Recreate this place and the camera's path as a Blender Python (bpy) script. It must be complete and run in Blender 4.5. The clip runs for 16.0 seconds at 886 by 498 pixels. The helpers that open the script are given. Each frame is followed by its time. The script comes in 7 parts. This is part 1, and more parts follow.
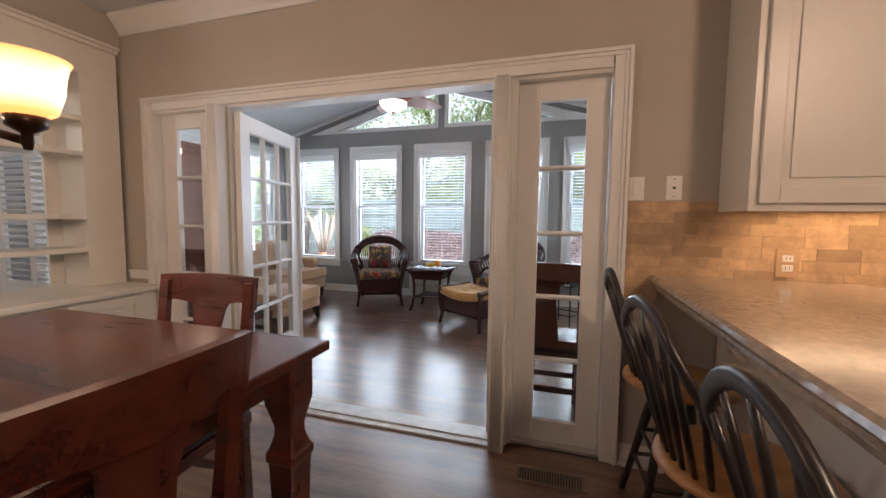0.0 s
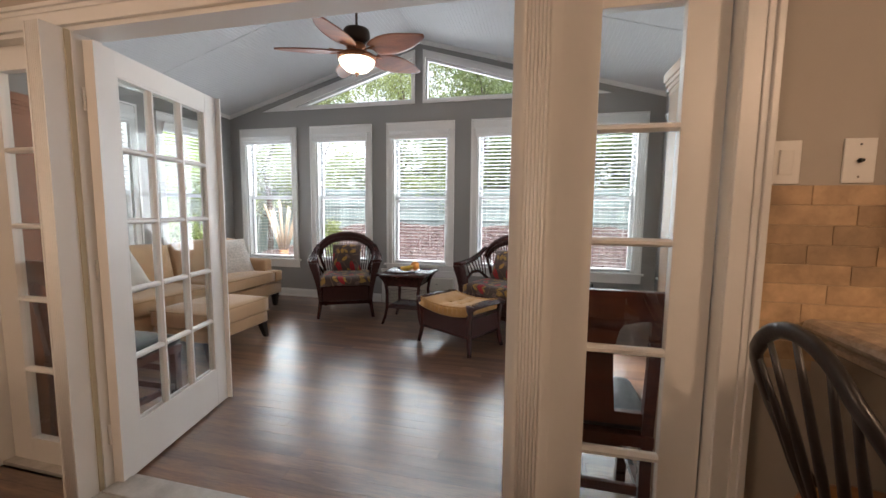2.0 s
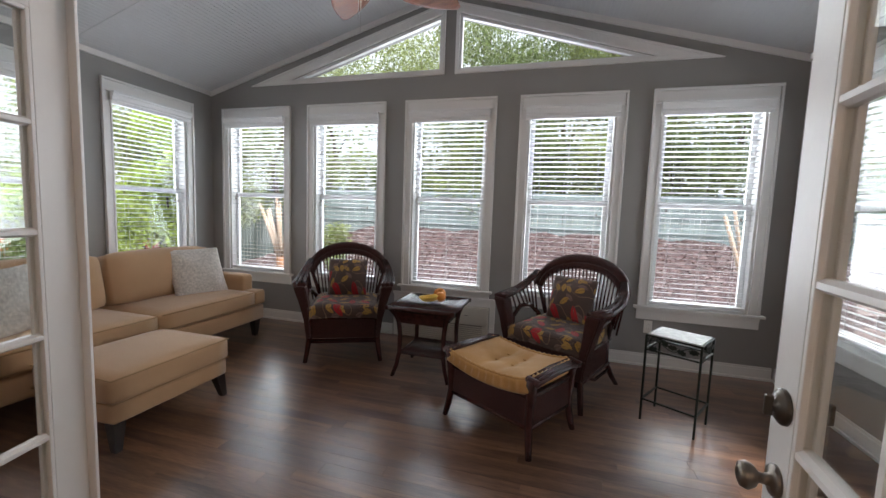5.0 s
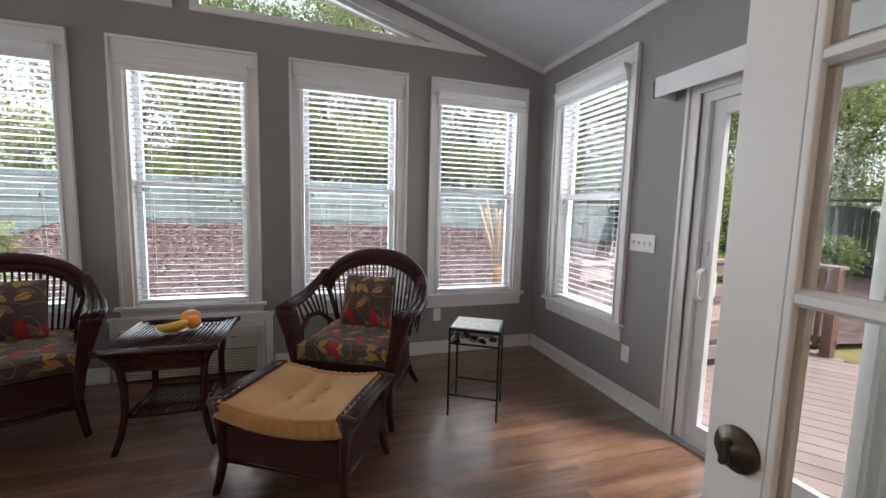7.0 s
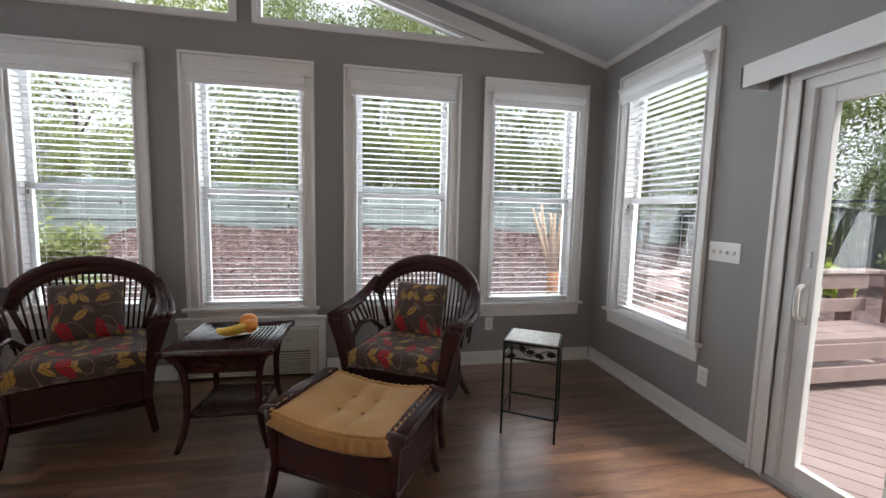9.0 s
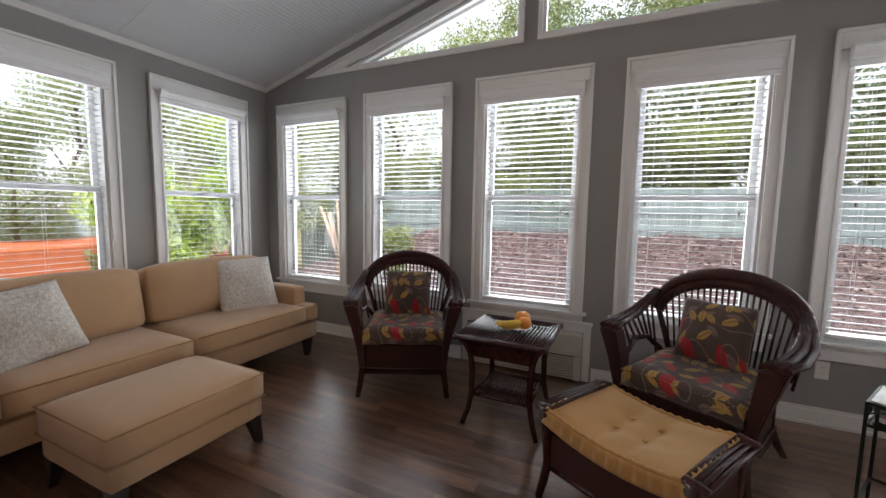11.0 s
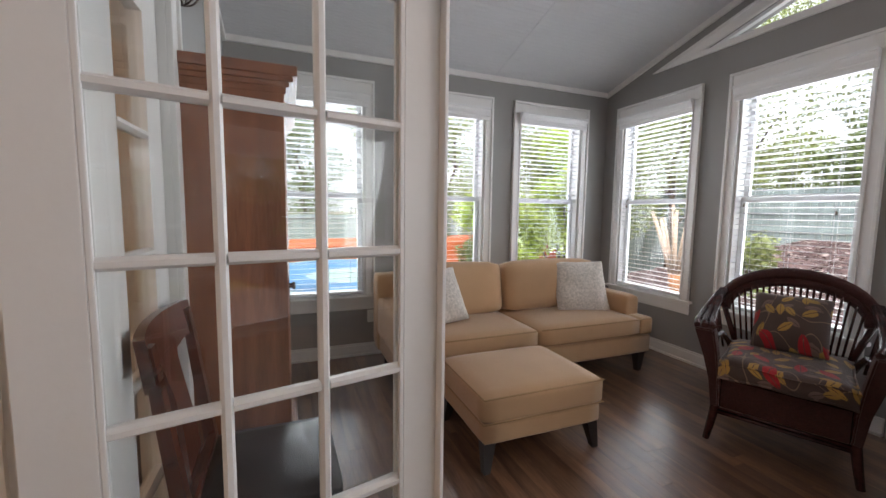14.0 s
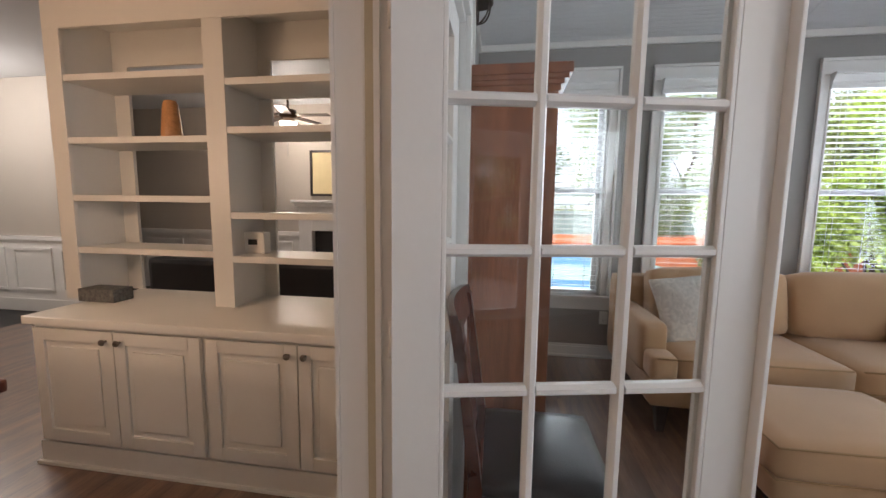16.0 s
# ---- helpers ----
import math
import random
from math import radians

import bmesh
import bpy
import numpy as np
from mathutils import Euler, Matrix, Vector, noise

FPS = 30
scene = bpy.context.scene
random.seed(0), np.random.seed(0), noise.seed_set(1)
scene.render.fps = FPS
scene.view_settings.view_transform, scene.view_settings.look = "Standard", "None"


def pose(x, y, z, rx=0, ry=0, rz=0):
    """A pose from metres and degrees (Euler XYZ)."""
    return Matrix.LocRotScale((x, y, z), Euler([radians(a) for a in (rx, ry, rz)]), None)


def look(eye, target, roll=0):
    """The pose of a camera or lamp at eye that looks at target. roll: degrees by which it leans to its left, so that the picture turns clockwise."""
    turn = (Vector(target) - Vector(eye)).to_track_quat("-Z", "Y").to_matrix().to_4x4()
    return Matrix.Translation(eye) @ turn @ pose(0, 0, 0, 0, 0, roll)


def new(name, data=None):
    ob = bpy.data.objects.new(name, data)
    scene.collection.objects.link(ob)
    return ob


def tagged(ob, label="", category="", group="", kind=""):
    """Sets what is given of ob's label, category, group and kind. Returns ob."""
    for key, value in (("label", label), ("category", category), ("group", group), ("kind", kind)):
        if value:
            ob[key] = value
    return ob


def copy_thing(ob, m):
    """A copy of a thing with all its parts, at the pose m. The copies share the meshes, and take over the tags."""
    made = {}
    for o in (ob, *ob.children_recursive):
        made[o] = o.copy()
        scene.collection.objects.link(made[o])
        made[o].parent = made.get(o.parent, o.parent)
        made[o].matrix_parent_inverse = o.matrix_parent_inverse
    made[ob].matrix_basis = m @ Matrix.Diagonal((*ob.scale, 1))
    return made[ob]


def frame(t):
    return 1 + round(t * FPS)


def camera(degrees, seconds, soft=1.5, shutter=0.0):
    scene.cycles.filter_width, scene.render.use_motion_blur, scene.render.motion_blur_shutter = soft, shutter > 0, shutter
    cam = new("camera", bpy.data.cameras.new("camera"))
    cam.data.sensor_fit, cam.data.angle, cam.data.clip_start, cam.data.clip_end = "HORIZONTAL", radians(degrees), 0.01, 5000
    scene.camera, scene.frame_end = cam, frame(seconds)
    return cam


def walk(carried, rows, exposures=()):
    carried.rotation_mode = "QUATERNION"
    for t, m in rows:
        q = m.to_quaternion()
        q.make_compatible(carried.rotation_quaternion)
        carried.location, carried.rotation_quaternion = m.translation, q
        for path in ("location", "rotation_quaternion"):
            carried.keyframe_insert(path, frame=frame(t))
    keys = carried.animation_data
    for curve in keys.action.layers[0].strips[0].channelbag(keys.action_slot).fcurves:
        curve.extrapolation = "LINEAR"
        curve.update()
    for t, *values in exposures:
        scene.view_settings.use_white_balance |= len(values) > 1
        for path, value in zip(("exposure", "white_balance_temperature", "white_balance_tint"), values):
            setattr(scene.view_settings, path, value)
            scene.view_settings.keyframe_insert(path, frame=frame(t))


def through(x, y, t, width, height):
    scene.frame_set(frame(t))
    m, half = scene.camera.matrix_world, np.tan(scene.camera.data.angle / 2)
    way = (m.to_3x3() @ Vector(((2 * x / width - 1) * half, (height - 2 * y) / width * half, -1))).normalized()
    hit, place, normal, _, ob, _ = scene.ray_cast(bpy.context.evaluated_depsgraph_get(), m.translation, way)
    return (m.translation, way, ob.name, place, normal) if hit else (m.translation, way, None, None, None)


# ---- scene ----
cam = camera(97.1, 16.0)
PATH = [
    (0, (0.175, 0.168, 1.275), (-0.411, 2.074, 1.122), 0.6),
    (0.5, (0.066, 0.36, 1.281), (-0.477, 2.277, 1.109), 0.4),
    (1, (0.007, 0.591, 1.283), (-0.509, 2.513, 1.092), 0.3),
    (1.5, (-0.04, 0.841, 1.282), (-0.513, 2.774, 1.087), 0.5),
    (2, (-0.133, 1.056, 1.294), (-0.6, 2.991, 1.101), 0.6),
    (2.5, (-0.163, 1.28, 1.313), (-0.733, 3.189, 1.135), 0.9),
    (3, (-0.282, 1.498, 1.306), (-0.943, 3.378, 1.142), 0.6),
    (3.2, (-0.343, 1.518, 1.276), (-1.017, 3.396, 1.135), 1.7),
    (5.3, (-0.701, 2.402, 1.336), (-1.167, 4.337, 1.141), 2.2),
    (5.5, (-0.753, 2.456, 1.333), (-1.109, 4.414, 1.135), 1.9),
    (6, (-0.774, 2.558, 1.332), (-0.825, 4.548, 1.141), 1.9),
    (6.5, (-0.738, 2.685, 1.336), (-0.445, 4.655, 1.153), 2.1),
    (7, (-0.795, 2.787, 1.338), (-0.187, 4.682, 1.136), 1.5),
    (7.5, (-0.812, 2.838, 1.346), (-0.023, 4.664, 1.135), 0.9),
    (8, (-0.775, 2.846, 1.349), (0.04, 4.662, 1.151), 1.2),
    (8.5, (-0.762, 2.869, 1.349), (-0.097, 4.745, 1.153), 1.3),
    (9, (-0.793, 2.904, 1.351), (-0.427, 4.861, 1.16), 1.3),
    (9.2, (-0.817, 2.911, 1.339), (-0.581, 4.889, 1.16), 1.2),
    (11.3, (-0.98, 2.924, 1.339), (-1.973, 4.65, 1.142), 0.9),
    (11.5, (-1.01, 2.913, 1.345), (-2.097, 4.58, 1.142), 0.8),
    (12, (-1.055, 2.89, 1.343), (-2.359, 4.393, 1.142), 0.7),
    (12.5, (-1.091, 2.868, 1.342), (-2.569, 4.202, 1.147), 0.8),
    (13, (-1.108, 2.848, 1.338), (-2.718, 4.018, 1.147), 0.9),
    (13.5, (-1.114, 2.835, 1.34), (-2.853, 3.805, 1.151), 0.8),
    (14, (-1.119, 2.82, 1.336), (-2.974, 3.543, 1.148), 0.8),
    (14.5, (-1.126, 2.805, 1.334), (-3.061, 3.269, 1.138), 0.7),
    (15, (-1.134, 2.767, 1.332), (-3.111, 2.998, 1.136), 0.8),
    (15.5, (-1.15, 2.695, 1.331), (-3.14, 2.678, 1.124), 0.9),
    (16, (-1.16, 2.61, 1.33), (-3.125, 2.308, 1.108), 0.7),
]
EXPOSURES = [(0.0, 1.5, 5800, 12), (1.5, 1.5, 6150, 11), (2.5, 1.34, 6400, 12), (3.2, 1.15, 6350, 12), (5.0, 1.04, 6250, 13), (9.2, 0.95, 6350, 13), (13.0, 1.06, 6500, 16), (16.0, 1.24, 6200, 13)]
walk(cam, [(t, look(eye, target, roll)) for t, eye, target, roll in PATH], EXPOSURES)

# ---- world and large lights ----
world = bpy.data.worlds.new("world")
scene.world = world
world.use_nodes = True
wn = world.node_tree.nodes
sky = wn.new("ShaderNodeTexSky")
sky.sky_type, sky.sun_disc = "NISHITA", False
sky.sun_elevation, sky.sun_rotation = radians(54), radians(125)
sky.air_density, sky.dust_density = 1.0, 4.0
wn["Background"].inputs[1].default_value = 0.15
cloud = wn.new("ShaderNodeMix")                        # thin bright cloud over the blue
cloud.data_type = "RGBA"
cloud.inputs["Factor"].default_value, cloud.inputs["B"].default_value = 0.7, (6.2, 6.3, 6.4, 1)
world.node_tree.links.new(sky.outputs[0], cloud.inputs["A"])
world.node_tree.links.new(cloud.outputs["Result"], wn["Background"].inputs[0])
sun = new("sun", bpy.data.lights.new("sun", "SUN"))
sun.data.energy, sun.data.angle, sun.data.color = 2.8, radians(14), (1.0, 0.95, 0.87)
sun.matrix_world = look((7, -0.5, 12), (0, 4.5, 0))


def area(name, m, sx, sy, watts, color=(1, 1, 1)):
    ob = new(name, bpy.data.lights.new(name, "AREA"))
    ob.data.shape, ob.data.size, ob.data.size_y, ob.data.energy, ob.data.color = "RECTANGLE", sx, sy, watts, color
    ob.matrix_world = m
    return ob


def bulb(name, x, y, z, watts, color, radius=0.05):
    ob = new(name, bpy.data.lights.new(name, "POINT"))
    ob.data.energy, ob.data.color, ob.data.shadow_soft_size = watts, color, radius
    ob.location = (x, y, z)
    return ob


WARM = (1.0, 0.66, 0.42)
DAY = (0.93, 0.97, 1.0)

# ---- plan ----
XL, XR, YF, YN, YD = -4.69, 1.255, 6.18, 2.45, 2.33   # sunroom sides, far wall, near wall's two faces
XC, EAVE, RIDGE = -1.7175, 2.68, 3.52
SLOPE = (RIDGE - EAVE) / (XC - XL)
OPL, OPR, HEAD = -2.02, -0.186, 2.012               # doorway between the posts
FARWIN = [-4.037, -2.865, -1.698, -0.53, 0.618]
LEFTWIN = [3.06, 4.25, 5.437]
RIGHTWIN = 5.45
WZ = 0.05                                               # how far the windows stand above their own measure
DINCEIL = 2.72


# ---- materials ----
def material(name, color, rough=0.5, metal=0.0, vary=0.12, scale=6.0, fine=90.0, bump=0.08, stretch=(1, 1, 1), spec=0.5, coat=0.0, by_object=0.0, sheen=0.0):
    """Painted, woven or worked surface: colour varied at two scales, with a fine relief."""
    m = bpy.data.materials.new(name)
    m.use_nodes = True
    n, l = m.node_tree.nodes, m.node_tree.links
    b = n["Principled BSDF"]
    b.inputs["Roughness"].default_value, b.inputs["Metallic"].default_value = rough, metal
    b.inputs["Specular IOR Level"].default_value = spec
    b.inputs["Coat Weight"].default_value, b.inputs["Coat Roughness"].default_value = coat, 0.12
    b.inputs["Sheen Weight"].default_value = sheen
    geo, mapping = n.new("ShaderNodeNewGeometry"), n.new("ShaderNodeMapping")
    mapping.inputs["Scale"].default_value = stretch
    l.new(geo.outputs["Position"], mapping.inputs["Vector"])
    big, small = n.new("ShaderNodeTexNoise"), n.new("ShaderNodeTexNoise")
    big.inputs["Scale"].default_value, small.inputs["Scale"].default_value = scale, fine
    big.inputs["Detail"].default_value, small.inputs["Detail"].default_value = 4, 3
    for t in (big, small):
        l.new(mapping.outputs[0], t.inputs["Vector"])
    add = n.new("ShaderNodeMath")
    add.operation = "MULTIPLY_ADD"
    add.inputs[1].default_value = 0.35
    l.new(small.outputs[0], add.inputs[0])
    l.new(big.outputs[0], add.inputs[2])
    ramp = n.new("ShaderNodeMapRange")
    ramp.inputs["From Min"].default_value, ramp.inputs["From Max"].default_value = 0.35, 1.0
    ramp.inputs["To Min"].default_value, ramp.inputs["To Max"].default_value = 1 - vary, 1 + vary
    l.new(add.outputs[0], ramp.inputs["Value"])
    mul = n.new("ShaderNodeVectorMath")
    mul.operation = "SCALE"
    mul.inputs[0].default_value = color
    l.new(ramp.outputs[0], mul.inputs["Scale"])
    out = mul.outputs[0]
    if by_object:
        info, r2, m2 = n.new("ShaderNodeObjectInfo"), n.new("ShaderNodeMapRange"), n.new("ShaderNodeVectorMath")
        r2.inputs["To Min"].default_value, r2.inputs["To Max"].default_value = 1 - by_object, 1 + by_object
        l.new(info.outputs["Random"], r2.inputs["Value"])
        m2.operation = "SCALE"
        l.new(out, m2.inputs[0])
        l.new(r2.outputs[0], m2.inputs["Scale"])
        out = m2.outputs[0]
    l.new(out, b.inputs["Base Color"])
    if bump:
        bp = n.new("ShaderNodeBump")
        bp.inputs["Strength"].default_value, bp.inputs["Distance"].default_value = bump, 0.01
        l.new(small.outputs[0], bp.inputs["Height"])
        l.new(bp.outputs[0], b.inputs["Normal"])
    return m


def wood(name, dark, light, rough, along="x", plank=0.0, coat=0.0, rings=16.0, gloss=0.15, ior=1.5):
    """Stained wood with grain along one world axis; plank: how far single pieces differ."""
    m = bpy.data.materials.new(name)
    m.use_nodes = True
    n, l = m.node_tree.nodes, m.node_tree.links
    b = n["Principled BSDF"]
    b.inputs["Coat Weight"].default_value, b.inputs["Coat Roughness"].default_value, b.inputs["Coat IOR"].default_value = coat, gloss, ior
    geo, info, mapping = n.new("ShaderNodeNewGeometry"), n.new("ShaderNodeObjectInfo"), n.new("ShaderNodeMapping")
    mapping.inputs["Scale"].default_value = {"x": (0.9, 9, 9), "y": (9, 0.9, 9), "z": (9, 9, 0.9)}[along]
    shift = n.new("ShaderNodeVectorMath")
    shift.operation = "MULTIPLY_ADD"
    shift.inputs[1].default_value = (37.0, 11.0, 5.0)
    if plank:
        l.new(info.outputs["Random"], shift.inputs[0])
    else:
        shift.inputs[0].default_value = (0, 0, 0)
    l.new(geo.outputs["Position"], shift.inputs[2])
    l.new(shift.outputs[0], mapping.inputs["Vector"])
    big, fine = n.new("ShaderNodeTexNoise"), n.new("ShaderNodeTexNoise")
    big.inputs["Scale"].default_value, big.inputs["Detail"].default_value, big.inputs["Distortion"].default_value = 1.3, 5, 0.6
    fine.inputs["Scale"].default_value, fine.inputs["Detail"].default_value = rings, 4
    l.new(mapping.outputs[0], big.inputs["Vector"])
    l.new(mapping.outputs[0], fine.inputs["Vector"])
    mx = n.new("ShaderNodeMath")
    mx.operation = "MULTIPLY_ADD"
    mx.inputs[1].default_value = 0.5
    l.new(fine.outputs[0], mx.inputs[0])
    l.new(big.outputs[0], mx.inputs[2])
    ramp = n.new("ShaderNodeValToRGB")
    ramp.color_ramp.elements[0].position, ramp.color_ramp.elements[1].position = 0.55, 0.95
    ramp.color_ramp.elements[0].color, ramp.color_ramp.elements[1].color = (*dark, 1), (*light, 1)
    l.new(mx.outputs[0], ramp.inputs[0])
    out = ramp.outputs[0]
    if plank:
        r2, m2 = n.new("ShaderNodeMapRange"), n.new("ShaderNodeVectorMath")
        r2.inputs["To Min"].default_value, r2.inputs["To Max"].default_value = 1 - plank, 1 + plank
        l.new(info.outputs["Random"], r2.inputs["Value"])
        m2.operation = "SCALE"
        l.new(out, m2.inputs[0])
        l.new(r2.outputs[0], m2.inputs["Scale"])
        out = m2.outputs[0]
    l.new(out, b.inputs["Base Color"])
    rr = n.new("ShaderNodeMapRange")
    rr.inputs["To Min"].default_value, rr.inputs["To Max"].default_value = rough - 0.06, rough + 0.08
    l.new(big.outputs[0], rr.inputs["Value"])
    l.new(rr.outputs[0], b.inputs["Roughness"])
    bp = n.new("ShaderNodeBump")
    bp.inputs["Strength"].default_value, bp.inputs["Distance"].default_value = 0.06, 0.004
    l.new(fine.outputs[0], bp.inputs["Height"])
    l.new(bp.outputs[0], b.inputs["Normal"])
    return m


def glass(name, tint=(0.97, 0.985, 0.98)):
    m = bpy.data.materials.new(name)
    m.use_nodes = True
    n, l = m.node_tree.nodes, m.node_tree.links
    n.remove(n["Principled BSDF"])
    clear, gloss, mix, fr = n.new("ShaderNodeBsdfTransparent"), n.new("ShaderNodeBsdfGlossy"), n.new("ShaderNodeMixShader"), n.new("ShaderNodeLayerWeight")
    clear.inputs[0].default_value, gloss.inputs["Roughness"].default_value = (*tint, 1), 0.01
    fr.inputs[0].default_value = 0.5
    power, lift = n.new("ShaderNodeMath"), n.new("ShaderNodeMath")
    power.operation, power.inputs[1].default_value = "POWER", 5.0
    lift.operation, lift.inputs[1].default_value, lift.inputs[2].default_value = "MULTIPLY_ADD", 0.95, 0.045
    l.new(fr.outputs["Facing"], power.inputs[0])
    l.new(power.outputs[0], lift.inputs[0])
    l.new(lift.outputs[0], mix.inputs[0])
    l.new(clear.outputs[0], mix.inputs[1])
    l.new(gloss.outputs[0], mix.inputs[2])
    l.new(mix.outputs[0], n["Material Output"].inputs[0])
    return m


def thin_leaf(name, color, through):
    """Leaves, each of its own shade, that glow a little against the light."""
    m = material(name, color, 0.5, vary=0.45, scale=1.3, fine=25, bump=0.0)
    n, l = m.node_tree.nodes, m.node_tree.links
    tr, mix, geo, rng, sc = n.new("ShaderNodeBsdfTranslucent"), n.new("ShaderNodeMixShader"), n.new("ShaderNodeNewGeometry"), n.new("ShaderNodeMapRange"), n.new("ShaderNodeVectorMath")
    rng.inputs["To Min"].default_value, rng.inputs["To Max"].default_value = 0.55, 1.4
    l.new(geo.outputs["Random Per Island"], rng.inputs["Value"])
    base = n["Principled BSDF"].inputs["Base Color"].links[0].from_socket
    sc.operation = "SCALE"
    l.new(base, sc.inputs[0])
    l.new(rng.outputs[0], sc.inputs["Scale"])
    l.new(sc.outputs[0], n["Principled BSDF"].inputs["Base Color"])
    l.new(sc.outputs[0], tr.inputs[0])
    mix.inputs[0].default_value = through
    l.new(n["Principled BSDF"].outputs[0], mix.inputs[1])
    l.new(tr.outputs[0], mix.inputs[2])
    l.new(mix.outputs[0], n["Material Output"].inputs[0])
    return m


def thin_white(name, color, through):
    """White slats and vanes that let a part of the daylight through."""
    m = material(name, color, 0.4, vary=0.03, scale=4, bump=0.0)
    n, l = m.node_tree.nodes, m.node_tree.links
    tr, mix = n.new("ShaderNodeBsdfTranslucent"), n.new("ShaderNodeMixShader")
    tr.inputs[0].default_value, mix.inputs[0].default_value = (*color, 1), through
    l.new(n["Principled BSDF"].outputs[0], mix.inputs[1])
    l.new(tr.outputs[0], mix.inputs[2])
    l.new(mix.outputs[0], n["Material Output"].inputs[0])
    return m


def glow(name, color, strength, rim=None):
    """Frosted glass lit from inside, paler where the bulb is near."""
    m = bpy.data.materials.new(name)
    m.use_nodes = True
    n, l = m.node_tree.nodes, m.node_tree.links
    b = n["Principled BSDF"]
    b.inputs["Base Color"].default_value, b.inputs["Roughness"].default_value = (0.8, 0.7, 0.55, 1), 0.3
    b.inputs["Emission Color"].default_value, b.inputs["Emission Strength"].default_value = (*color, 1), strength
    if rim:
        tc, sep, r = n.new("ShaderNodeTexCoord"), n.new("ShaderNodeSeparateXYZ"), n.new("ShaderNodeValToRGB")
        l.new(tc.outputs["Generated"], sep.inputs[0])
        l.new(sep.outputs[2], r.inputs[0])
        e = r.color_ramp.elements
        e[0].position, e[0].color, e[1].position, e[1].color = 0.1, (*rim, 1), 0.5, (*color, 1)
        e3 = e.new(0.98)
        e3.color = (*rim, 1)
        l.new(r.outputs[0], b.inputs["Emission Color"])
    return m


def woven(name, color, rough, spec, cell):
    """Basket weave: strands crossing over and under."""
    m = material(name, color, rough, vary=0.4, scale=60, fine=200, bump=0.0, spec=spec)
    n, l = m.node_tree.nodes, m.node_tree.links
    tc, ck, bp, mp = n.new("ShaderNodeTexCoord"), n.new("ShaderNodeTexChecker"), n.new("ShaderNodeBump"), n.new("ShaderNodeMapping")
    no, ad = n.new("ShaderNodeTexNoise"), n.new("ShaderNodeMath")
    mp.inputs["Scale"].default_value, mp.inputs["Location"].default_value = (1.0, 1.0, 1.9), (0.0003, 0.0007, 0.0005)
    ck.inputs["Scale"].default_value, no.inputs["Scale"].default_value = cell, cell * 1.6
    bp.inputs["Strength"].default_value, bp.inputs["Distance"].default_value = 1.0, 0.006
    l.new(tc.outputs["Object"], mp.inputs["Vector"])
    l.new(mp.outputs[0], ck.inputs["Vector"])
    l.new(mp.outputs[0], no.inputs["Vector"])
    l.new(ck.outputs["Fac"], ad.inputs[0])
    l.new(no.outputs[0], ad.inputs[1])
    l.new(ad.outputs[0], bp.inputs["Height"])
    l.new(bp.outputs[0], n["Principled BSDF"].inputs["Normal"])
    return m


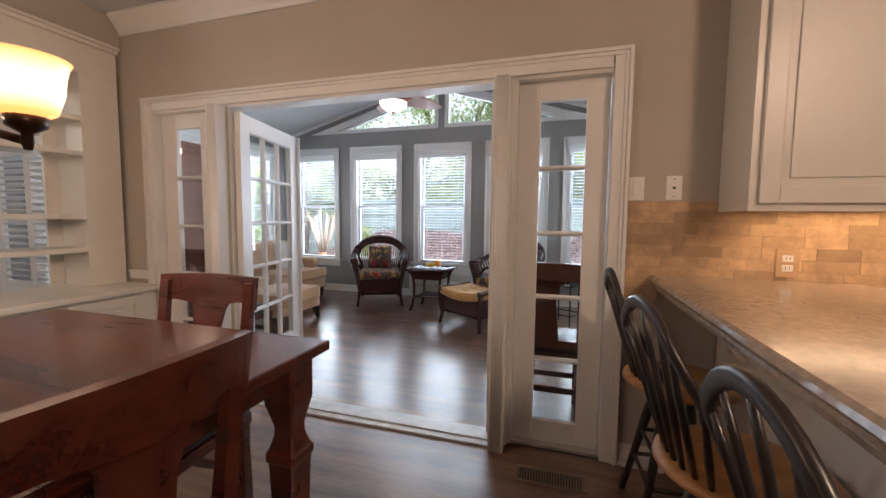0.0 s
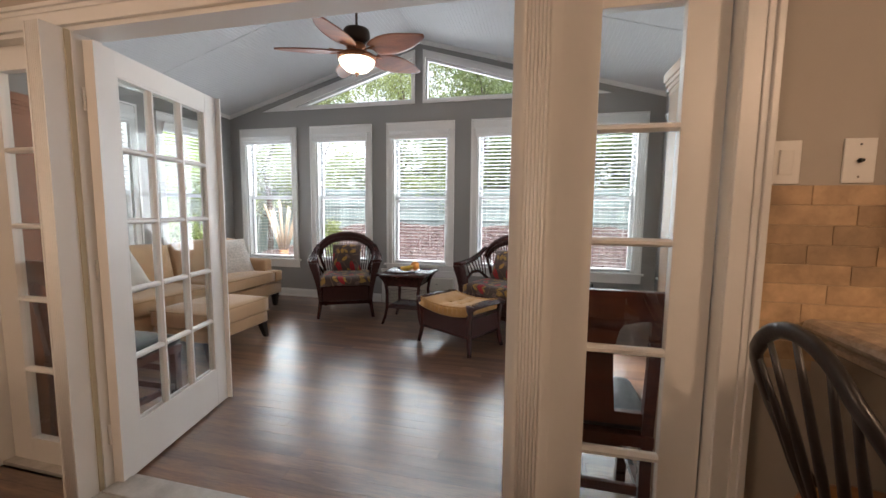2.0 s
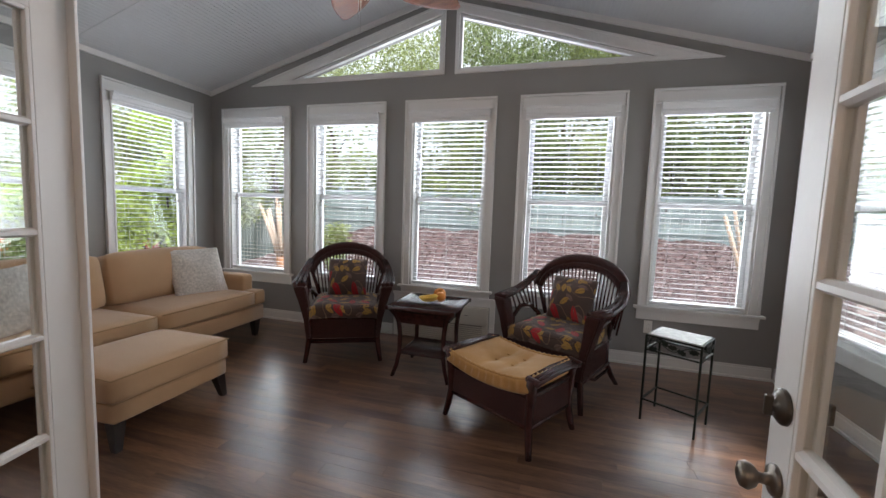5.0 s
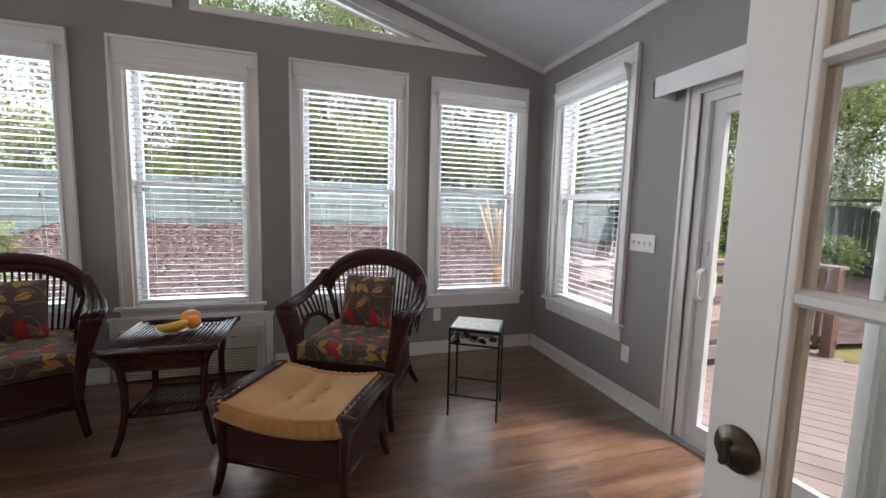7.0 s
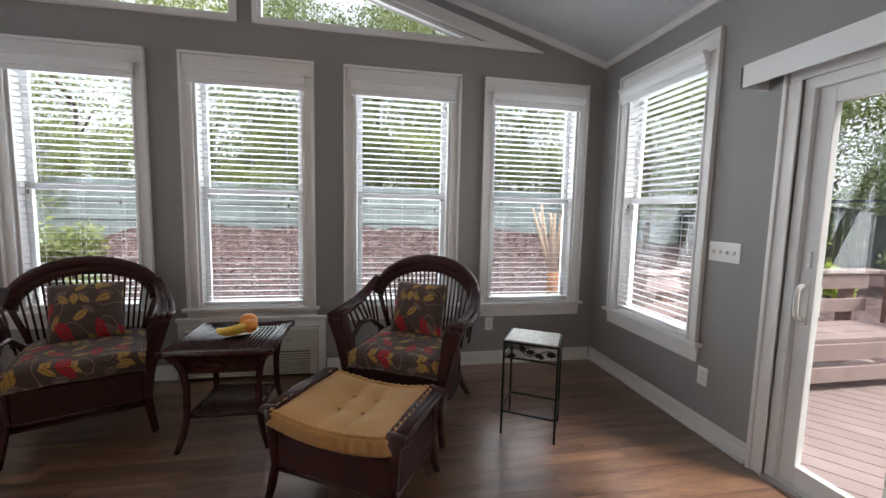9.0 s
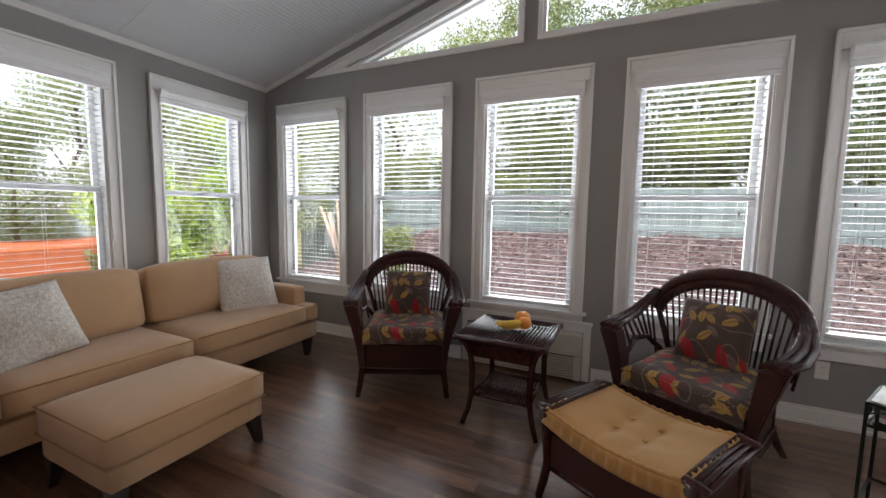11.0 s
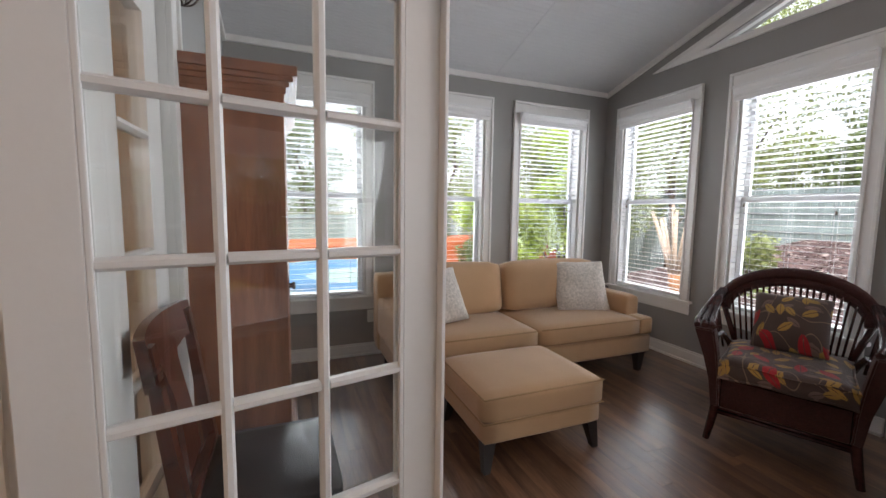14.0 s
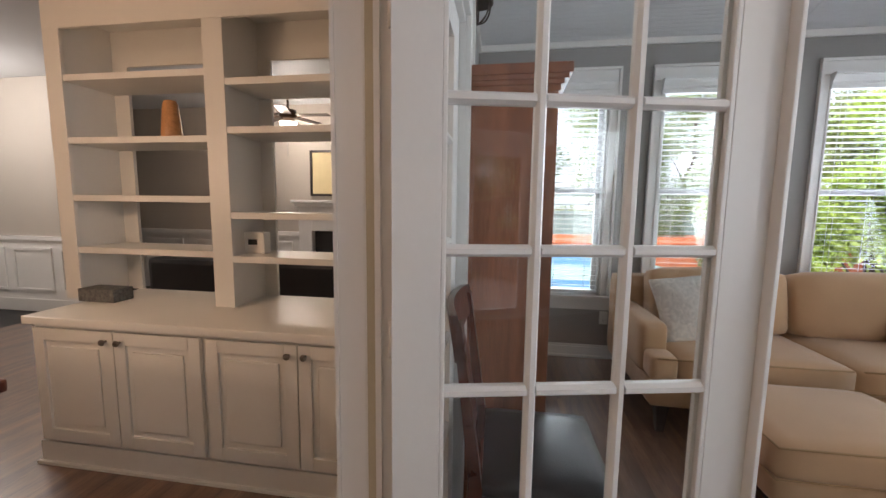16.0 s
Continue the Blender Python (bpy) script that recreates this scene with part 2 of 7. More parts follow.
def floral(name):
    """Brown cloth printed with slim ochre, mauve and red leaves on thin curling stems."""
    m = material(name, (0.075, 0.048, 0.040), 0.85, fine=400, bump=0.2, sheen=0.2)
    n, l = m.node_tree.nodes, m.node_tree.links
    b = n["Principled BSDF"]

    def calc(op, x, y=None, z=None):
        nd = n.new("ShaderNodeMath")
        nd.operation = op
        for slot, v in zip(nd.inputs, (x, y, z)):
            if isinstance(v, (int, float)):
                slot.default_value = v
            elif v is not None:
                l.new(v, slot)
        return nd.outputs[0]

    def over(under, mask, col):
        mix = n.new("ShaderNodeMix")
        mix.data_type = "RGBA"
        mix.inputs["B"].default_value = (*col, 1)
        l.new(mask, mix.inputs["Factor"])
        l.new(under, mix.inputs["A"])
        return mix.outputs["Result"]

    tc, sep, flat = n.new("ShaderNodeTexCoord"), n.new("ShaderNodeSeparateXYZ"), n.new("ShaderNodeCombineXYZ")
    l.new(tc.outputs["Object"], sep.inputs[0])
    l.new(calc("MULTIPLY_ADD", sep.outputs[2], 0.35, sep.outputs[0]), flat.inputs[0])
    l.new(calc("MULTIPLY_ADD", sep.outputs[2], -0.95, sep.outputs[1]), flat.inputs[1])
    prev = b.inputs["Base Color"].links[0].from_socket
    stems = n.new("ShaderNodeTexNoise")
    stems.inputs["Scale"].default_value, stems.inputs["Detail"].default_value = 6.5, 0.0
    l.new(flat.outputs[0], stems.inputs["Vector"])
    prev = over(prev, calc("LESS_THAN", calc("ABSOLUTE", calc("SUBTRACT", stems.outputs[0], 0.5)), 0.008), (0.22, 0.15, 0.10))
    for cells, col, half, wide, share, seed, turn in ((10.5, (0.19, 0.125, 0.105), 0.42, 0.17, 0.5, 8.1, 0.6), (9.8, (0.43, 0.25, 0.055), 0.44, 0.18, 0.42, 2.4, -0.5), (10.5, (0.40, 0.24, 0.06), 0.42, 0.18, 0.38, 5.3, 0.9), (7.2, (0.40, 0.012, 0.02), 0.43, 0.2, 0.3, 3.7, -1.0)):
        mp, v, off, rot, part_of, tint = n.new("ShaderNodeMapping"), n.new("ShaderNodeTexVoronoi"), n.new("ShaderNodeVectorMath"), n.new("ShaderNodeVectorRotate"), n.new("ShaderNodeSeparateXYZ"), n.new("ShaderNodeSeparateColor")
        mp.inputs["Location"].default_value, mp.inputs["Scale"].default_value = (seed, seed * 1.7, 0), (cells, cells, 1)
        l.new(flat.outputs[0], mp.inputs["Vector"])
        v.voronoi_dimensions = "2D"
        v.inputs["Scale"].default_value, v.inputs["Randomness"].default_value = 1.0, 0.55
        l.new(mp.outputs[0], v.inputs["Vector"])
        off.operation = "SUBTRACT"
        l.new(mp.outputs[0], off.inputs[0])
        l.new(v.outputs["Position"], off.inputs[1])
        l.new(v.outputs["Color"], tint.inputs[0])
        rot.rotation_type = "Z_AXIS"
        l.new(off.outputs[0], rot.inputs["Vector"])
        l.new(calc("MULTIPLY_ADD", tint.outputs[0], 1.8, turn), rot.inputs["Angle"])
        l.new(rot.outputs[0], part_of.inputs[0])
        along = calc("DIVIDE", part_of.outputs[1], half)
        across = calc("ABSOLUTE", part_of.outputs[0])
        blade = calc("LESS_THAN", across, calc("MULTIPLY_ADD", calc("MULTIPLY", along, along), -wide, wide))
        vein = calc("GREATER_THAN", across, 0.014)
        mask = calc("MULTIPLY", calc("MULTIPLY", blade, vein), calc("LESS_THAN", tint.outputs[1], share))
        prev = over(prev, mask, col)
    l.new(prev, b.inputs["Base Color"])
    return m


def mulch_chip(name):
    """Bark chips, each of its own shade from dark bark to bleached wood."""
    m = material(name, (0.5, 0.5, 0.5), 0.95, vary=0.3, scale=20, bump=0.0)
    n, l = m.node_tree.nodes, m.node_tree.links
    geo, ramp = n.new("ShaderNodeNewGeometry"), n.new("ShaderNodeValToRGB")
    e = ramp.color_ramp.elements
    e[0].position, e[0].color, e[1].position, e[1].color = 0.0, (0.05, 0.03, 0.03, 1), 1.0, (0.62, 0.52, 0.50, 1)
    mid = e.new(0.6)
    mid.color = (0.22, 0.14, 0.135, 1)
    l.new(geo.outputs["Random Per Island"], ramp.inputs[0])
    l.new(ramp.outputs[0], n["Principled BSDF"].inputs["Base Color"])
    return m


M = dict(
    grey=material("grey_wall_paint", (0.285, 0.281, 0.273), 0.75, vary=0.04, scale=1.5, fine=250, bump=0.05),
    beige=material("taupe_wall_paint", (0.45, 0.41, 0.36), 0.7, vary=0.04, scale=1.5, fine=250, bump=0.05),
    white=material("white_trim_paint", (0.74, 0.735, 0.72), 0.35, vary=0.03, scale=3, fine=60, bump=0.02),
    ceil=material("white_ceiling_paint", (0.60, 0.615, 0.635), 0.55, vary=0.03, scale=2, fine=80, bump=0.03),
    cab=material("cream_cabinet_paint", (0.72, 0.70, 0.65), 0.35, vary=0.03, scale=3, fine=60, bump=0.02),
    slat=thin_white("white_blind_slat", (0.68, 0.69, 0.70), 0.2),
    floor=wood("dark_stained_oak_floor", (0.086, 0.043, 0.027), (0.245, 0.134, 0.080), 0.34, "x", plank=0.2, coat=1.0, gloss=0.22, ior=1.75),
    floor_far=wood("dark_stained_oak_floor_far", (0.086, 0.043, 0.027), (0.245, 0.134, 0.080), 0.34, "x", coat=1.0, gloss=0.22, ior=1.75),
    cherry=wood("dark_cherry_wood", (0.046, 0.010, 0.006), (0.115, 0.027, 0.014), 0.28, "x", coat=0.4),
    armoire=wood("red_brown_cabinet_wood", (0.16, 0.055, 0.025), (0.30, 0.115, 0.055), 0.35, "z", coat=0.2),
    pine=wood("tan_cabinet_wood", (0.30, 0.17, 0.09), (0.46, 0.28, 0.16), 0.4, "z", coat=0.1),
    honey=wood("honey_oak_seat", (0.34, 0.15, 0.05), (0.55, 0.28, 0.10), 0.35, "x", coat=0.3),
    blade=wood("carved_fan_blade_wood", (0.15, 0.040, 0.016), (0.30, 0.095, 0.038), 0.4, "x"),
    black=material("black_painted_wood", (0.022, 0.017, 0.016), 0.35, vary=0.2, fine=120, bump=0.05, coat=0.2),
    leather=material("black_leather", (0.016, 0.016, 0.018), 0.3, vary=0.2, scale=9, fine=180, bump=0.2),
    rattan=material("dark_brown_rattan", (0.042, 0.013, 0.012), 0.27, vary=0.45, scale=25, fine=140, bump=0.3, spec=0.45),
    weave=woven("woven_dark_rattan", (0.050, 0.015, 0.013), 0.36, 0.28, 70),
    sofa=material("tan_upholstery", (0.504, 0.319, 0.174), 0.9, vary=0.06, scale=5, fine=500, bump=0.15, sheen=0.3),
    piping=material("tan_piping", (0.36, 0.235, 0.12), 0.9, vary=0.06, scale=9, fine=500, bump=0.1),
    pillow=material("cream_textured_pillow", (0.62, 0.58, 0.53), 0.95, vary=0.35, scale=55, fine=130, bump=0.6, sheen=0.2),
    yellow=material("mustard_cushion_cloth", (0.52, 0.29, 0.095), 0.9, vary=0.07, scale=8, fine=450, bump=0.2, sheen=0.2),
    floral=floral("brown_leaf_print_cloth"),
    iron=material("dark_green_iron", (0.012, 0.02, 0.014), 0.45, 0.6, vary=0.2, bump=0.1),
    bronze=material("dark_bronze", (0.05, 0.03, 0.02), 0.35, 0.8, vary=0.2, bump=0.05),
    copper=material("antique_copper", (0.35, 0.14, 0.07), 0.3, 0.9, vary=0.3, bump=0.05),
    pewter=material("brushed_pewter", (0.22, 0.19, 0.16), 0.35, 0.9, vary=0.12, bump=0.03),
    bolt=material("dark_pewter", (0.10, 0.085, 0.07), 0.32, 0.9, vary=0.12, bump=0.03),
    sill=material("worn_threshold_metal", (0.50, 0.49, 0.47), 0.38, 0.45, vary=0.25, scale=14, fine=120, bump=0.06),
    # cream plastic darkened: the shade between the grille slats is in this colour
    grilleback=material("shaded_grille_plastic", (0.16, 0.15, 0.135), 0.7, vary=0.1, bump=0.0),
    almond=material("almond_plastic", (0.50, 0.34, 0.20), 0.4, vary=0.05, bump=0.0),
    register=material("tan_bronze_enamel", (0.26, 0.20, 0.15), 0.4, 0.3, vary=0.12, bump=0.03),
    vane=thin_white("white_vinyl_vane", (0.9, 0.9, 0.89), 0.6),
    steel=material("brushed_steel", (0.5, 0.5, 0.5), 0.35, 0.9, vary=0.08, bump=0.03),
    plate=material("white_plastic", (0.78, 0.77, 0.74), 0.35, vary=0.02, bump=0.0),
    dark=material("dark_slot", (0.02, 0.02, 0.02), 0.6, vary=0.05, bump=0.0),
    vinyl=material("white_vinyl", (0.76, 0.77, 0.77), 0.4, vary=0.02, bump=0.0),
    acplas=material("cream_plastic", (0.54, 0.52, 0.46), 0.45, vary=0.03, bump=0.0),
    stone=material("beige_granite", (0.37, 0.30, 0.24), 0.18, vary=0.35, scale=45, fine=220, bump=0.02, coat=0.3),
    tile=material("tumbled_travertine", (0.44, 0.30, 0.175), 0.6, vary=0.35, scale=14, fine=60, bump=0.25, by_object=0.3),
    grout=material("sand_grout", (0.50, 0.38, 0.25), 0.9, vary=0.1, bump=0.1),
    marble=material("pale_mosaic_tile", (0.55, 0.56, 0.50), 0.4, vary=0.35, scale=30, fine=90, bump=0.1),
    banana=material("banana_peel", (0.75, 0.50, 0.08), 0.5, vary=0.2, scale=30, bump=0.05),
    orange=material("orange_peel", (0.80, 0.30, 0.04), 0.45, vary=0.12, fine=300, bump=0.3),
    glass=glass("clear_glass"),
    mulch=material("red_brown_mulch", (0.105, 0.066, 0.066), 0.95, vary=0.9, scale=7, fine=38, bump=1.0),
    chips=mulch_chip("mulch_chip"),
    grass=material("dry_grass", (0.20, 0.17, 0.06), 0.95, vary=0.45, scale=3, fine=70, bump=0.8),
    clay=material("orange_clay", (0.48, 0.13, 0.05), 0.95, vary=0.25, scale=3, fine=40, bump=0.6),
    fence=material("grey_green_fence_paint", (0.30, 0.37, 0.37), 0.8, vary=0.15, scale=4, fine=60, bump=0.2, by_object=0.12),
    fence_dark=material("dark_green_fence_paint", (0.026, 0.036, 0.033), 0.8, vary=0.2, scale=4, fine=60, bump=0.2, by_object=0.15),
    strip=material("olive_weatherstrip", (0.46, 0.41, 0.30), 0.6, vary=0.1, bump=0.05),
    deck=material("mauve_deck_paint", (0.30, 0.225, 0.215), 0.65, vary=0.2, scale=5, fine=50, bump=0.2, stretch=(1, 0.3, 1), by_object=0.1),
    rail=material("brown_rail_paint", (0.20, 0.12, 0.105), 0.6, vary=0.15, bump=0.1),
    leafa=thin_leaf("spring_leaf", (0.34, 0.40, 0.15), 0.5),
    leafb=thin_leaf("deep_leaf", (0.20, 0.26, 0.10), 0.5),
    leafc=thin_leaf("lime_leaf", (0.50, 0.62, 0.13), 0.5),
    trunk=material("orange_peeling_bark", (0.42, 0.20, 0.09), 0.8, vary=0.35, scale=12, fine=50, bump=0.4),
    stem=material("pale_smooth_bark", (0.58, 0.44, 0.33), 0.7, vary=0.2, scale=12, fine=50, bump=0.2),
    bark=material("grey_brown_bark", (0.11, 0.08, 0.06), 0.9, vary=0.4, scale=8, fine=40, bump=0.8),
    pool=material("blue_pool_cover", (0.05, 0.22, 0.45), 0.4, vary=0.2, scale=2, bump=0.1),
    poolwall=material("pale_teal_pool_wall", (0.32, 0.45, 0.42), 0.5, vary=0.08, bump=0.05),
    roof=material("weathered_shingle", (0.10, 0.10, 0.11), 0.9, vary=0.3, scale=20, fine=60, bump=0.4),
    box=material("grey_tissue_box", (0.12, 0.12, 0.115), 0.7, vary=0.6, scale=45, bump=0.1),
    canvas=material("cream_canvas", (0.62, 0.52, 0.30), 0.7, vary=0.08, scale=4, bump=0.05),
)


# ---- mesh helpers ----
def box(bm, x0, x1, y0, y1, z0, z1, bevel=0.0):
    vs = [bm.verts.new((x, y, z)) for z in (z0, z1) for y in (y0, y1) for x in (x0, x1)]
    fs = [bm.faces.new([vs[i] for i in q]) for q in ((0, 2, 3, 1), (4, 5, 7, 6), (0, 1, 5, 4), (2, 6, 7, 3), (0, 4, 6, 2), (1, 3, 7, 5))]
    if bevel:
        bmesh.ops.bevel(bm, geom=list({e for f in fs for e in f.edges}), offset=bevel, segments=2, profile=0.6, affect="EDGES")
    return bm


def boxes(*rows, bevel=0.0):
    bm = bmesh.new()
    for r in rows:
        box(bm, *r, bevel)
    return bm


def prism(bm, pts, y0, y1, axis="y"):
    """A polygon of (u, z) drawn out along y (or along x: u is y)."""
    place = (lambda u, z, d: (u, d, z)) if axis == "y" else ((lambda u, z, d: (d, u, z)) if axis == "x" else (lambda u, z, d: (u, z, d)))
    a = [bm.verts.new(place(u, z, y0)) for u, z in pts]
    b = [bm.verts.new(place(u, z, y1)) for u, z in pts]
    bm.faces.new(a)
    bm.faces.new(b[::-1])
    for i in range(len(pts)):
        j = (i + 1) % len(pts)
        bm.faces.new((a[j], a[i], b[i], b[j]))
    return bm


def tube(bm, pts, r, n=6, closed=False, cap=True):
    """A round bar along points; r: one radius or one for each point."""
    pts = [Vector(p) for p in pts]
    k = len(pts)
    rs = [r] * k if isinstance(r, (int, float)) else list(r)
    rings, last = [], None
    for i, p in enumerate(pts):
        a = pts[i - 1] if i or closed else p
        b = pts[(i + 1) % k] if i < k - 1 or closed else p
        d = (b - a).normalized()
        if last is None:
            side = d.orthogonal().normalized()
        else:
            side = (last - d * last.dot(d))
            side = side.normalized() if side.length > 1e-5 else d.orthogonal().normalized()
        last = side
        up = d.cross(side)
        rings.append([bm.verts.new(p + rs[i] * (math.cos(2 * math.pi * j / n) * side + math.sin(2 * math.pi * j / n) * up)) for j in range(n)])
    for i in range(k if closed else k - 1):
        a, b = rings[i], rings[(i + 1) % k]
        for j in range(n):
            f = bm.faces.new((a[j], a[(j + 1) % n], b[(j + 1) % n], b[j]))
            f.smooth = True
    if cap and not closed:
        bm.faces.new(rings[0][::-1])
        bm.faces.new(rings[-1])
    return bm


def lathe(bm, prof, at=(0, 0, 0), n=20):
    """A turned shape from (radius, height) pairs about an upright axis."""
    rings = []
    for r, z in prof:
        rings.append([bm.verts.new((at[0] + r * math.cos(2 * math.pi * j / n), at[1] + r * math.sin(2 * math.pi * j / n), at[2] + z)) for j in range(n)])
    for a, b in zip(rings, rings[1:]):
        for j in range(n):
            f = bm.faces.new((a[j], a[(j + 1) % n], b[(j + 1) % n], b[j]))
            f.smooth = True
    for ring, flip in ((rings[0], True), (rings[-1], False)):
        bm.faces.new(ring[::-1] if flip else ring)
    return bm


def cushion(bm, sx, sy, sz, puff=0.25, n=10, power=4.0):
    """A stuffed rectangle centred at the origin: thick in the middle, thinner at the seams."""
    tops, bots = [], []
    for j in range(n + 1):
        ra, rb = [], []
        for i in range(n + 1):
            u, v = -1 + 2 * i / n, -1 + 2 * j / n
            edge = max(abs(u), abs(v))
            h = sz / 2 * (1 - puff * edge**power) if edge < 1 else sz / 2 * (1 - puff) * 0.82
            shrink = 1 - 0.03 * (1 - abs(u) * abs(v)) * (edge**8)
            x, y = sx / 2 * u * shrink, sy / 2 * v * shrink
            ra.append(bm.verts.new((x, y, h)))
            rb.append(bm.verts.new((x, y, -h)))
        tops.append(ra)
        bots.append(rb)
    for j in range(n):
        for i in range(n):
            f = bm.faces.new((tops[j][i], tops[j][i + 1], tops[j + 1][i + 1], tops[j + 1][i]))
            g = bm.faces.new((bots[j][i], bots[j + 1][i], bots[j + 1][i + 1], bots[j][i + 1]))
            f.smooth = g.smooth = True
    ring = [(0, i) for i in range(n)] + [(j, n) for j in range(n)] + [(n, n - i) for i in range(n)] + [(n - j, 0) for j in range(n)]
    for k, (j, i) in enumerate(ring):
        j2, i2 = ring[(k + 1) % len(ring)]
        f = bm.faces.new((bots[j][i], bots[j2][i2], tops[j2][i2], tops[j][i]))
        f.smooth = True
    return bm


def moved(bm, m):
    bmesh.ops.transform(bm, matrix=m, verts=bm.verts)
    return bm


def mesh_of(name, bm, mat):
    bmesh.ops.recalc_face_normals(bm, faces=bm.faces)
    me = bpy.data.meshes.new(name)
    bm.to_mesh(me)
    bm.free()
    me.materials.append(mat)
    return me


def part(name, bm, mat, parent=None, label=""):
    ob = new(name, mesh_of(name, bm, mat))
    if parent:
        ob.parent = parent
    return tagged(ob, label=label) if label else ob


def piece(name, me, parent, m, label=""):
    """One more object on a shared mesh, at a pose in its parent."""
    ob = new(name, me)
    ob.parent, ob.matrix_basis = parent, m
    return tagged(ob, label=label) if label else ob


def thing(name, m, label, category, group="", kind=""):
    ob = new(name)
    ob.empty_display_size = 0.1
    ob.matrix_basis = m
    return tagged(ob, label, category, group, kind)


def solid(name, bm, mat, label, category, kind="structure"):
    return tagged(part(name, bm, mat), label, category, "", kind)


def wall_cells(bm, u0, u1, z0, z1, d0, d1, holes, axis="y"):
    us = sorted({u0, u1, *(h[0] for h in holes), *(h[1] for h in holes)})
    for a, b in zip(us, us[1:]):
        mid = (a + b) / 2
        cut = sorted((h[2], h[3]) for h in holes if h[0] < mid < h[1])
        z = z0
        for c0, c1 in cut + [(z1, z1)]:
            if c0 > z + 1e-4:
                box(bm, a, b, d0, d1, z, c0) if axis == "y" else box(bm, d0, d1, a, b, z, c0)
            z = c1
    return bm


# ---- shell ----
def roofline(x):
    return EAVE + SLOPE * min(x - XL, XR - x)


WH = 0.395
bm = wall_cells(bmesh.new(), XL - 0.15, XR + 0.15, -0.3, EAVE, YF, YF + 0.15, [(c - WH, c + WH, 0.49 + WZ, 2.31 + WZ) for c in FARWIN])
box(bm, XL, XR, YF, YF + 0.15, EAVE, EAVE + 0.001)
gl, gr, gz, gp = XC - 1.875, XC + 1.875, 2.75, 2.75 + 1.785 * 0.30
prism(bm, [(XL, EAVE), (XR, EAVE), (XR - 0.07 / SLOPE, gz), (XL + 0.07 / SLOPE, gz)], YF, YF + 0.15)
for s in (1, -1):
    q = lambda x: XC + s * (x - XC)
    prism(bm, [(q(XL + 0.07 / SLOPE), gz), (q(gl), gz), (q(XC - 0.09), gp), (q(XC - 0.09), RIDGE - 0.09 * SLOPE)], YF, YF + 0.15)
prism(bm, [(XC - 0.09, gz), (XC + 0.09, gz), (XC + 0.09, RIDGE - 0.09 * SLOPE), (XC, RIDGE), (XC - 0.09, RIDGE - 0.09 * SLOPE)], YF, YF + 0.15)
wall_north = solid("wall_north", bm, M["grey"], "grey painted gable wall with five tall windows", "wall")
wall_west = solid("wall_west", wall_cells(bmesh.new(), 2.362, YF, -0.3, EAVE, XL - 0.15, XL, [(c - WH, c + WH, 0.49 + WZ, 2.31 + WZ) for c in LEFTWIN], "x"), M["grey"], "grey painted side wall with three windows", "wall")
SL0, SL1, SLH = 2.68, 4.50, 2.016
wall_east = solid("wall_east", wall_cells(bmesh.new(), YN, YF, -0.3, EAVE, XR, XR + 0.15, [(RIGHTWIN - WH, RIGHTWIN + WH, 0.49 + WZ, 2.31 + WZ), (SL0, SL1, 0.0, SLH)], "x"), M["grey"], "grey painted side wall with patio door", "wall")
CASL, CASR = -2.79, 0.475
YW = 2.36                                               # sunroom face of the near wall's west part
near = wall_cells(bmesh.new(), CASL, XR + 0.15, -0.3, EAVE, YN - 0.055, YN, [(CASL + 0.06, CASR - 0.06, 0.0, 2.056)])
wall_cells(near, XL - 0.15, CASL - 0.001, -0.3, EAVE, YW - 0.014, YW, [(-4.54, -3.74, 0.6, 1.88)])
zc = EAVE + (CASL - XL) * SLOPE
prism(near, [(XL, EAVE), (CASL, EAVE), (CASL, zc)], YW - 0.014, YW)
prism(near, [(CASL, EAVE), (XR, EAVE), (XC, RIDGE), (CASL, zc)], YN - 0.055, YN)
wall_south = solid("wall_south", near, M["grey"], "grey painted near wall round the doorway", "wall")
wall_dining = solid("wall_dining", wall_cells(wall_cells(bmesh.new(), CASL, 4.6, -0.3, DINCEIL, YD, YN - 0.057, [(CASL + 0.06, CASR - 0.06, 0.0, 2.056)]), -8.6, CASL - 0.001, -0.3, DINCEIL, YD, YW - 0.016, [(-4.54, -3.74, 0.6, 1.88)]), M["beige"], "taupe painted dining room wall round the doorway", "wall")

# beadboard ceiling on two slopes
bm = bmesh.new()
for s in (1, -1):
    length, step = math.hypot(XC - XL, RIDGE - EAVE) + 0.02, 0.041
    n = int(length / step) + 1
    prof = []
    for i in range(n):
        d = i * step
        prof += [(d, 0.0), (d + 0.031, 0.0), (d + 0.033, 0.0018), (d + 0.0365, 0.0018), (d + 0.0385, -0.0006)]
    a = math.atan(SLOPE)
    for y0, y1 in ((YW, 4.742), (4.76, YF)):
        rows = []
        for y in (y0, y1):
            rows.append([bm.verts.new((XC - s * (XC - XL) + s * (d * math.cos(a) - (h + 0.002) * math.sin(a)), y, EAVE + d * math.sin(a) + (h + 0.002) * math.cos(a))) for d, h in prof])
        for i in range(len(prof) - 1):
            bm.faces.new((rows[0][i], rows[0][i + 1], rows[1][i + 1], rows[1][i]))
    ends = [(XL - 0.3, EAVE - 0.3 * SLOPE + 0.02), (XC, RIDGE + 0.02), (XC, RIDGE + 0.2), (XL - 0.3, EAVE - 0.3 * SLOPE + 0.2)]
    prism(bm, [(XC + s * (u - XC), z) for u, z in ends], YW - 0.015, YF + 0.4)
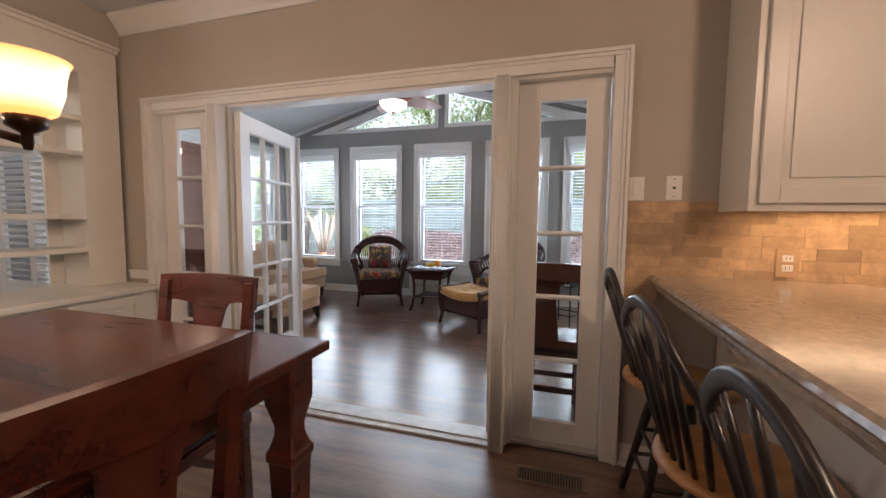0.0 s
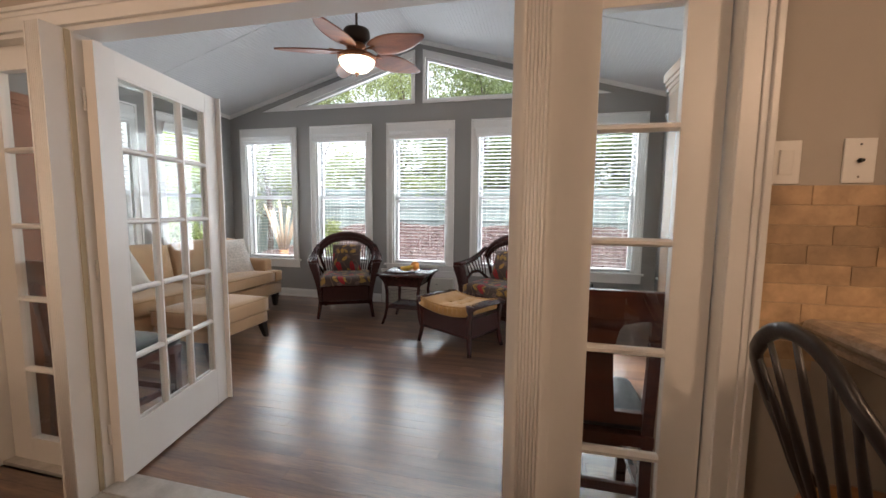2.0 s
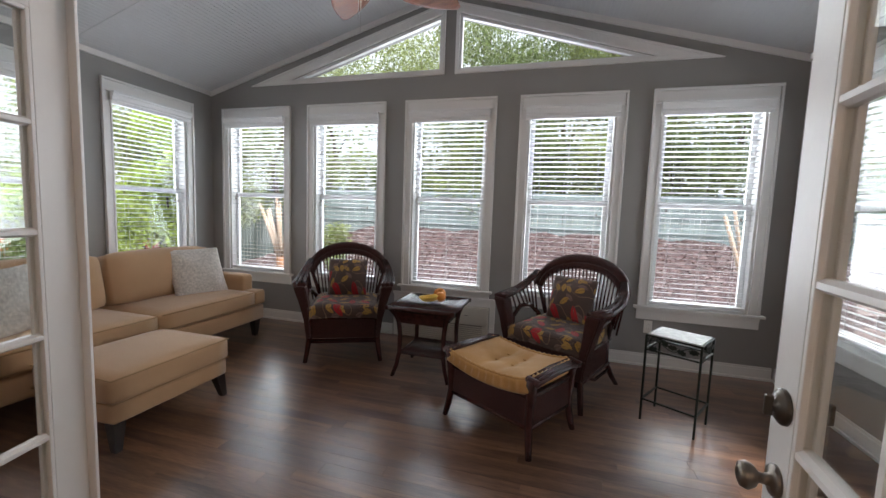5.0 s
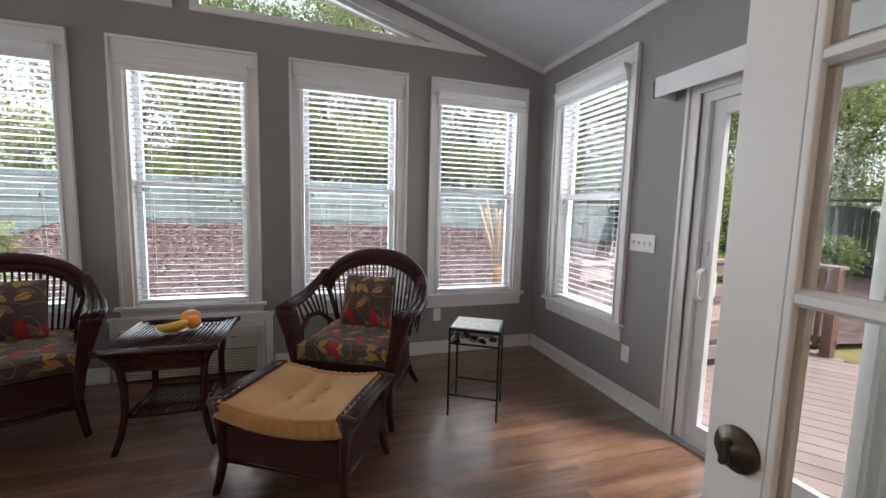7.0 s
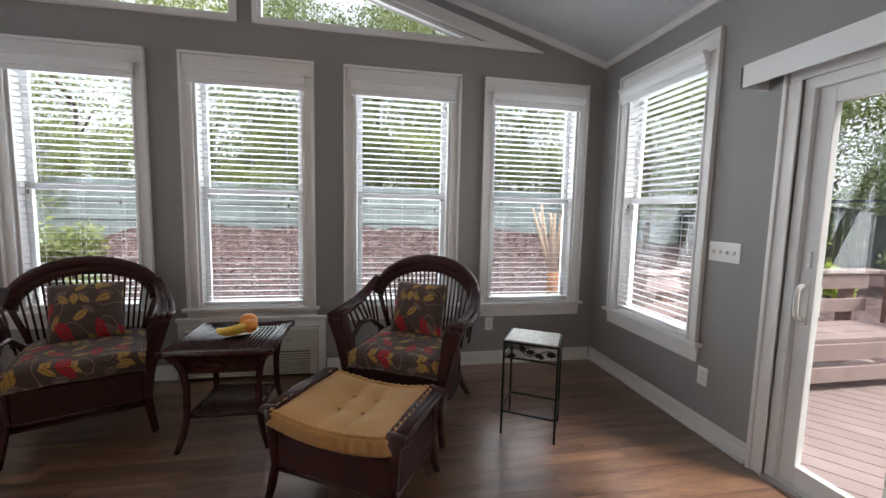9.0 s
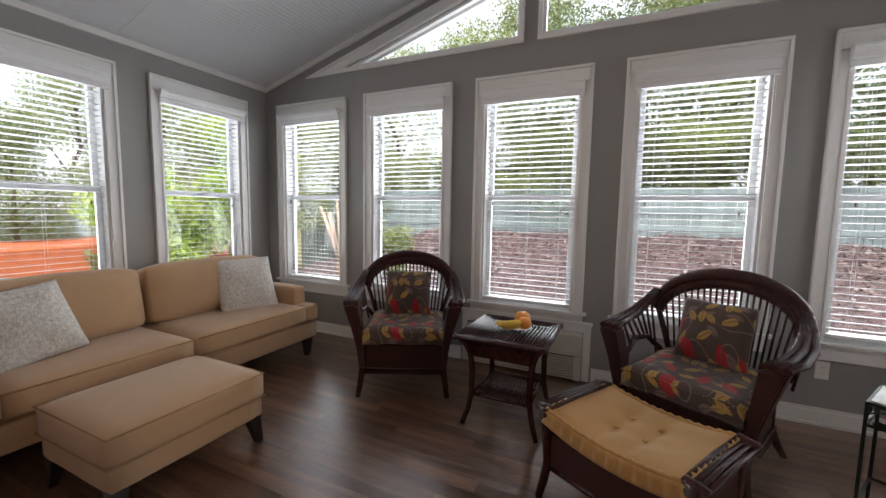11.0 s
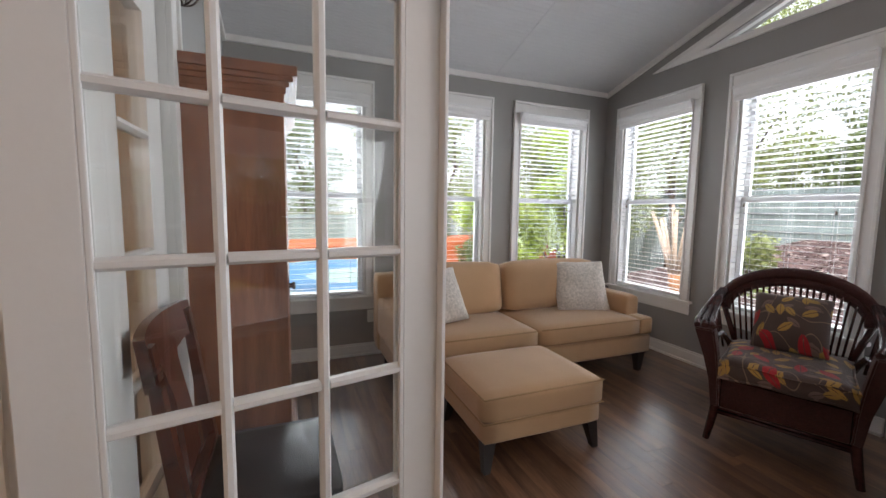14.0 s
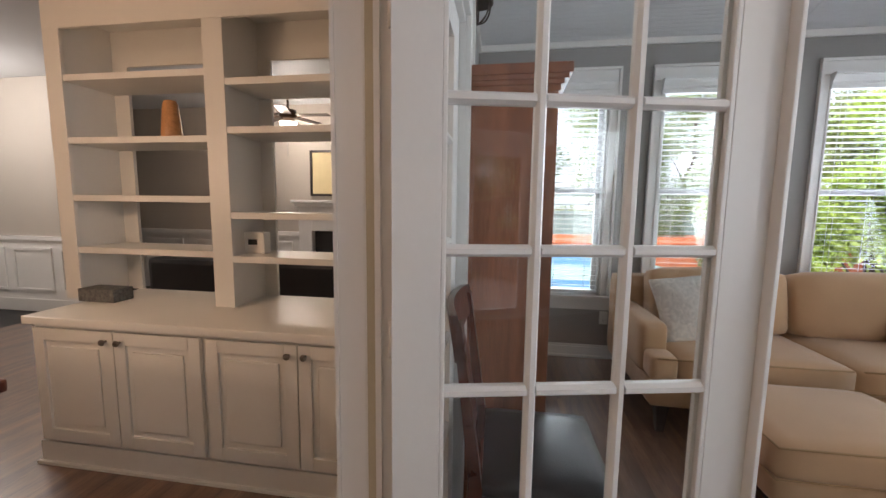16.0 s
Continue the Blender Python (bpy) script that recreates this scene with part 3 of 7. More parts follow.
for s in (1, -1):
    q = lambda x: XC + s * (x - XC)
    prism(bm, [(q(XL), EAVE - 0.001), (q(XC), RIDGE - 0.001), (q(XC), RIDGE + 0.012), (q(XL), EAVE + 0.012)], 4.738, 4.764)
ceiling = solid("ceiling", bm, M["ceil"], "white beadboard vaulted ceiling with a board seam", "ceiling")
bm = bmesh.new()
for s in (1, -1):
    q = lambda x: XC + s * (x - XC)
    for y0, y1 in ((YF - 0.022, YF), (YN, YN + 0.022)):
        off = YW - YN if s > 0 and y0 == YN else 0.0
        xe = CASL if off else XC
        ze = EAVE + (xe - XL) * SLOPE
        prism(bm, [(q(XL), EAVE - 0.05), (q(xe), ze - 0.05), (q(xe), ze + 0.002), (q(XL), EAVE + 0.002)], y0 + off, y1 + off)
    x0 = q(XL)
    box(bm, min(x0, x0 + s * 0.022), max(x0, x0 + s * 0.022), (YW if s > 0 else YN) + 0.023, YF - 0.023, EAVE - 0.045, EAVE + 0.004)
trim_cove = solid("trim_cove", bm, M["white"], "white cove trim along the vaulted ceiling", "trim")

# baseboards with a cap and a shoe
def baseboard(name, u0, u1, at, side, axis):
    b2 = bmesh.new()
    for d, z0, z1 in ((0.014, 0.0, 0.095), (0.009, 0.095, 0.115), (0.028, 0.0, 0.02)):
        a0, a1 = sorted((at, at + side * d))
        box(b2, u0, u1, a0, a1, z0, z1, 0.003) if axis == "y" else box(b2, a0, a1, u0, u1, z0, z1, 0.003)
    return solid(name, b2, M["white"], "white painted baseboard with a shoe moulding", "baseboard")


baseboard("baseboard_north_a", XL + 0.03, -2.262, YF, -1, "y")
baseboard("baseboard_north_b", -1.138, XR - 0.03, YF, -1, "y")
baseboard("baseboard_east", SL1 + 0.1, YF, XR, -1, "x")
baseboard("baseboard_west", YW, YF, XL, 1, "x")
baseboard("baseboard_south_a", XL + 0.03, CASL - 0.02, YW, 1, "y")
baseboard("baseboard_south_b", CASR + 0.02, XR - 0.03, YN, 1, "y")
baseboard("baseboard_dining", CASR + 0.002, 0.7, YD, -1, "y")


# ---- windows ----
def build_window():
    w = thing("window", Matrix(), "white double-hung window with moulded casing and sill", "window", "", "structure")
    for s in (-1, 1):
        b2 = boxes((min(s * 0.39, s * 0.47), max(s * 0.39, s * 0.47), -0.018, 0, 0.51, 2.30), bevel=0.004)
        box(b2, *sorted((s * 0.452, s * 0.474)), -0.032, 0, 0.51, 2.40, 0.004)
        box(b2, *sorted((s * 0.39, s * 0.403)), -0.024, 0, 0.51, 2.30, 0.003)
        part("casing", b2, M["white"], w)
        part("jamb", boxes((*sorted((s * 0.372, s * 0.395)), 0.0, 0.14, 0.49, 2.31)), M["white"], w)
    b2 = boxes((-0.45, 0.45, -0.02, 0, 2.302, 2.40), (-0.474, 0.474, -0.034, 0, 2.401, 2.422), bevel=0.004)
    part("head_casing", b2, M["white"], w)
    part("head_jamb", boxes((-0.371, 0.371, 0.0, 0.14, 2.287, 2.31)), M["white"], w)
    part("sill", boxes((-0.505, 0.505, -0.055, 0.0, 0.488, 0.512), (-0.371, 0.371, 0.0, 0.15, 0.49, 0.512), bevel=0.004), M["white"], w)
    part("apron", boxes((-0.478, 0.478, -0.016, 0, 0.385, 0.487), (-0.478, 0.478, -0.024, 0, 0.46, 0.4875), bevel=0.004), M["white"], w)
    for name, y0, z0, z1 in (("upper_sash", 0.095, 1.395, 2.286), ("lower_sash", 0.065, 0.513, 1.435)):
        b2 = bmesh.new()
        box(b2, -0.37, -0.33, y0, y0 + 0.028, z0, z1, 0.003)
        box(b2, 0.33, 0.37, y0, y0 + 0.028, z0, z1, 0.003)
        box(b2, -0.33, 0.33, y0, y0 + 0.028, z0, z0 + 0.045, 0.003)
        box(b2, -0.33, 0.33, y0, y0 + 0.028, z1 - 0.04, z1, 0.003)
        sash = part(name, b2, M["vinyl"], w)
        pane = part("pane", boxes((-0.332, 0.332, y0 + 0.011, y0 + 0.016, z0 + 0.043, z1 - 0.038)), M["glass"], sash)
        pane.visible_shadow = False
    part("sash_lock", boxes((-0.03, 0.03, 0.045, 0.066, 1.436, 1.45), bevel=0.003), M["plate"], w)
    return w


SLAT = mesh_of("slat", moved(boxes((-0.365, 0.365, -0.0245, 0.0245, -0.0013, 0.0013)), pose(0, 0, 0, -5)), M["slat"])


def build_blind():
    b = thing("window_blind", Matrix(), "white two-inch horizontal blind, lowered with open slats", "blind", "window blinds")
    v = bmesh.new()
    prof = [(-0.045, 2.305), (-0.088, 2.305), (-0.088, 2.288), (-0.079, 2.284), (-0.075, 2.266), (-0.064, 2.247), (-0.058, 2.238), (-0.063, 2.234), (-0.063, 2.224), (-0.054, 2.219), (-0.053, 2.196), (-0.056, 2.190), (-0.045, 2.190)]
    prism(v, prof, -0.412, 0.412, "x")
    for s in (-1, 1):
        box(v, *sorted((s * 0.412, s * 0.40)), -0.045, -0.033, 2.19, 2.30)
    part("valance", v, M["vinyl"], b)
    part("headrail", boxes((-0.366, 0.366, 0.0, 0.05, 2.235, 2.283), bevel=0.003), M["vinyl"], b)
    for i in range(37):
        piece("slat", SLAT, b, pose(0, 0.026, 2.205 - 0.0448 * i))
    part("bottom_rail", boxes((-0.366, 0.366, 0.0, 0.052, 0.532, 0.555), bevel=0.004), M["vinyl"], b)
    for u in (-0.26, 0.0, 0.26):
        for y in (0.0, 0.052):
            part("ladder_cord", tube(bmesh.new(), [(u, y, 0.555), (u, y, 2.236)], 0.0012, 4), M["slat"], b)
    for u, z in ((-0.30, 1.36), (0.27, 1.30)):
        part("cord_tassel", lathe(bmesh.new(), [(0.001, 0.03), (0.005, 0.026), (0.008, 0.006), (0.004, 0.0)], (u, -0.006, z), 8), M["pewter"], b)
        part("pull_cord", tube(bmesh.new(), [(u, -0.006, z + 0.03), (u, -0.004, 2.19)], 0.001, 4), M["slat"], b)
    return b


win0, blind0 = build_window(), build_blind()
poses = [pose(c, YF, WZ) for c in FARWIN] + [pose(XL, c, WZ, 0, 0, 90) for c in LEFTWIN] + [pose(XR, RIGHTWIN, WZ, 0, 0, -90)]
for i, m in enumerate(poses):
    for ob in (win0, blind0):
        o = ob if i == 0 else copy_thing(ob, m)
        o.matrix_basis = m
        if ob is win0:
            o.name = "window_%d" % (i + 1)

# gable windows: two triangles with a post between
def build_gable(s, name):
    q = lambda x: XC + s * (x - XC)
    g = thing(name, Matrix(), "white framed triangular gable window", "window", "", "structure")
    k = 0.30
    inner = [(gl, gz), (XC - 0.09, gz), (XC - 0.09, gp)]
    bot = [(gl - 0.5, gz - 0.04), (XC - 0.055, gz - 0.04), (XC - 0.055, gz), (gl - 0.36, gz)]
    top = [(gl - 0.36, gz), (gl, gz), (XC - 0.09, gp), (XC - 0.055, gp + 0.01), (XC - 0.055, gp + 0.105)]
    side = [(XC - 0.09, gz), (XC - 0.055, gz), (XC - 0.055, gp + 0.01), (XC - 0.09, gp)]
    for nm, pts, d in (("bottom_trim", bot, 0.024), ("rake_trim", top, 0.022), ("post_trim", side, 0.022)):
        part(nm, prism(bmesh.new(), [(q(u), z) for u, z in pts], YF - d, YF), M["white"], g)
    w = 0.024
    fr = bmesh.new()
    prism(fr, [(q(u), z) for u, z in ((gl, gz), (XC - 0.09, gz), (XC - 0.09, gz + w), (gl + w / k * 1.0, gz + w))], YF + 0.012, YF + 0.06)
    prism(fr, [(q(u), z) for u, z in ((gl, gz), (XC - 0.09, gp), (XC - 0.09, gp - w * 1.1), (gl + w * 3.8, gz))], YF + 0.013, YF + 0.059)
    prism(fr, [(q(u), z) for u, z in ((XC - 0.09 - w, gz), (XC - 0.09, gz), (XC - 0.09, gp), (XC - 0.09 - w, gp - w * k))], YF + 0.011, YF + 0.061)
    bead = bmesh.new()
    prism(bead, [(q(u), z) for u, z in ((gl - 0.47, gz - 0.038), (gl - 0.36, gz - 0.004), (XC - 0.056, gp + 0.102), (XC - 0.056, gp + 0.082), (gl - 0.33, gz - 0.016))], YF - 0.034, YF - 0.0225)
    prism(bead, [(q(u), z) for u, z in ((gl - 0.02, gz + 0.002), (XC - 0.092, gp + 0.002), (XC - 0.092, gp + 0.018), (gl - 0.075, gz + 0.002))], YF - 0.029, YF - 0.0225)
    part("trim_bead", bead, M["white"], g)
    part("frame", fr, M["vinyl"], g)
    p = part("pane", prism(bmesh.new(), [(q(u), z) for u, z in inner], YF + 0.03, YF + 0.035), M["glass"], g)
    p.visible_shadow = False


build_gable(1, "window_10")
build_gable(-1, "window_11")


# ---- sliding patio door ----
def build_slider():
    d = thing("door_patio", pose(XR, 0, 0), "white sliding glass patio door with a pull handle", "door", "", "structure")
    for y0, y1 in ((SL1, SL1 + 0.085), (SL0 - 0.085, SL0)):
        b2 = boxes((-0.018, 0, y0, y1, 0, SLH), bevel=0.004)
        edge = (y1 - 0.022, y1) if y0 >= SL1 else (y0, y0 + 0.022)
        box(b2, -0.03, 0, *edge, 0, SLH + 0.085, 0.004)
        bead = (y0, y0 + 0.014) if y0 >= SL1 else (y1 - 0.014, y1)
        box(b2, -0.024, 0, *bead, 0, SLH, 0.004)
        part("casing", b2, M["white"], d)
    part("head_casing", boxes((-0.0185, 0, SL0 - 0.06, SL1 + 0.06, SLH + 0.001, SLH + 0.085), bevel=0.004), M["white"], d)
    f = boxes((0.0, 0.14, SL1 - 0.045, SL1, 0, SLH), (0.0, 0.14, SL0, SL0 + 0.045, 0, SLH), (0.0, 0.14, SL0 + 0.045, SL1 - 0.045, SLH - 0.05, SLH), (0.0, 0.15, SL0 + 0.045, SL1 - 0.045, 0.0, 0.03))
    part("frame", f, M["vinyl"], d)
    mid = (SL0 + SL1) / 2
    for nm, x0, y0, y1 in (("sliding_panel", 0.03, mid - 0.035, SL1 - 0.046), ("fixed_panel", 0.08, SL0 + 0.046, mid + 0.035)):
        b2 = bmesh.new()
        w = 0.07
        box(b2, x0, x0 + 0.04, y0, y0 + w, 0.031, SLH - 0.051, 0.004)
        box(b2, x0, x0 + 0.04, y1 - w, y1, 0.031, SLH - 0.051, 0.004)
        box(b2, x0, x0 + 0.04, y0 + w, y1 - w, SLH - 0.13, SLH - 0.051, 0.004)
        box(b2, x0, x0 + 0.04, y0 + w, y1 - w, 0.031, 0.13, 0.004)
        p = part(nm, b2, M["vinyl"], d)
        g = part("pane", boxes((x0 + 0.017, x0 + 0.023, y0 + w - 0.002, y1 - w + 0.002, 0.128, SLH - 0.128)), M["glass"], p)
        g.visible_shadow = False
        if nm == "sliding_panel":
            y = y1 - 0.035
            part("handle_plate", boxes((x0 - 0.006, x0, y - 0.016, y + 0.016, 0.84, 1.06), bevel=0.002), M["plate"], p)
            h = tube(bmesh.new(), [(x0 - 0.006, y, 0.865), (x0 - 0.035, y, 0.868), (x0 - 0.05, y, 0.885), (x0 - 0.053, y, 0.92), (x0 - 0.053, y, 0.98), (x0 - 0.05, y, 1.015), (x0 - 0.035, y, 1.032), (x0 - 0.006, y, 1.035)], 0.0115, 8)
            part("handle", h, M["plate"], p)
            part("latch", boxes((x0 - 0.012, x0, y - 0.012, y + 0.012, 1.12, 1.2), bevel=0.004), M["plate"], p)
            part("handle", tube(bmesh.new(), [(x0 + 0.04, y, 0.86), (x0 + 0.08, y, 0.88), (x0 + 0.08, y, 1.02), (x0 + 0.04, y, 1.04)], 0.009, 8), M["plate"], p)
    part("track", boxes((-0.03, 0.0, SL0, SL1, 0.0, 0.022), bevel=0.004), M["steel"], d)


build_slider()
vb = thing("vertical_blind", pose(XR, 0, 0), "white vertical blind drawn aside beneath a valance", "blind")
part("valance", boxes((-0.165, -0.155, SL0 - 0.12, SL1 + 0.19, 2.02, 2.125), (-0.165, -0.0, SL1 + 0.18, SL1 + 0.19, 2.02, 2.125), (-0.165, 0.0, SL0 - 0.12, SL0 - 0.11, 2.02, 2.125), (-0.165, -0.03, SL0 - 0.12, SL1 + 0.19, 2.125, 2.132)), M["vinyl"], vb)
part("rail", boxes((-0.13, -0.05, SL0 - 0.1, SL1 + 0.13, 2.06, 2.095)), M["vinyl"], vb)
VANE = mesh_of("vane", boxes((-0.044, 0.044, -0.001, 0.001, 0.03, 2.04)), M["vane"])
for i in range(14):
    piece("vane", VANE, vb, pose(-0.09 + 0.004 * (i % 2), 3.36 + 0.0225 * i, 0, 0, 0, 42 + 6 * (i % 3)))


# ---- french doors and sidelights ----
def build_leaf(flip, m, label, lock=0.11):
    """Leaf with fifteen lights: its hinge edge lies on the local z axis, its width along x."""
    d = thing("french_door", m, label, "door", "french doors", "structure")
    H, W, st, b0, t0 = 1.955, 0.88, 0.11, 0.2425, 1.853
    gr1 = W - lock
    for nm, x0, x1 in (("hinge_stile", 0.0, st), ("lock_stile", gr1, W)):
        part(nm, boxes((x0, x1, -0.022, 0.022, 0.012, H), bevel=0.002), M["white"], d)
    part("bottom_rail", boxes((st, gr1, -0.0215, 0.0215, 0.012, b0), bevel=0.002), M["white"], d)
    part("top_rail", boxes((st, gr1, -0.0215, 0.0215, t0, H), bevel=0.002), M["white"], d)
    cw, rh, mw = (gr1 - st) / 3, (t0 - b0) / 5, 0.011
    sec = lambda a, w: [(a - w, -0.008), (a - w * 0.45, -0.0195), (a + w * 0.45, -0.0195), (a + w, -0.008), (a + w, 0.008), (a + w * 0.45, 0.0195), (a - w * 0.45, 0.0195), (a - w, 0.008)]
    for i in (1, 2):
        part("muntin", prism(bmesh.new(), sec(st + i * cw, 0.013), b0, t0, "z"), M["white"], d)
    for i in range(1, 5):
        z = b0 + i * rh
        for c in range(3):
            b2 = bmesh.new()
            pts = [(y, z + a) for a, y in sec(0, 0.013)]
            prism(b2, pts, st + c * cw + (0.012 if c else 0), st + (c + 1) * cw - (0.012 if c < 2 else 0), "x")
            part("muntin", b2, M["white"], d)
    stop = bmesh.new()
    for y0, y1 in ((-0.0214, -0.008), (0.008, 0.0214)):
        for x0, x1 in ((st, st + 0.012), (gr1 - 0.012, gr1)):
            box(stop, x0, x1, y0, y1, b0, t0, 0.003)
        for z0, z1 in ((b0, b0 + 0.012), (t0 - 0.012, t0)):
            box(stop, st + 0.012, gr1 - 0.012, y0, y1, z0, z1, 0.003)
    part("glazing_bead", stop, M["white"], d)
    for c in range(3):
        for r in range(5):
            g = part("pane", boxes((st + c * cw + 0.002, st + (c + 1) * cw - 0.002, -0.0025, 0.0025, b0 + r * rh + 0.002, b0 + (r + 1) * rh - 0.002)), M["glass"], d)
            g.visible_shadow = False
    for z in (0.25, 1.0, 1.72):
        part("hinge", tube(bmesh.new(), [(-0.004, flip * 0.026, z - 0.045), (-0.004, flip * 0.026, z + 0.045)], 0.006, 8), M["white"], d)
    if flip > 0:
        part("astragal", boxes((W, W + 0.012, -0.05, 0.024, 0.012, H), bevel=0.003), M["white"], d)
    for y in (-1, 1) if flip < 0 else ():
        kn = lathe(bmesh.new(), [(0.036, 0.0), (0.036, 0.006), (0.033, 0.010), (0.027, 0.0115), (0.026, 0.015), (0.013, 0.017), (0.009, 0.021), (0.004, 0.022)], n=20)
        k = part("deadbolt", moved(kn, pose(W - 0.054, y * 0.022, 0.955, -90 * y)), M["bolt"], d)
        part("thumb_turn", moved(boxes((-0.005, 0.005, -0.021, 0.021, 0.019, 0.034), bevel=0.004), pose(W - 0.054, y * 0.022, 0.955, -90 * y)), M["bolt"], k)
        kn = lathe(bmesh.new(), [(0.033, 0.0), (0.033, 0.005), (0.028, 0.01), (0.012, 0.012), (0.011, 0.03), (0.022, 0.038), (0.028, 0.05), (0.024, 0.062), (0.01, 0.067)], n=20)
        part("knob", moved(kn, pose(W - 0.054, y * 0.022, 0.80, -90 * y)), M["pewter"], d)
    return d


build_leaf(1, pose(-1.99, 2.368, 0, 0, 0, 102.6) @ Matrix.Diagonal((0.972, 1, 1.018, 1)), "white french door with fifteen panes, standing open")
build_leaf(-1, pose(-0.205, 2.37, 0, 0, 0, 85.3) @ Matrix.Diagonal((1.01, 1, 1.015, 1)), "white french door with fifteen panes and deadbolt, standing open", 0.095)


def build_sidelight(x0, x1, name):
    """A fixed narrow door of five lights, between post and casing."""
    d = thing(name, Matrix(), "white fixed sidelight panel with five stacked panes", "sidelight", "sidelights", "structure")
    y0, y1, c = 2.385, 2.425, (x0 + x1) / 2
    g0, g1, b0, t0 = c - 0.117, c + 0.117, 0.14, 1.91
    for a, b in ((x0, g0), (g1, x1)):
        part("stile", boxes((a, b, y0, y1, 0.02, 2.026), bevel=0.002), M["white"], d)
    part("bottom_rail", boxes((g0, g1, y0 + 0.0005, y1, 0.02, b0), bevel=0.002), M["white"], d)
    part("top_rail", boxes((g0, g1, y0 + 0.0005, y1, t0, 2.026), bevel=0.002), M["white"], d)
    rh = (t0 - b0) / 5
    for i in range(1, 5):
        z = b0 + i * rh
        pts = [(y0 - 0.004, z - 0.005), (y0 + 0.012, z - 0.013), (y1 - 0.012, z - 0.013), (y1 + 0.002, z - 0.005), (y1 + 0.002, z + 0.005), (y1 - 0.012, z + 0.013), (y0 + 0.012, z + 0.013), (y0 - 0.004, z + 0.005)]
        part("muntin", prism(bmesh.new(), pts, g0, g1, "x"), M["white"], d)
    for r in range(5):
        g = part("pane", boxes((g0 - 0.003, g1 + 0.003, 2.402, 2.407, b0 + r * rh, b0 + (r + 1) * rh)), M["glass"], d)
        g.visible_shadow = False


build_sidelight(-0.077, 0.385, "sidelight")
build_sidelight(-2.70, -2.205, "sidelight")

# casing, posts, jambs, head and threshold of the doorway
bm = bmesh.new()
for s, x in ((1, CASR), (-1, CASL)):
    for a, b, d in ((0.0, 0.018, 0.034), (0.018, 0.036, 0.024), (0.036, 0.083, 0.018)):
        xs = sorted((x - s * a, x - s * b))
        box(bm, *xs, YD - d, YD, 0.0, 2.122 - a, 0.003)
    box(bm, *sorted((x - s * 0.06, x - s * 0.083)), YD, YN, 0.0, 2.026)
    for a, b, d in ((0.0, 0.018, 0.03), (0.018, 0.083, 0.02)):
        xs = sorted((x - s * a, x - s * b))
        box(bm, *xs, YN, YN + d, 0.0, 2.122 - a, 0.003)
for a, b, d in ((0.0, 0.018, 0.034), (0.018, 0.036, 0.0245), (0.036, 0.09, 0.0185)):
    box(bm, CASL + b * 0.999, CASR - b * 0.999, YD - d, YD, 2.122 - b, 2.122 - a, 0.003)
for a, b, d in ((0.0, 0.018, 0.031), (0.018, 0.09, 0.0205)):
    box(bm, CASL + b * 0.999, CASR - b * 0.999, YN, YN + d, 2.122 - b, 2.122 - a, 0.003)
trim_doorway = solid("trim_doorway", bm, M["white"], "white moulded casing round the wide doorway", "trim")
bm = bmesh.new()
box(bm, CASL + 0.084, CASR - 0.084, YD + 0.001, YN - 0.001, HEAD + 0.002, 2.055)
PF = 2.225                                              # front of the fluted posts
for x0, x1, inner, s in ((OPR, -0.078, OPR, 1), (-2.204, OPL, OPL, -1)):
    box(bm, x0, x1, YD + 0.004, YN, 0.0, HEAD + 0.001)
    fl = sorted((inner, inner + s * 0.078))
    box(bm, *fl, PF, YD + 0.004, 0.0, HEAD + 0.001)
    box(bm, *sorted((inner + s * 0.0785, inner + s * 0.0895)), YD - 0.02, YD + 0.004, 0.0, HEAD)
    n = 6
    for i in range(n):
        c = fl[0] + 0.008 + 0.062 * (i + 0.5) / n
        tube(bm, [(c, PF - 0.001, 0.0), (c, PF - 0.001, HEAD)], 0.0050, 8)
    for xx in fl:
        box(bm, xx - 0.003, xx + 0.003, PF - 0.006, PF + 0.004, 0.0, HEAD)
    box(bm, *sorted((inner, inner - s * 0.011)), 2.322, 2.336, 0.0, HEAD)
    solid("weatherstrip", boxes((*sorted((inner - s * 0.0005, inner - s * 0.007)), 2.301, 2.3215, 0.015, HEAD), bevel=0.002), M["strip"], "olive foam weatherstrip along the door jamb", "weatherstrip")
trim_posts = solid("trim_posts", bm, M["white"], "white fluted door posts and jambs", "trim")
solid("threshold", boxes((OPL + 0.002, OPR - 0.002, 2.25, 2.30, 0, 0.014), (OPL + 0.013, OPR - 0.013, 2.30, 2.415, 0, 0.022), (OPL + 0.002, OPR - 0.002, 2.418, 2.44, 0, 0.015), (CASL + 0.08, OPL - 0.001, 2.34, 2.445, 0, 0.02), (OPR + 0.001, CASR - 0.08, 2.34, 2.445, 0, 0.02), bevel=0.004), M["sill"], "worn white and metal door threshold", "threshold")

# ---- dining, kitchen and living room shell ----
LX0, KX1, DY0 = -6.5, 4.5, -4.0
solid("ceiling_dining", boxes((LX0 - 0.1, KX1 + 0.1, DY0 - 0.1, YD, DINCEIL, DINCEIL + 0.1)), M["ceil"], "white painted flat ceiling", "ceiling")
solid("wall_living", boxes((LX0 - 0.1, LX0, DY0, YD, -0.1, DINCEIL)), M["beige"], "taupe painted living room wall", "wall")
solid("wall_back", boxes((LX0 - 0.1, KX1 + 0.1, DY0 - 0.1, DY0, -0.1, DINCEIL)), M["beige"], "taupe painted wall behind the dining table", "wall")
solid("wall_kitchen", boxes((KX1, KX1 + 0.1, DY0, YD, -0.1, DINCEIL)), M["beige"], "taupe painted kitchen wall", "wall")
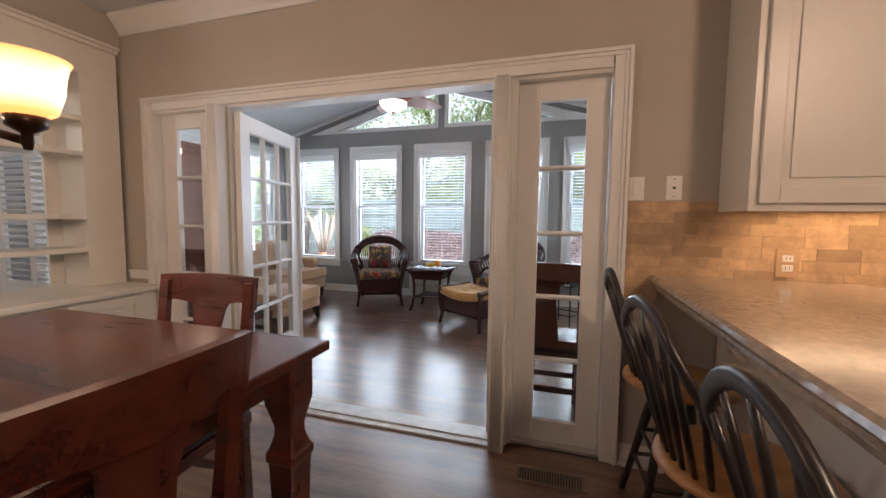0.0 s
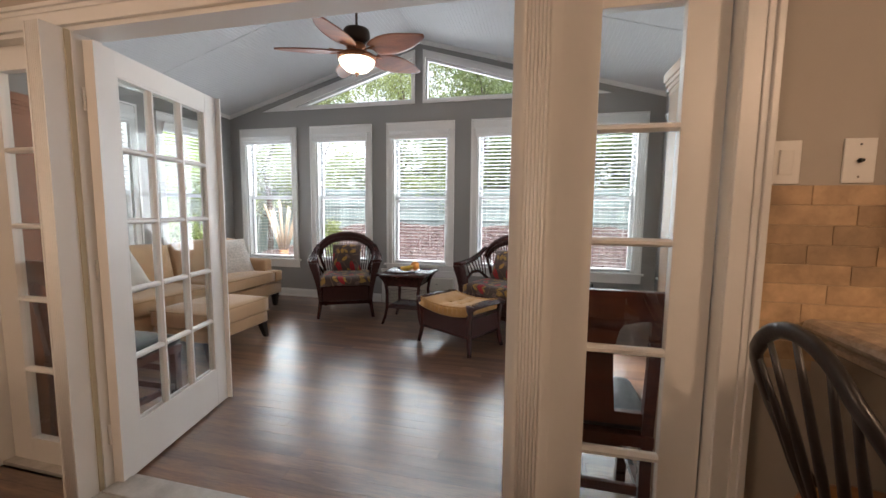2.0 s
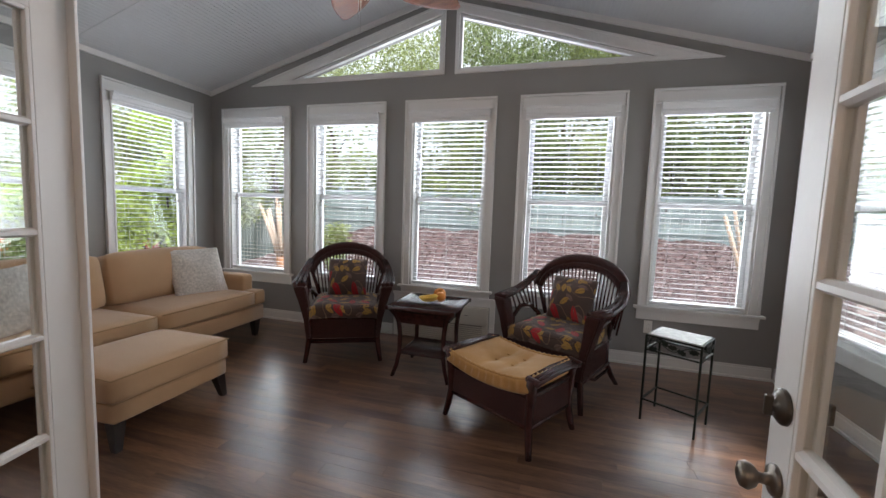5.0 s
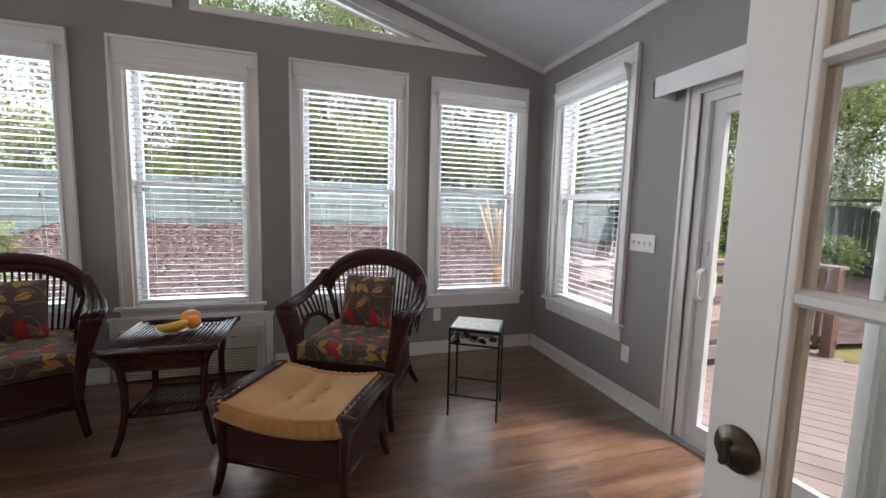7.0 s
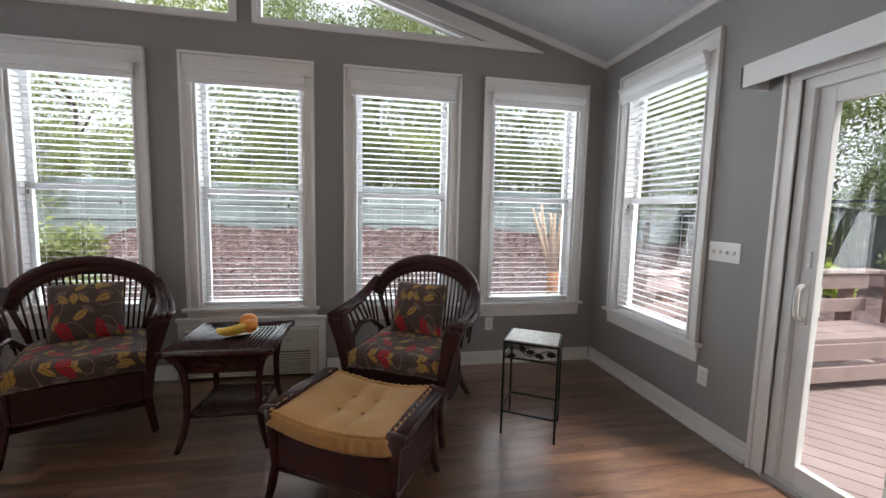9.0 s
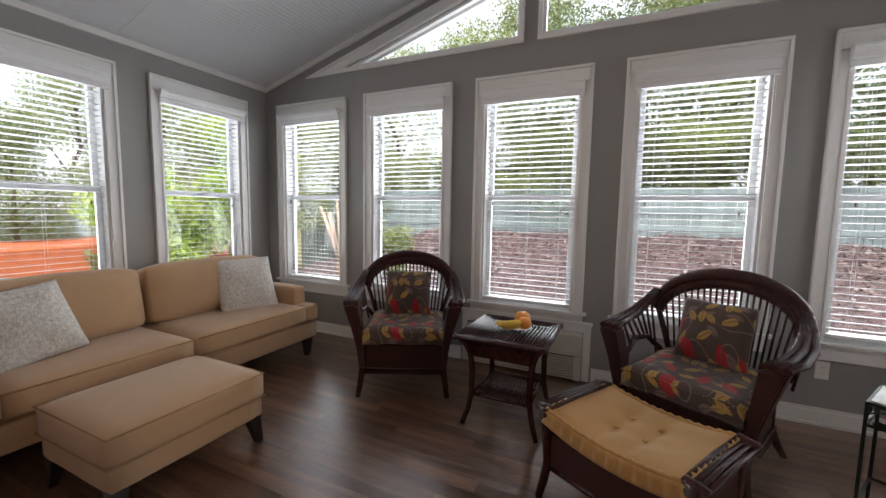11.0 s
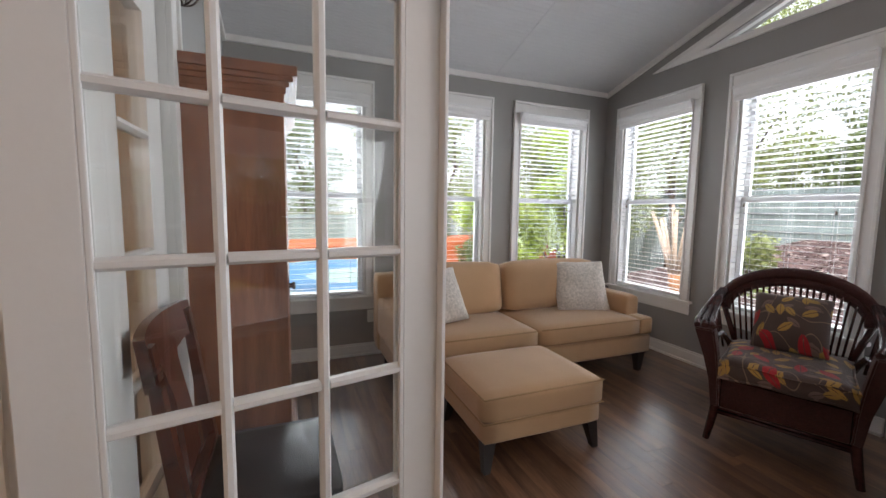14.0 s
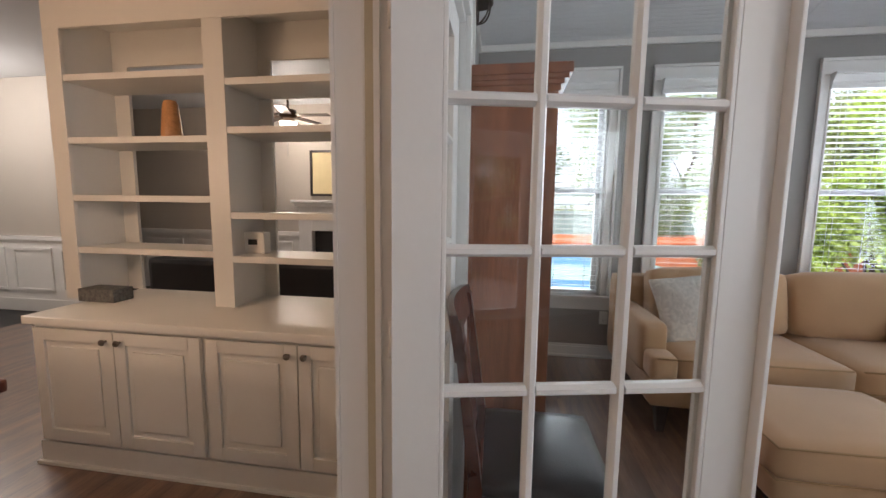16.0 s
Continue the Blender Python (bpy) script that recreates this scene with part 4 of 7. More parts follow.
solid("wall_foyer", boxes((-5.12, -5.0, DY0, -1.9, -0.1, DINCEIL)), M["beige"], "taupe painted foyer wall", "wall")
fw = boxes((-5.0, -4.985, DY0, -1.9, 0.0, 0.86), (-5.0, -4.96, DY0, -1.9, 0.86, 0.91), (-4.985, -4.97, DY0, -1.9, 0.0, 0.15))
for i in range(3):
    y = DY0 + 0.12 + 0.68 * i
    for z in (0.25, 0.74):
        box(fw, -4.985, -4.968, y, y + 0.56, z, z + 0.03)
    for yy in (y, y + 0.53):
        box(fw, -4.985, -4.968, yy, yy + 0.03, 0.28, 0.74)
solid("trim_foyer_wainscot", fw, M["white"], "white panelled wainscot on the foyer wall", "trim")
solid("wall_partition", boxes((-3.32, -3.02, 0.14, YD, 2.485, DINCEIL), (-3.32, -3.02, DY0, -1.6, -0.1, DINCEIL)), M["beige"], "taupe painted partition over the bookcase", "wall")


def crown(name, x0, x1, y, s):
    pr = [(y, DINCEIL - 0.13), (y - s * 0.015, DINCEIL - 0.13), (y - s * 0.02, DINCEIL - 0.10), (y - s * 0.07, DINCEIL - 0.04), (y - s * 0.085, DINCEIL - 0.02), (y - s * 0.085, DINCEIL), (y, DINCEIL)]
    return solid(name, prism(bmesh.new(), pr, x0, x1, "x"), M["white"], "white crown moulding below the ceiling", "trim")


crown("trim_crown_dining", -3.0, 0.86, YD, 1)
crown("trim_crown_living", LX0, -3.28, YD, 1)
solid("trim_chair_rail", boxes((-3.0, CASL - 0.002, YD - 0.02, YD, 0.8, 0.86), (-3.0, CASL - 0.002, YD - 0.03, YD, 0.845, 0.862), bevel=0.003), M["white"], "white chair rail beside the doorway", "trim")

# living room wall: wainscot panels and mantel seen through the shelves
bm = boxes((LX0, LX0 + 0.02, DY0, YD, 0.0, 0.14), (LX0, LX0 + 0.015, DY0, YD, 0.14, 0.86), (LX0, LX0 + 0.045, DY0, YD, 0.86, 0.92))
for i in range(7):
    y = DY0 + 0.15 + i * 0.9
    for z in (0.24, 0.74):
        box(bm, LX0 + 0.015, LX0 + 0.03, y, y + 0.7, z, z + 0.03)
    for yy in (y, y + 0.67):
        box(bm, LX0 + 0.015, LX0 + 0.03, yy, yy + 0.03, 0.27, 0.74)
solid("trim_wainscot", bm, M["white"], "white panelled wainscot on the living room wall", "trim")
mantel = thing("fireplace_mantel", pose(LX0 + 0.045, 0.35, 0), "white painted fireplace mantel against the wall", "mantel")
for s in (-1, 1):
    part("pilaster", boxes((0, 0.14, s * 0.5 - 0.1, s * 0.5 + 0.1, 0, 1.29), (0, 0.16, s * 0.5 - 0.11, s * 0.5 + 0.11, 0, 0.15), bevel=0.006), M["white"], mantel)
part("frieze", boxes((0, 0.14, -0.4, 0.4, 0.95, 1.29), bevel=0.006), M["white"], mantel)
part("shelf", boxes((0, 0.25, -0.66, 0.66, 1.34, 1.38), (0, 0.2, -0.63, 0.63, 1.29, 1.34), bevel=0.008), M["white"], mantel)
part("firebox", boxes((0, 0.05, -0.4, 0.4, 0, 0.95)), M["dark"], mantel)
pic = thing("framed_picture", pose(LX0 + 0.02, 0.32, 0), "cream picture in a thin black frame above the mantel", "picture")
part("frame", boxes((0, 0.03, -0.45, -0.42, 1.44, 2.08), (0, 0.03, 0.42, 0.45, 1.44, 2.08), (0, 0.03, -0.42, 0.42, 1.44, 1.47), (0, 0.03, -0.42, 0.42, 2.05, 2.08)), M["black"], pic)
part("canvas", boxes((0, 0.015, -0.42, 0.42, 1.47, 2.05)), M["canvas"], pic)
ls = thing("leather_sofa", pose(-4.65, 0.2, 0), "dark brown leather sofa seen from behind", "sofa")
part("backrest", boxes((-0.12, 0.14, -1.08, 1.08, 0.12, 0.78), bevel=0.05), M["leather"], ls)
for s0 in (-1.04, 0.02):
    part("seat_cushion", boxes((-0.85, -0.12, s0, s0 + 1.02, 0.25, 0.45), bevel=0.04), M["leather"], ls)
for s0 in (-1.08, 0.9):
    part("arm", boxes((-0.9, -0.12, s0, s0 + 0.18, 0.12, 0.6), bevel=0.05), M["leather"], ls)
part("base", boxes((-0.85, 0.1, -1.0, 1.0, 0.0, 0.25)), M["dark"], ls)
lf = thing("ceiling_fan", pose(-5.9, -0.12, DINCEIL), "bronze ceiling fan on a short rod", "fan")
part("rod", lathe(bmesh.new(), [(0.06, 0), (0.06, -0.03), (0.015, -0.05), (0.015, -0.2), (0.1, -0.22), (0.11, -0.3), (0.05, -0.36)]), M["bronze"], lf)
for i in range(5):
    part("blade", moved(boxes((0.12, 0.54, -0.06, 0.06, -0.29, -0.28), bevel=0.003), pose(0, 0, 0, 0, 0, 72 * i + 20)), M["bronze"], lf)
part("light_bowl", lathe(bmesh.new(), [(0.05, -0.36), (0.11, -0.37), (0.10, -0.41), (0.05, -0.44), (0.003, -0.45)]), glow("fan_bowl_glass", (1.0, 0.85, 0.65), 2.0), lf).visible_shadow = False
part("pull_chain", tube(bmesh.new(), [(0.03, 0, -0.44), (0.03, 0, -0.8)], 0.004, 5), M["steel"], lf)


# ---- outdoors ----
def ground_z(x, y):
    z = -0.32
    if y > 7.2:
        z += 1.0 * min(1, (y - 7.2) / 7.5) ** 1.1 * min(1, max(0.0, (x + 11.0) / 4.0))
    if x > 3.5:
        z -= 0.35 * min(1, (x - 3.5) / 4)
    if x < -6.5:
        z -= 0.9 * min(1, (-6.5 - x) / 8)
    return z


def ground_sheet(name, x0, x1, y0, y1, nx, ny, mat, label, lift=0.0, rough=0.03):
    b2 = bmesh.new()
    g = [[b2.verts.new((x0 + (x1 - x0) * i / nx, y0 + (y1 - y0) * j / ny, 0)) for i in range(nx + 1)] for j in range(ny + 1)]
    for r in g:
        for v in r:
            v.co.z = ground_z(v.co.x, v.co.y) + lift + rough * noise.noise((v.co.x * 1.7, v.co.y * 1.7, 3))
    for j in range(ny):
        for i in range(nx):
            b2.faces.new((g[j][i], g[j][i + 1], g[j + 1][i + 1], g[j + 1][i])).smooth = True
    return solid(name, b2, mat, label, "ground")


bm = bmesh.new()
bm.faces.new([bm.verts.new(p) for p in ((-900, -900, -1.6), (900, -900, -1.6), (900, 900, -1.6), (-900, 900, -1.6))])
solid("ground", bm, M["grass"], "dry lawn reaching into the distance", "ground")
ground_sheet("ground_yard", -40, 40, -30, 40, 80, 70, M["grass"], "patchy dry lawn round the house", -0.02)
ground_sheet("ground_mulch", -10.5, 9, 6.4, 19, 100, 80, M["mulch"], "bank of red brown mulch below the fence", 0.09, 0.12)
ground_sheet("ground_mulch_bed", 9, 22, 5, 16, 40, 30, M["mulch"], "mulched bed at the end of the lawn", 0.06, 0.1)
bm = bmesh.new()
rnd = random.Random(4)
for i in range(24000):
    x, y = rnd.uniform(-9, 7), 6.6 + 8.4 * rnd.random() ** 1.15
    s, a = rnd.uniform(0.012, 0.03) * (1 + (y - 6.6) * 0.13), rnd.uniform(0, 6.28)
    c, sn, z = math.cos(a) * s, math.sin(a) * s, ground_z(x, y) + 0.09 + 0.12 * noise.noise((x * 1.7, y * 1.7, 3)) + 0.006
    q = [bm.verts.new(p) for p in ((x - c, y - sn, z), (x + sn * 0.3, y - c * 0.3, z + s * 0.5), (x + c, y + sn, z + s * 0.35), (x - sn * 0.3, y + c * 0.3, z))]
    bm.faces.new(q)
tagged(part("mulch_chips", bm, M["chips"]), "pale bark chips scattered over the mulch", "mulch", "", "stuff")
solid("backdrop_clay", prism(bmesh.new(), [(-2.0, -1.4), (15.0, -1.4), (15.0, 0.25), (6.5, 0.15), (-2.0, 0.0)], -19.0, -15.0, "x"), M["clay"], "bank of bare orange clay beyond the pool", "ground")


def build_fence(name, x0, y0, x1, y1, top, label, arch=0.0, mat="fence"):
    L = math.hypot(x1 - x0, y1 - y0)
    f = thing(name, pose(x0, y0, 0, 0, 0, math.degrees(math.atan2(y1 - y0, x1 - x0))), label, "fence")
    n = int(L / 0.15)
    me = mesh_of("board", boxes((0.004, 0.142, 0, 0.02, 0, 1.0), bevel=0.003), M[mat])
    for i in range(n):
        u = i * 0.15
        x, y = x0 + (x1 - x0) * u / L, y0 + (y1 - y0) * u / L
        z = ground_z(x, y)
        h = top + arch * math.sin(math.pi * ((u % 2.4) / 2.4))
        piece("board", me, f, Matrix.Translation((u, 0, z)) @ Matrix.Diagonal((1, 1, h - z, 1)))
    for k in range(int(L / 2.4) + 1):
        u = k * 2.4
        z = ground_z(x0 + (x1 - x0) * u / L, y0 + (y1 - y0) * u / L)
        part("post", boxes((u - 0.05, u + 0.05, 0.02, 0.12, z - 0.2, top + 0.08), bevel=0.006), M[mat], f)
    for z in (0.95, 1.42, 1.86):
        part("rail", boxes((0, L, -0.035, -0.001, z, z + 0.085)), M[mat], f)
    return f


build_fence("fence", -13.0, 15.0, 10.0, 15.0, 2.05, "weathered grey-green board fence on the mulch bank")
build_fence("fence", 10.0, 15.0, 19.0, 4.0, 1.45, "dark green arched board fence beyond the lawn", 0.3, "fence_dark")
build_fence("fence", -21.0, -4.0, -21.0, 16.0, 1.15, "grey-green board fence beyond the clay bank")

# neighbouring shed roof past the fence
shed = thing("garden_shed", pose(-5.2, 21, 0), "pale shed with a shingled roof beyond the fence", "shed")
part("wall", boxes((-2.4, 2.4, -1.5, 1.5, 0.2, 2.4)), M["poolwall"], shed)
part("roof", prism(bmesh.new(), [(-2.7, 2.35), (0, 3.4), (2.7, 2.35), (2.7, 2.45), (0, 3.52), (-2.7, 2.45)], -1.7, 1.7), M["roof"], shed)

pool = thing("above_ground_pool", pose(-11.0, 4.2, -1.25), "round above-ground pool with a blue cover", "pool")
part("wall", lathe(bmesh.new(), [(2.6, 0), (2.6, 1.0), (2.7, 1.0), (2.7, 1.06), (2.5, 1.06), (2.5, 1.0)], n=40), M["poolwall"], pool)
part("cover", lathe(bmesh.new(), [(0.2, 0.98), (1.5, 1.01), (2.4, 1.08), (2.49, 1.04), (2.4, 0.96), (0.2, 0.96)], n=40), M["pool"], pool)

# deck with built-in bench and railing
DZ, DX1, DYB = -0.08, 4.28, 6.05
deck = thing("deck", pose(0, 0, 0), "mauve painted wooden deck with worn boards", "deck", "", "structure")
a = radians(38)
dirv, nrm = Vector((-math.sin(a), math.cos(a))), Vector((math.cos(a), math.sin(a)))
for i in range(-10, 70):
    off = i * 0.143
    lo, hi = -1e9, 1e9
    for k, (mn, mx) in enumerate(((XR + 0.16, DX1), (0.3, DYB))):
        p, d = (nrm * off)[k], dirv[k]
        ta, tb = sorted(((mn - p) / d, (mx - p) / d))
        lo, hi = max(lo, ta), min(hi, tb)
    if hi - lo > 0.12:
        b2 = moved(boxes((-0.068, 0.068, lo, hi, DZ - 0.03, DZ), bevel=0.005), pose(nrm.x * off, nrm.y * off, 0, 0, 0, 38))
        part("board", b2, M["deck"], deck)
part("skirt", boxes((XR + 0.16, DX1, DYB, DYB + 0.03, -0.9, DZ - 0.005), (DX1, DX1 + 0.03, 0.3, DYB + 0.03, -0.9, DZ - 0.005)), M["rail"], deck)
bench = thing("deck_bench", pose(0, 0, 0), "mauve slatted bench built onto the deck edge", "bench")
part("seat", boxes((1.6, 4.1, 5.42, 5.58, 0.33, 0.37), (1.6, 4.1, 5.59, 5.75, 0.33, 0.37), (1.6, 4.1, 5.76, 5.9, 0.33, 0.37), bevel=0.006), M["deck"], bench)
part("apron", boxes((1.6, 4.1, 5.40, 5.44, 0.19, 0.329), bevel=0.005), M["deck"], bench)
part("lower_rail", boxes((1.6, 4.1, 5.405, 5.44, 0.0, 0.13), bevel=0.005), M["deck"], bench)
for z0, z1 in ((0.45, 0.58), (0.68, 0.82)):
    part("back_board", boxes((1.6, 4.1, 5.92, 5.955, z0, z1), bevel=0.005), M["deck"], bench)
part("cap", boxes((1.6, 4.28, 5.9, 6.04, 0.83, 0.865), bevel=0.006), M["deck"], bench)
for x in (1.8, 2.6, 3.9):
    part("leg", boxes((x, x + 0.09, 5.45, 5.54, DZ, 0.329), bevel=0.004), M["rail"], bench)
    part("post", boxes((x, x + 0.09, 5.957, 6.04, DZ, 0.829), bevel=0.004), M["rail"], bench)
rail = thing("deck_railing", pose(0, 0, 0), "brown painted deck railing with upright balusters", "railing")
part("cap", boxes((DX1 - 0.09, DX1 + 0.05, 5.27, 5.89, 0.83, 0.865), bevel=0.006), M["deck"], rail)
part("top_rail", boxes((DX1 - 0.04, DX1, 5.27, 5.89, 0.74, 0.829), bevel=0.004), M["rail"], rail)
part("bottom_rail", boxes((DX1 - 0.04, DX1, 5.27, 5.89, 0.03, 0.11), bevel=0.004), M["rail"], rail)
for i in range(5):
    part("baluster", boxes((DX1 - 0.075, DX1 - 0.041, 5.40 + i * 0.105, 5.44 + i * 0.105, 0.0, 0.8), bevel=0.003), M["rail"], rail)
for y in (5.27,):
    part("post", boxes((DX1 - 0.1, DX1 - 0.012, y, y + 0.09, DZ, 0.829), bevel=0.004), M["rail"], rail)


# ---- trees and shrubs ----
def leaf_mesh(seed, blobs, count, size, mat):
    """Clumps of small folded leaves, scattered in several uneven lobes."""
    rr = np.random.RandomState(seed)
    w = np.array([b[3] ** 2 for b in blobs])
    pick = rr.choice(len(blobs), count, p=w / w.sum())
    cen = np.array([b[:3] for b in blobs])[pick]
    rad = np.array([b[3] for b in blobs])[pick][:, None]
    d = rr.normal(size=(count, 3))
    d /= np.linalg.norm(d, axis=1)[:, None]
    c = cen + d * rad * (rr.uniform(0.35, 1.0, (count, 1)) ** 0.6) * np.array([1, 1, 0.8]) + rr.normal(size=(count, 3)) * 0.06
    a = rr.normal(size=(count, 3))
    a /= np.linalg.norm(a, axis=1)[:, None]
    b = np.cross(a, rr.normal(size=(count, 3)))
    b /= np.linalg.norm(b, axis=1)[:, None]
    s = size * rr.uniform(0.6, 1.5, (count, 1))
    v = np.stack([c - a * s, c - b * s * 0.45, c + a * s, c + b * s * 0.45], 1).reshape(-1, 3)
    me = bpy.data.meshes.new("leaves")
    me.from_pydata(v.tolist(), [], np.arange(count * 4).reshape(-1, 4).tolist())
    me.materials.append(mat)
    return me


def build_tree(m, seed, height, spread, count, size, mat, label, trunk=0.14, low=0.16):
    rr = random.Random(seed)
    t = thing("tree", m, label, "tree", "trees behind the garden")
    pts = [(0.1 * rr.uniform(-1, 1) * k, 0.1 * rr.uniform(-1, 1) * k, height * 0.8 * k / 6) for k in range(7)]
    part("trunk", tube(bmesh.new(), [(0, 0, -0.8)] + pts[1:], [trunk * (1 - 0.13 * k) for k in range(7)], 8), M["bark"], t)
    blobs, limbs = [], bmesh.new()
    for k in range(13):
        z = height * (low + (1 - low) * k / 12 * 0.9)
        a = rr.uniform(0, 6.28)
        r = spread * rr.uniform(0.25, 0.85) * (1 - 0.5 * k / 13)
        e = Vector((r * math.cos(a), r * math.sin(a), z + 0.3))
        s = Vector(pts[min(6, int(z / height * 7))])
        tube(limbs, [s, s.lerp(e, 0.5) + Vector((0, 0, 0.15)), e], [trunk * 0.35, trunk * 0.2, trunk * 0.08], 5)
        blobs.append((*e, spread * rr.uniform(0.32, 0.55)))
    part("limbs", limbs, M["bark"], t)
    ob = new("crown", leaf_mesh(seed, blobs, count, size, mat))
    ob.parent = t
    return t


ta = build_tree(pose(-6.5, 18.5, 0.6), 1, 8.0, 2.8, 17000, 0.055, M["leafa"], "tall tree in fresh spring leaf")
tb = build_tree(pose(-2.5, 17.6, 0.6), 2, 7.5, 2.6, 17000, 0.055, M["leafb"], "tall tree with deep green leaves")
tc = build_tree(pose(1.4, 18.8, 0.6), 3, 9.0, 3.0, 17000, 0.06, M["leafa"], "tall tree with light green crown")
for src, x, y, z, rot, sc in ((tb, 5.0, 17.5, 0.5, 70, 1.05), (ta, 8.6, 18.5, 0.4, 130, 1.1), (tc, -10.5, 18.0, 0.2, 200, 0.9), (tb, -0.4, 20.5, 0.6, 160, 1.3), (tc, -4.6, 22.0, 0.6, 40, 1.25),
                          (ta, 3.4, 21.5, 0.6, 250, 1.3), (tb, 12.0, 16.0, -0.3, 20, 1.0), (ta, 15.5, 11.5, -0.7, 310, 0.95), (tc, 17.5, 7.0, -0.7, 95, 1.0), (ta, 13.0, 19.0, 0, 15, 1.3), (tc, 9.8, 12.6, -0.4, 75, 0.85), (tb, 13.5, 13.5, -0.5, 140, 1.1), (ta, 17.5, 12.0, -0.6, 40, 1.2), (tc, 15.5, 15.5, -0.4, 250, 1.2), (ta, -9.6, 13.4, 0.1, 110, 0.8), (tc, -13.0, 13.0, -0.6, 60, 0.9), (tb, -18.5, 8.5, -1.0, 260, 0.7), (tb, 7.6, 13.6, 0.1, 205, 0.8),
                          (tb, -24.0, 3.5, -1.0, 10, 1.0), (ta, -23.5, 8.0, -1.0, 80, 1.05), (tc, -24.5, 12.5, -1.0, 150, 1.05), (tb, -23.0, -1.5, -1.0, 220, 0.95), (ta, -15.5, 11.5, -0.9, 300, 0.95), (tc, 16.0, 2.0, -0.7, 190, 0.9), (tb, 20.0, 9.5, -0.7, 60, 1.2)):
    o = copy_thing(src, pose(x, y, z, 0, 0, rot) @ Matrix.Scale(sc, 4))


def build_shrub(m, seed, w, h, count, size, mat, label):
    rr = random.Random(seed)
    t = thing("shrub", m, label, "shrub")
    st, blobs = bmesh.new(), []
    for k in range(9):
        a, r = rr.uniform(0, 6.28), w * rr.uniform(0.1, 0.75)
        e = (r * math.cos(a), r * math.sin(a), h * rr.uniform(0.3, 0.85))
        tube(st, [(0.05 * math.cos(a), 0.05 * math.sin(a), -0.2), (e[0] * 0.5, e[1] * 0.5, e[2] * 0.6), e], [0.03, 0.018, 0.006], 5)
        blobs.append((*e, w * rr.uniform(0.35, 0.55)))
    part("stems", st, M["bark"], t)
    ob = new("foliage", leaf_mesh(seed, blobs, count, size, mat))
    ob.parent = t
    return t


build_shrub(pose(-7.4, 7.9, -0.5), 11, 1.05, 3.9, 14000, 0.05, M["leafc"], "tall lime green shrub beside the house")
build_shrub(pose(-8.3, 6.8, -0.6), 12, 0.9, 3.2, 9000, 0.05, M["leafc"], "lime green shrub outside the side windows")
build_shrub(pose(-9.2, 9.2, -0.5), 13, 1.2, 4.4, 12000, 0.055, M["leafa"], "spring green shrub at the garden corner")
build_shrub(pose(-11.5, 8.0, -0.8), 16, 0.8, 1.3, 4000, 0.06, M["leafb"], "low dark shrub by the clay bank")
build_shrub(pose(9.0, 9.8, -0.6), 19, 0.45, 1.05, 3500, 0.04, M["leafc"], "chartreuse shrub growing behind the deck bench")
build_shrub(pose(13.0, 9.9, -0.6), 14, 0.5, 1.15, 3500, 0.04, M["leafc"], "low chartreuse shrub in the mulch bed")
build_shrub(pose(11.5, 9.7, -0.6), 15, 0.9, 1.7, 5000, 0.05, M["leafb"], "dark evergreen shrub before the fence")
build_shrub(pose(7.6, 9.9, -0.5), 17, 0.6, 1.6, 4000, 0.05, M["leafb"], "dark evergreen shrub past the deck")
build_shrub(pose(-5.2, 9.6, -0.2), 18, 0.45, 1.3, 2500, 0.045, M["leafa"], "small shrub planted in the mulch")

for i, (x, y, k) in enumerate(((-8.5, 16.2, 0), (-6.2, 16.0, 1), (-3.9, 16.3, 0), (-1.6, 16.1, 1), (0.8, 16.4, 0), (3.2, 16.0, 1), (5.6, 16.3, 0), (8.0, 16.1, 0), (10.8, 16.6, 0), (-11.2, 16.6, 1), (17.0, 13.5, 0), (20.5, 5.5, 1), (18.8, 10.5, 0))):
    build_shrub(pose(x, y, ground_z(x, y), 0, 0, 40 * i), 30 + i, 1.5, 3.6, 9000, 0.055, M["leafb" if k else "leafa"], "tall screening shrub beyond the fence")


def build_cut_tree(m, label, seed):
    rr = random.Random(seed)
    t = thing("cut_back_tree", m, label, "tree")
    part("trunk", tube(bmesh.new(), [(0, 0, -0.2), (0.02, 0, 0.2), (0.0, 0.01, 0.5), (0.01, 0, 0.72)], [0.11, 0.09, 0.08, 0.09], 9), M["trunk"], t)
    for k in range(11):
        a, r = 2 * math.pi * k / 11, rr.uniform(0.25, 0.42)
        part("stem", tube(bmesh.new(), [(0.03 * math.cos(a), 0.03 * math.sin(a), 0.66), (r * 0.45 * math.cos(a), r * 0.45 * math.sin(a), 1.05), (r * math.cos(a), r * math.sin(a), rr.uniform(1.5, 1.75))], [0.032, 0.024, 0.02], 7), M["stem"], t)
    return t


build_cut_tree(pose(-5.22, 8.1, -0.25), "cut-back crape myrtle with pale fanned stems", 5)
build_cut_tree(pose(1.82, 8.15, -0.2), "cut-back crape myrtle with an orange trunk", 8)

# ---- sunroom furniture ----
def arc(p, q, r, n):
    """Points on the curve through p, q, r."""
    p, q, r = Vector(p), Vector(q), Vector(r)
    c = 2 * q - (p + r) / 2
    return [(1 - t) ** 2 * p + 2 * t * (1 - t) * c + t * t * r for t in (i / n for i in range(n + 1))]


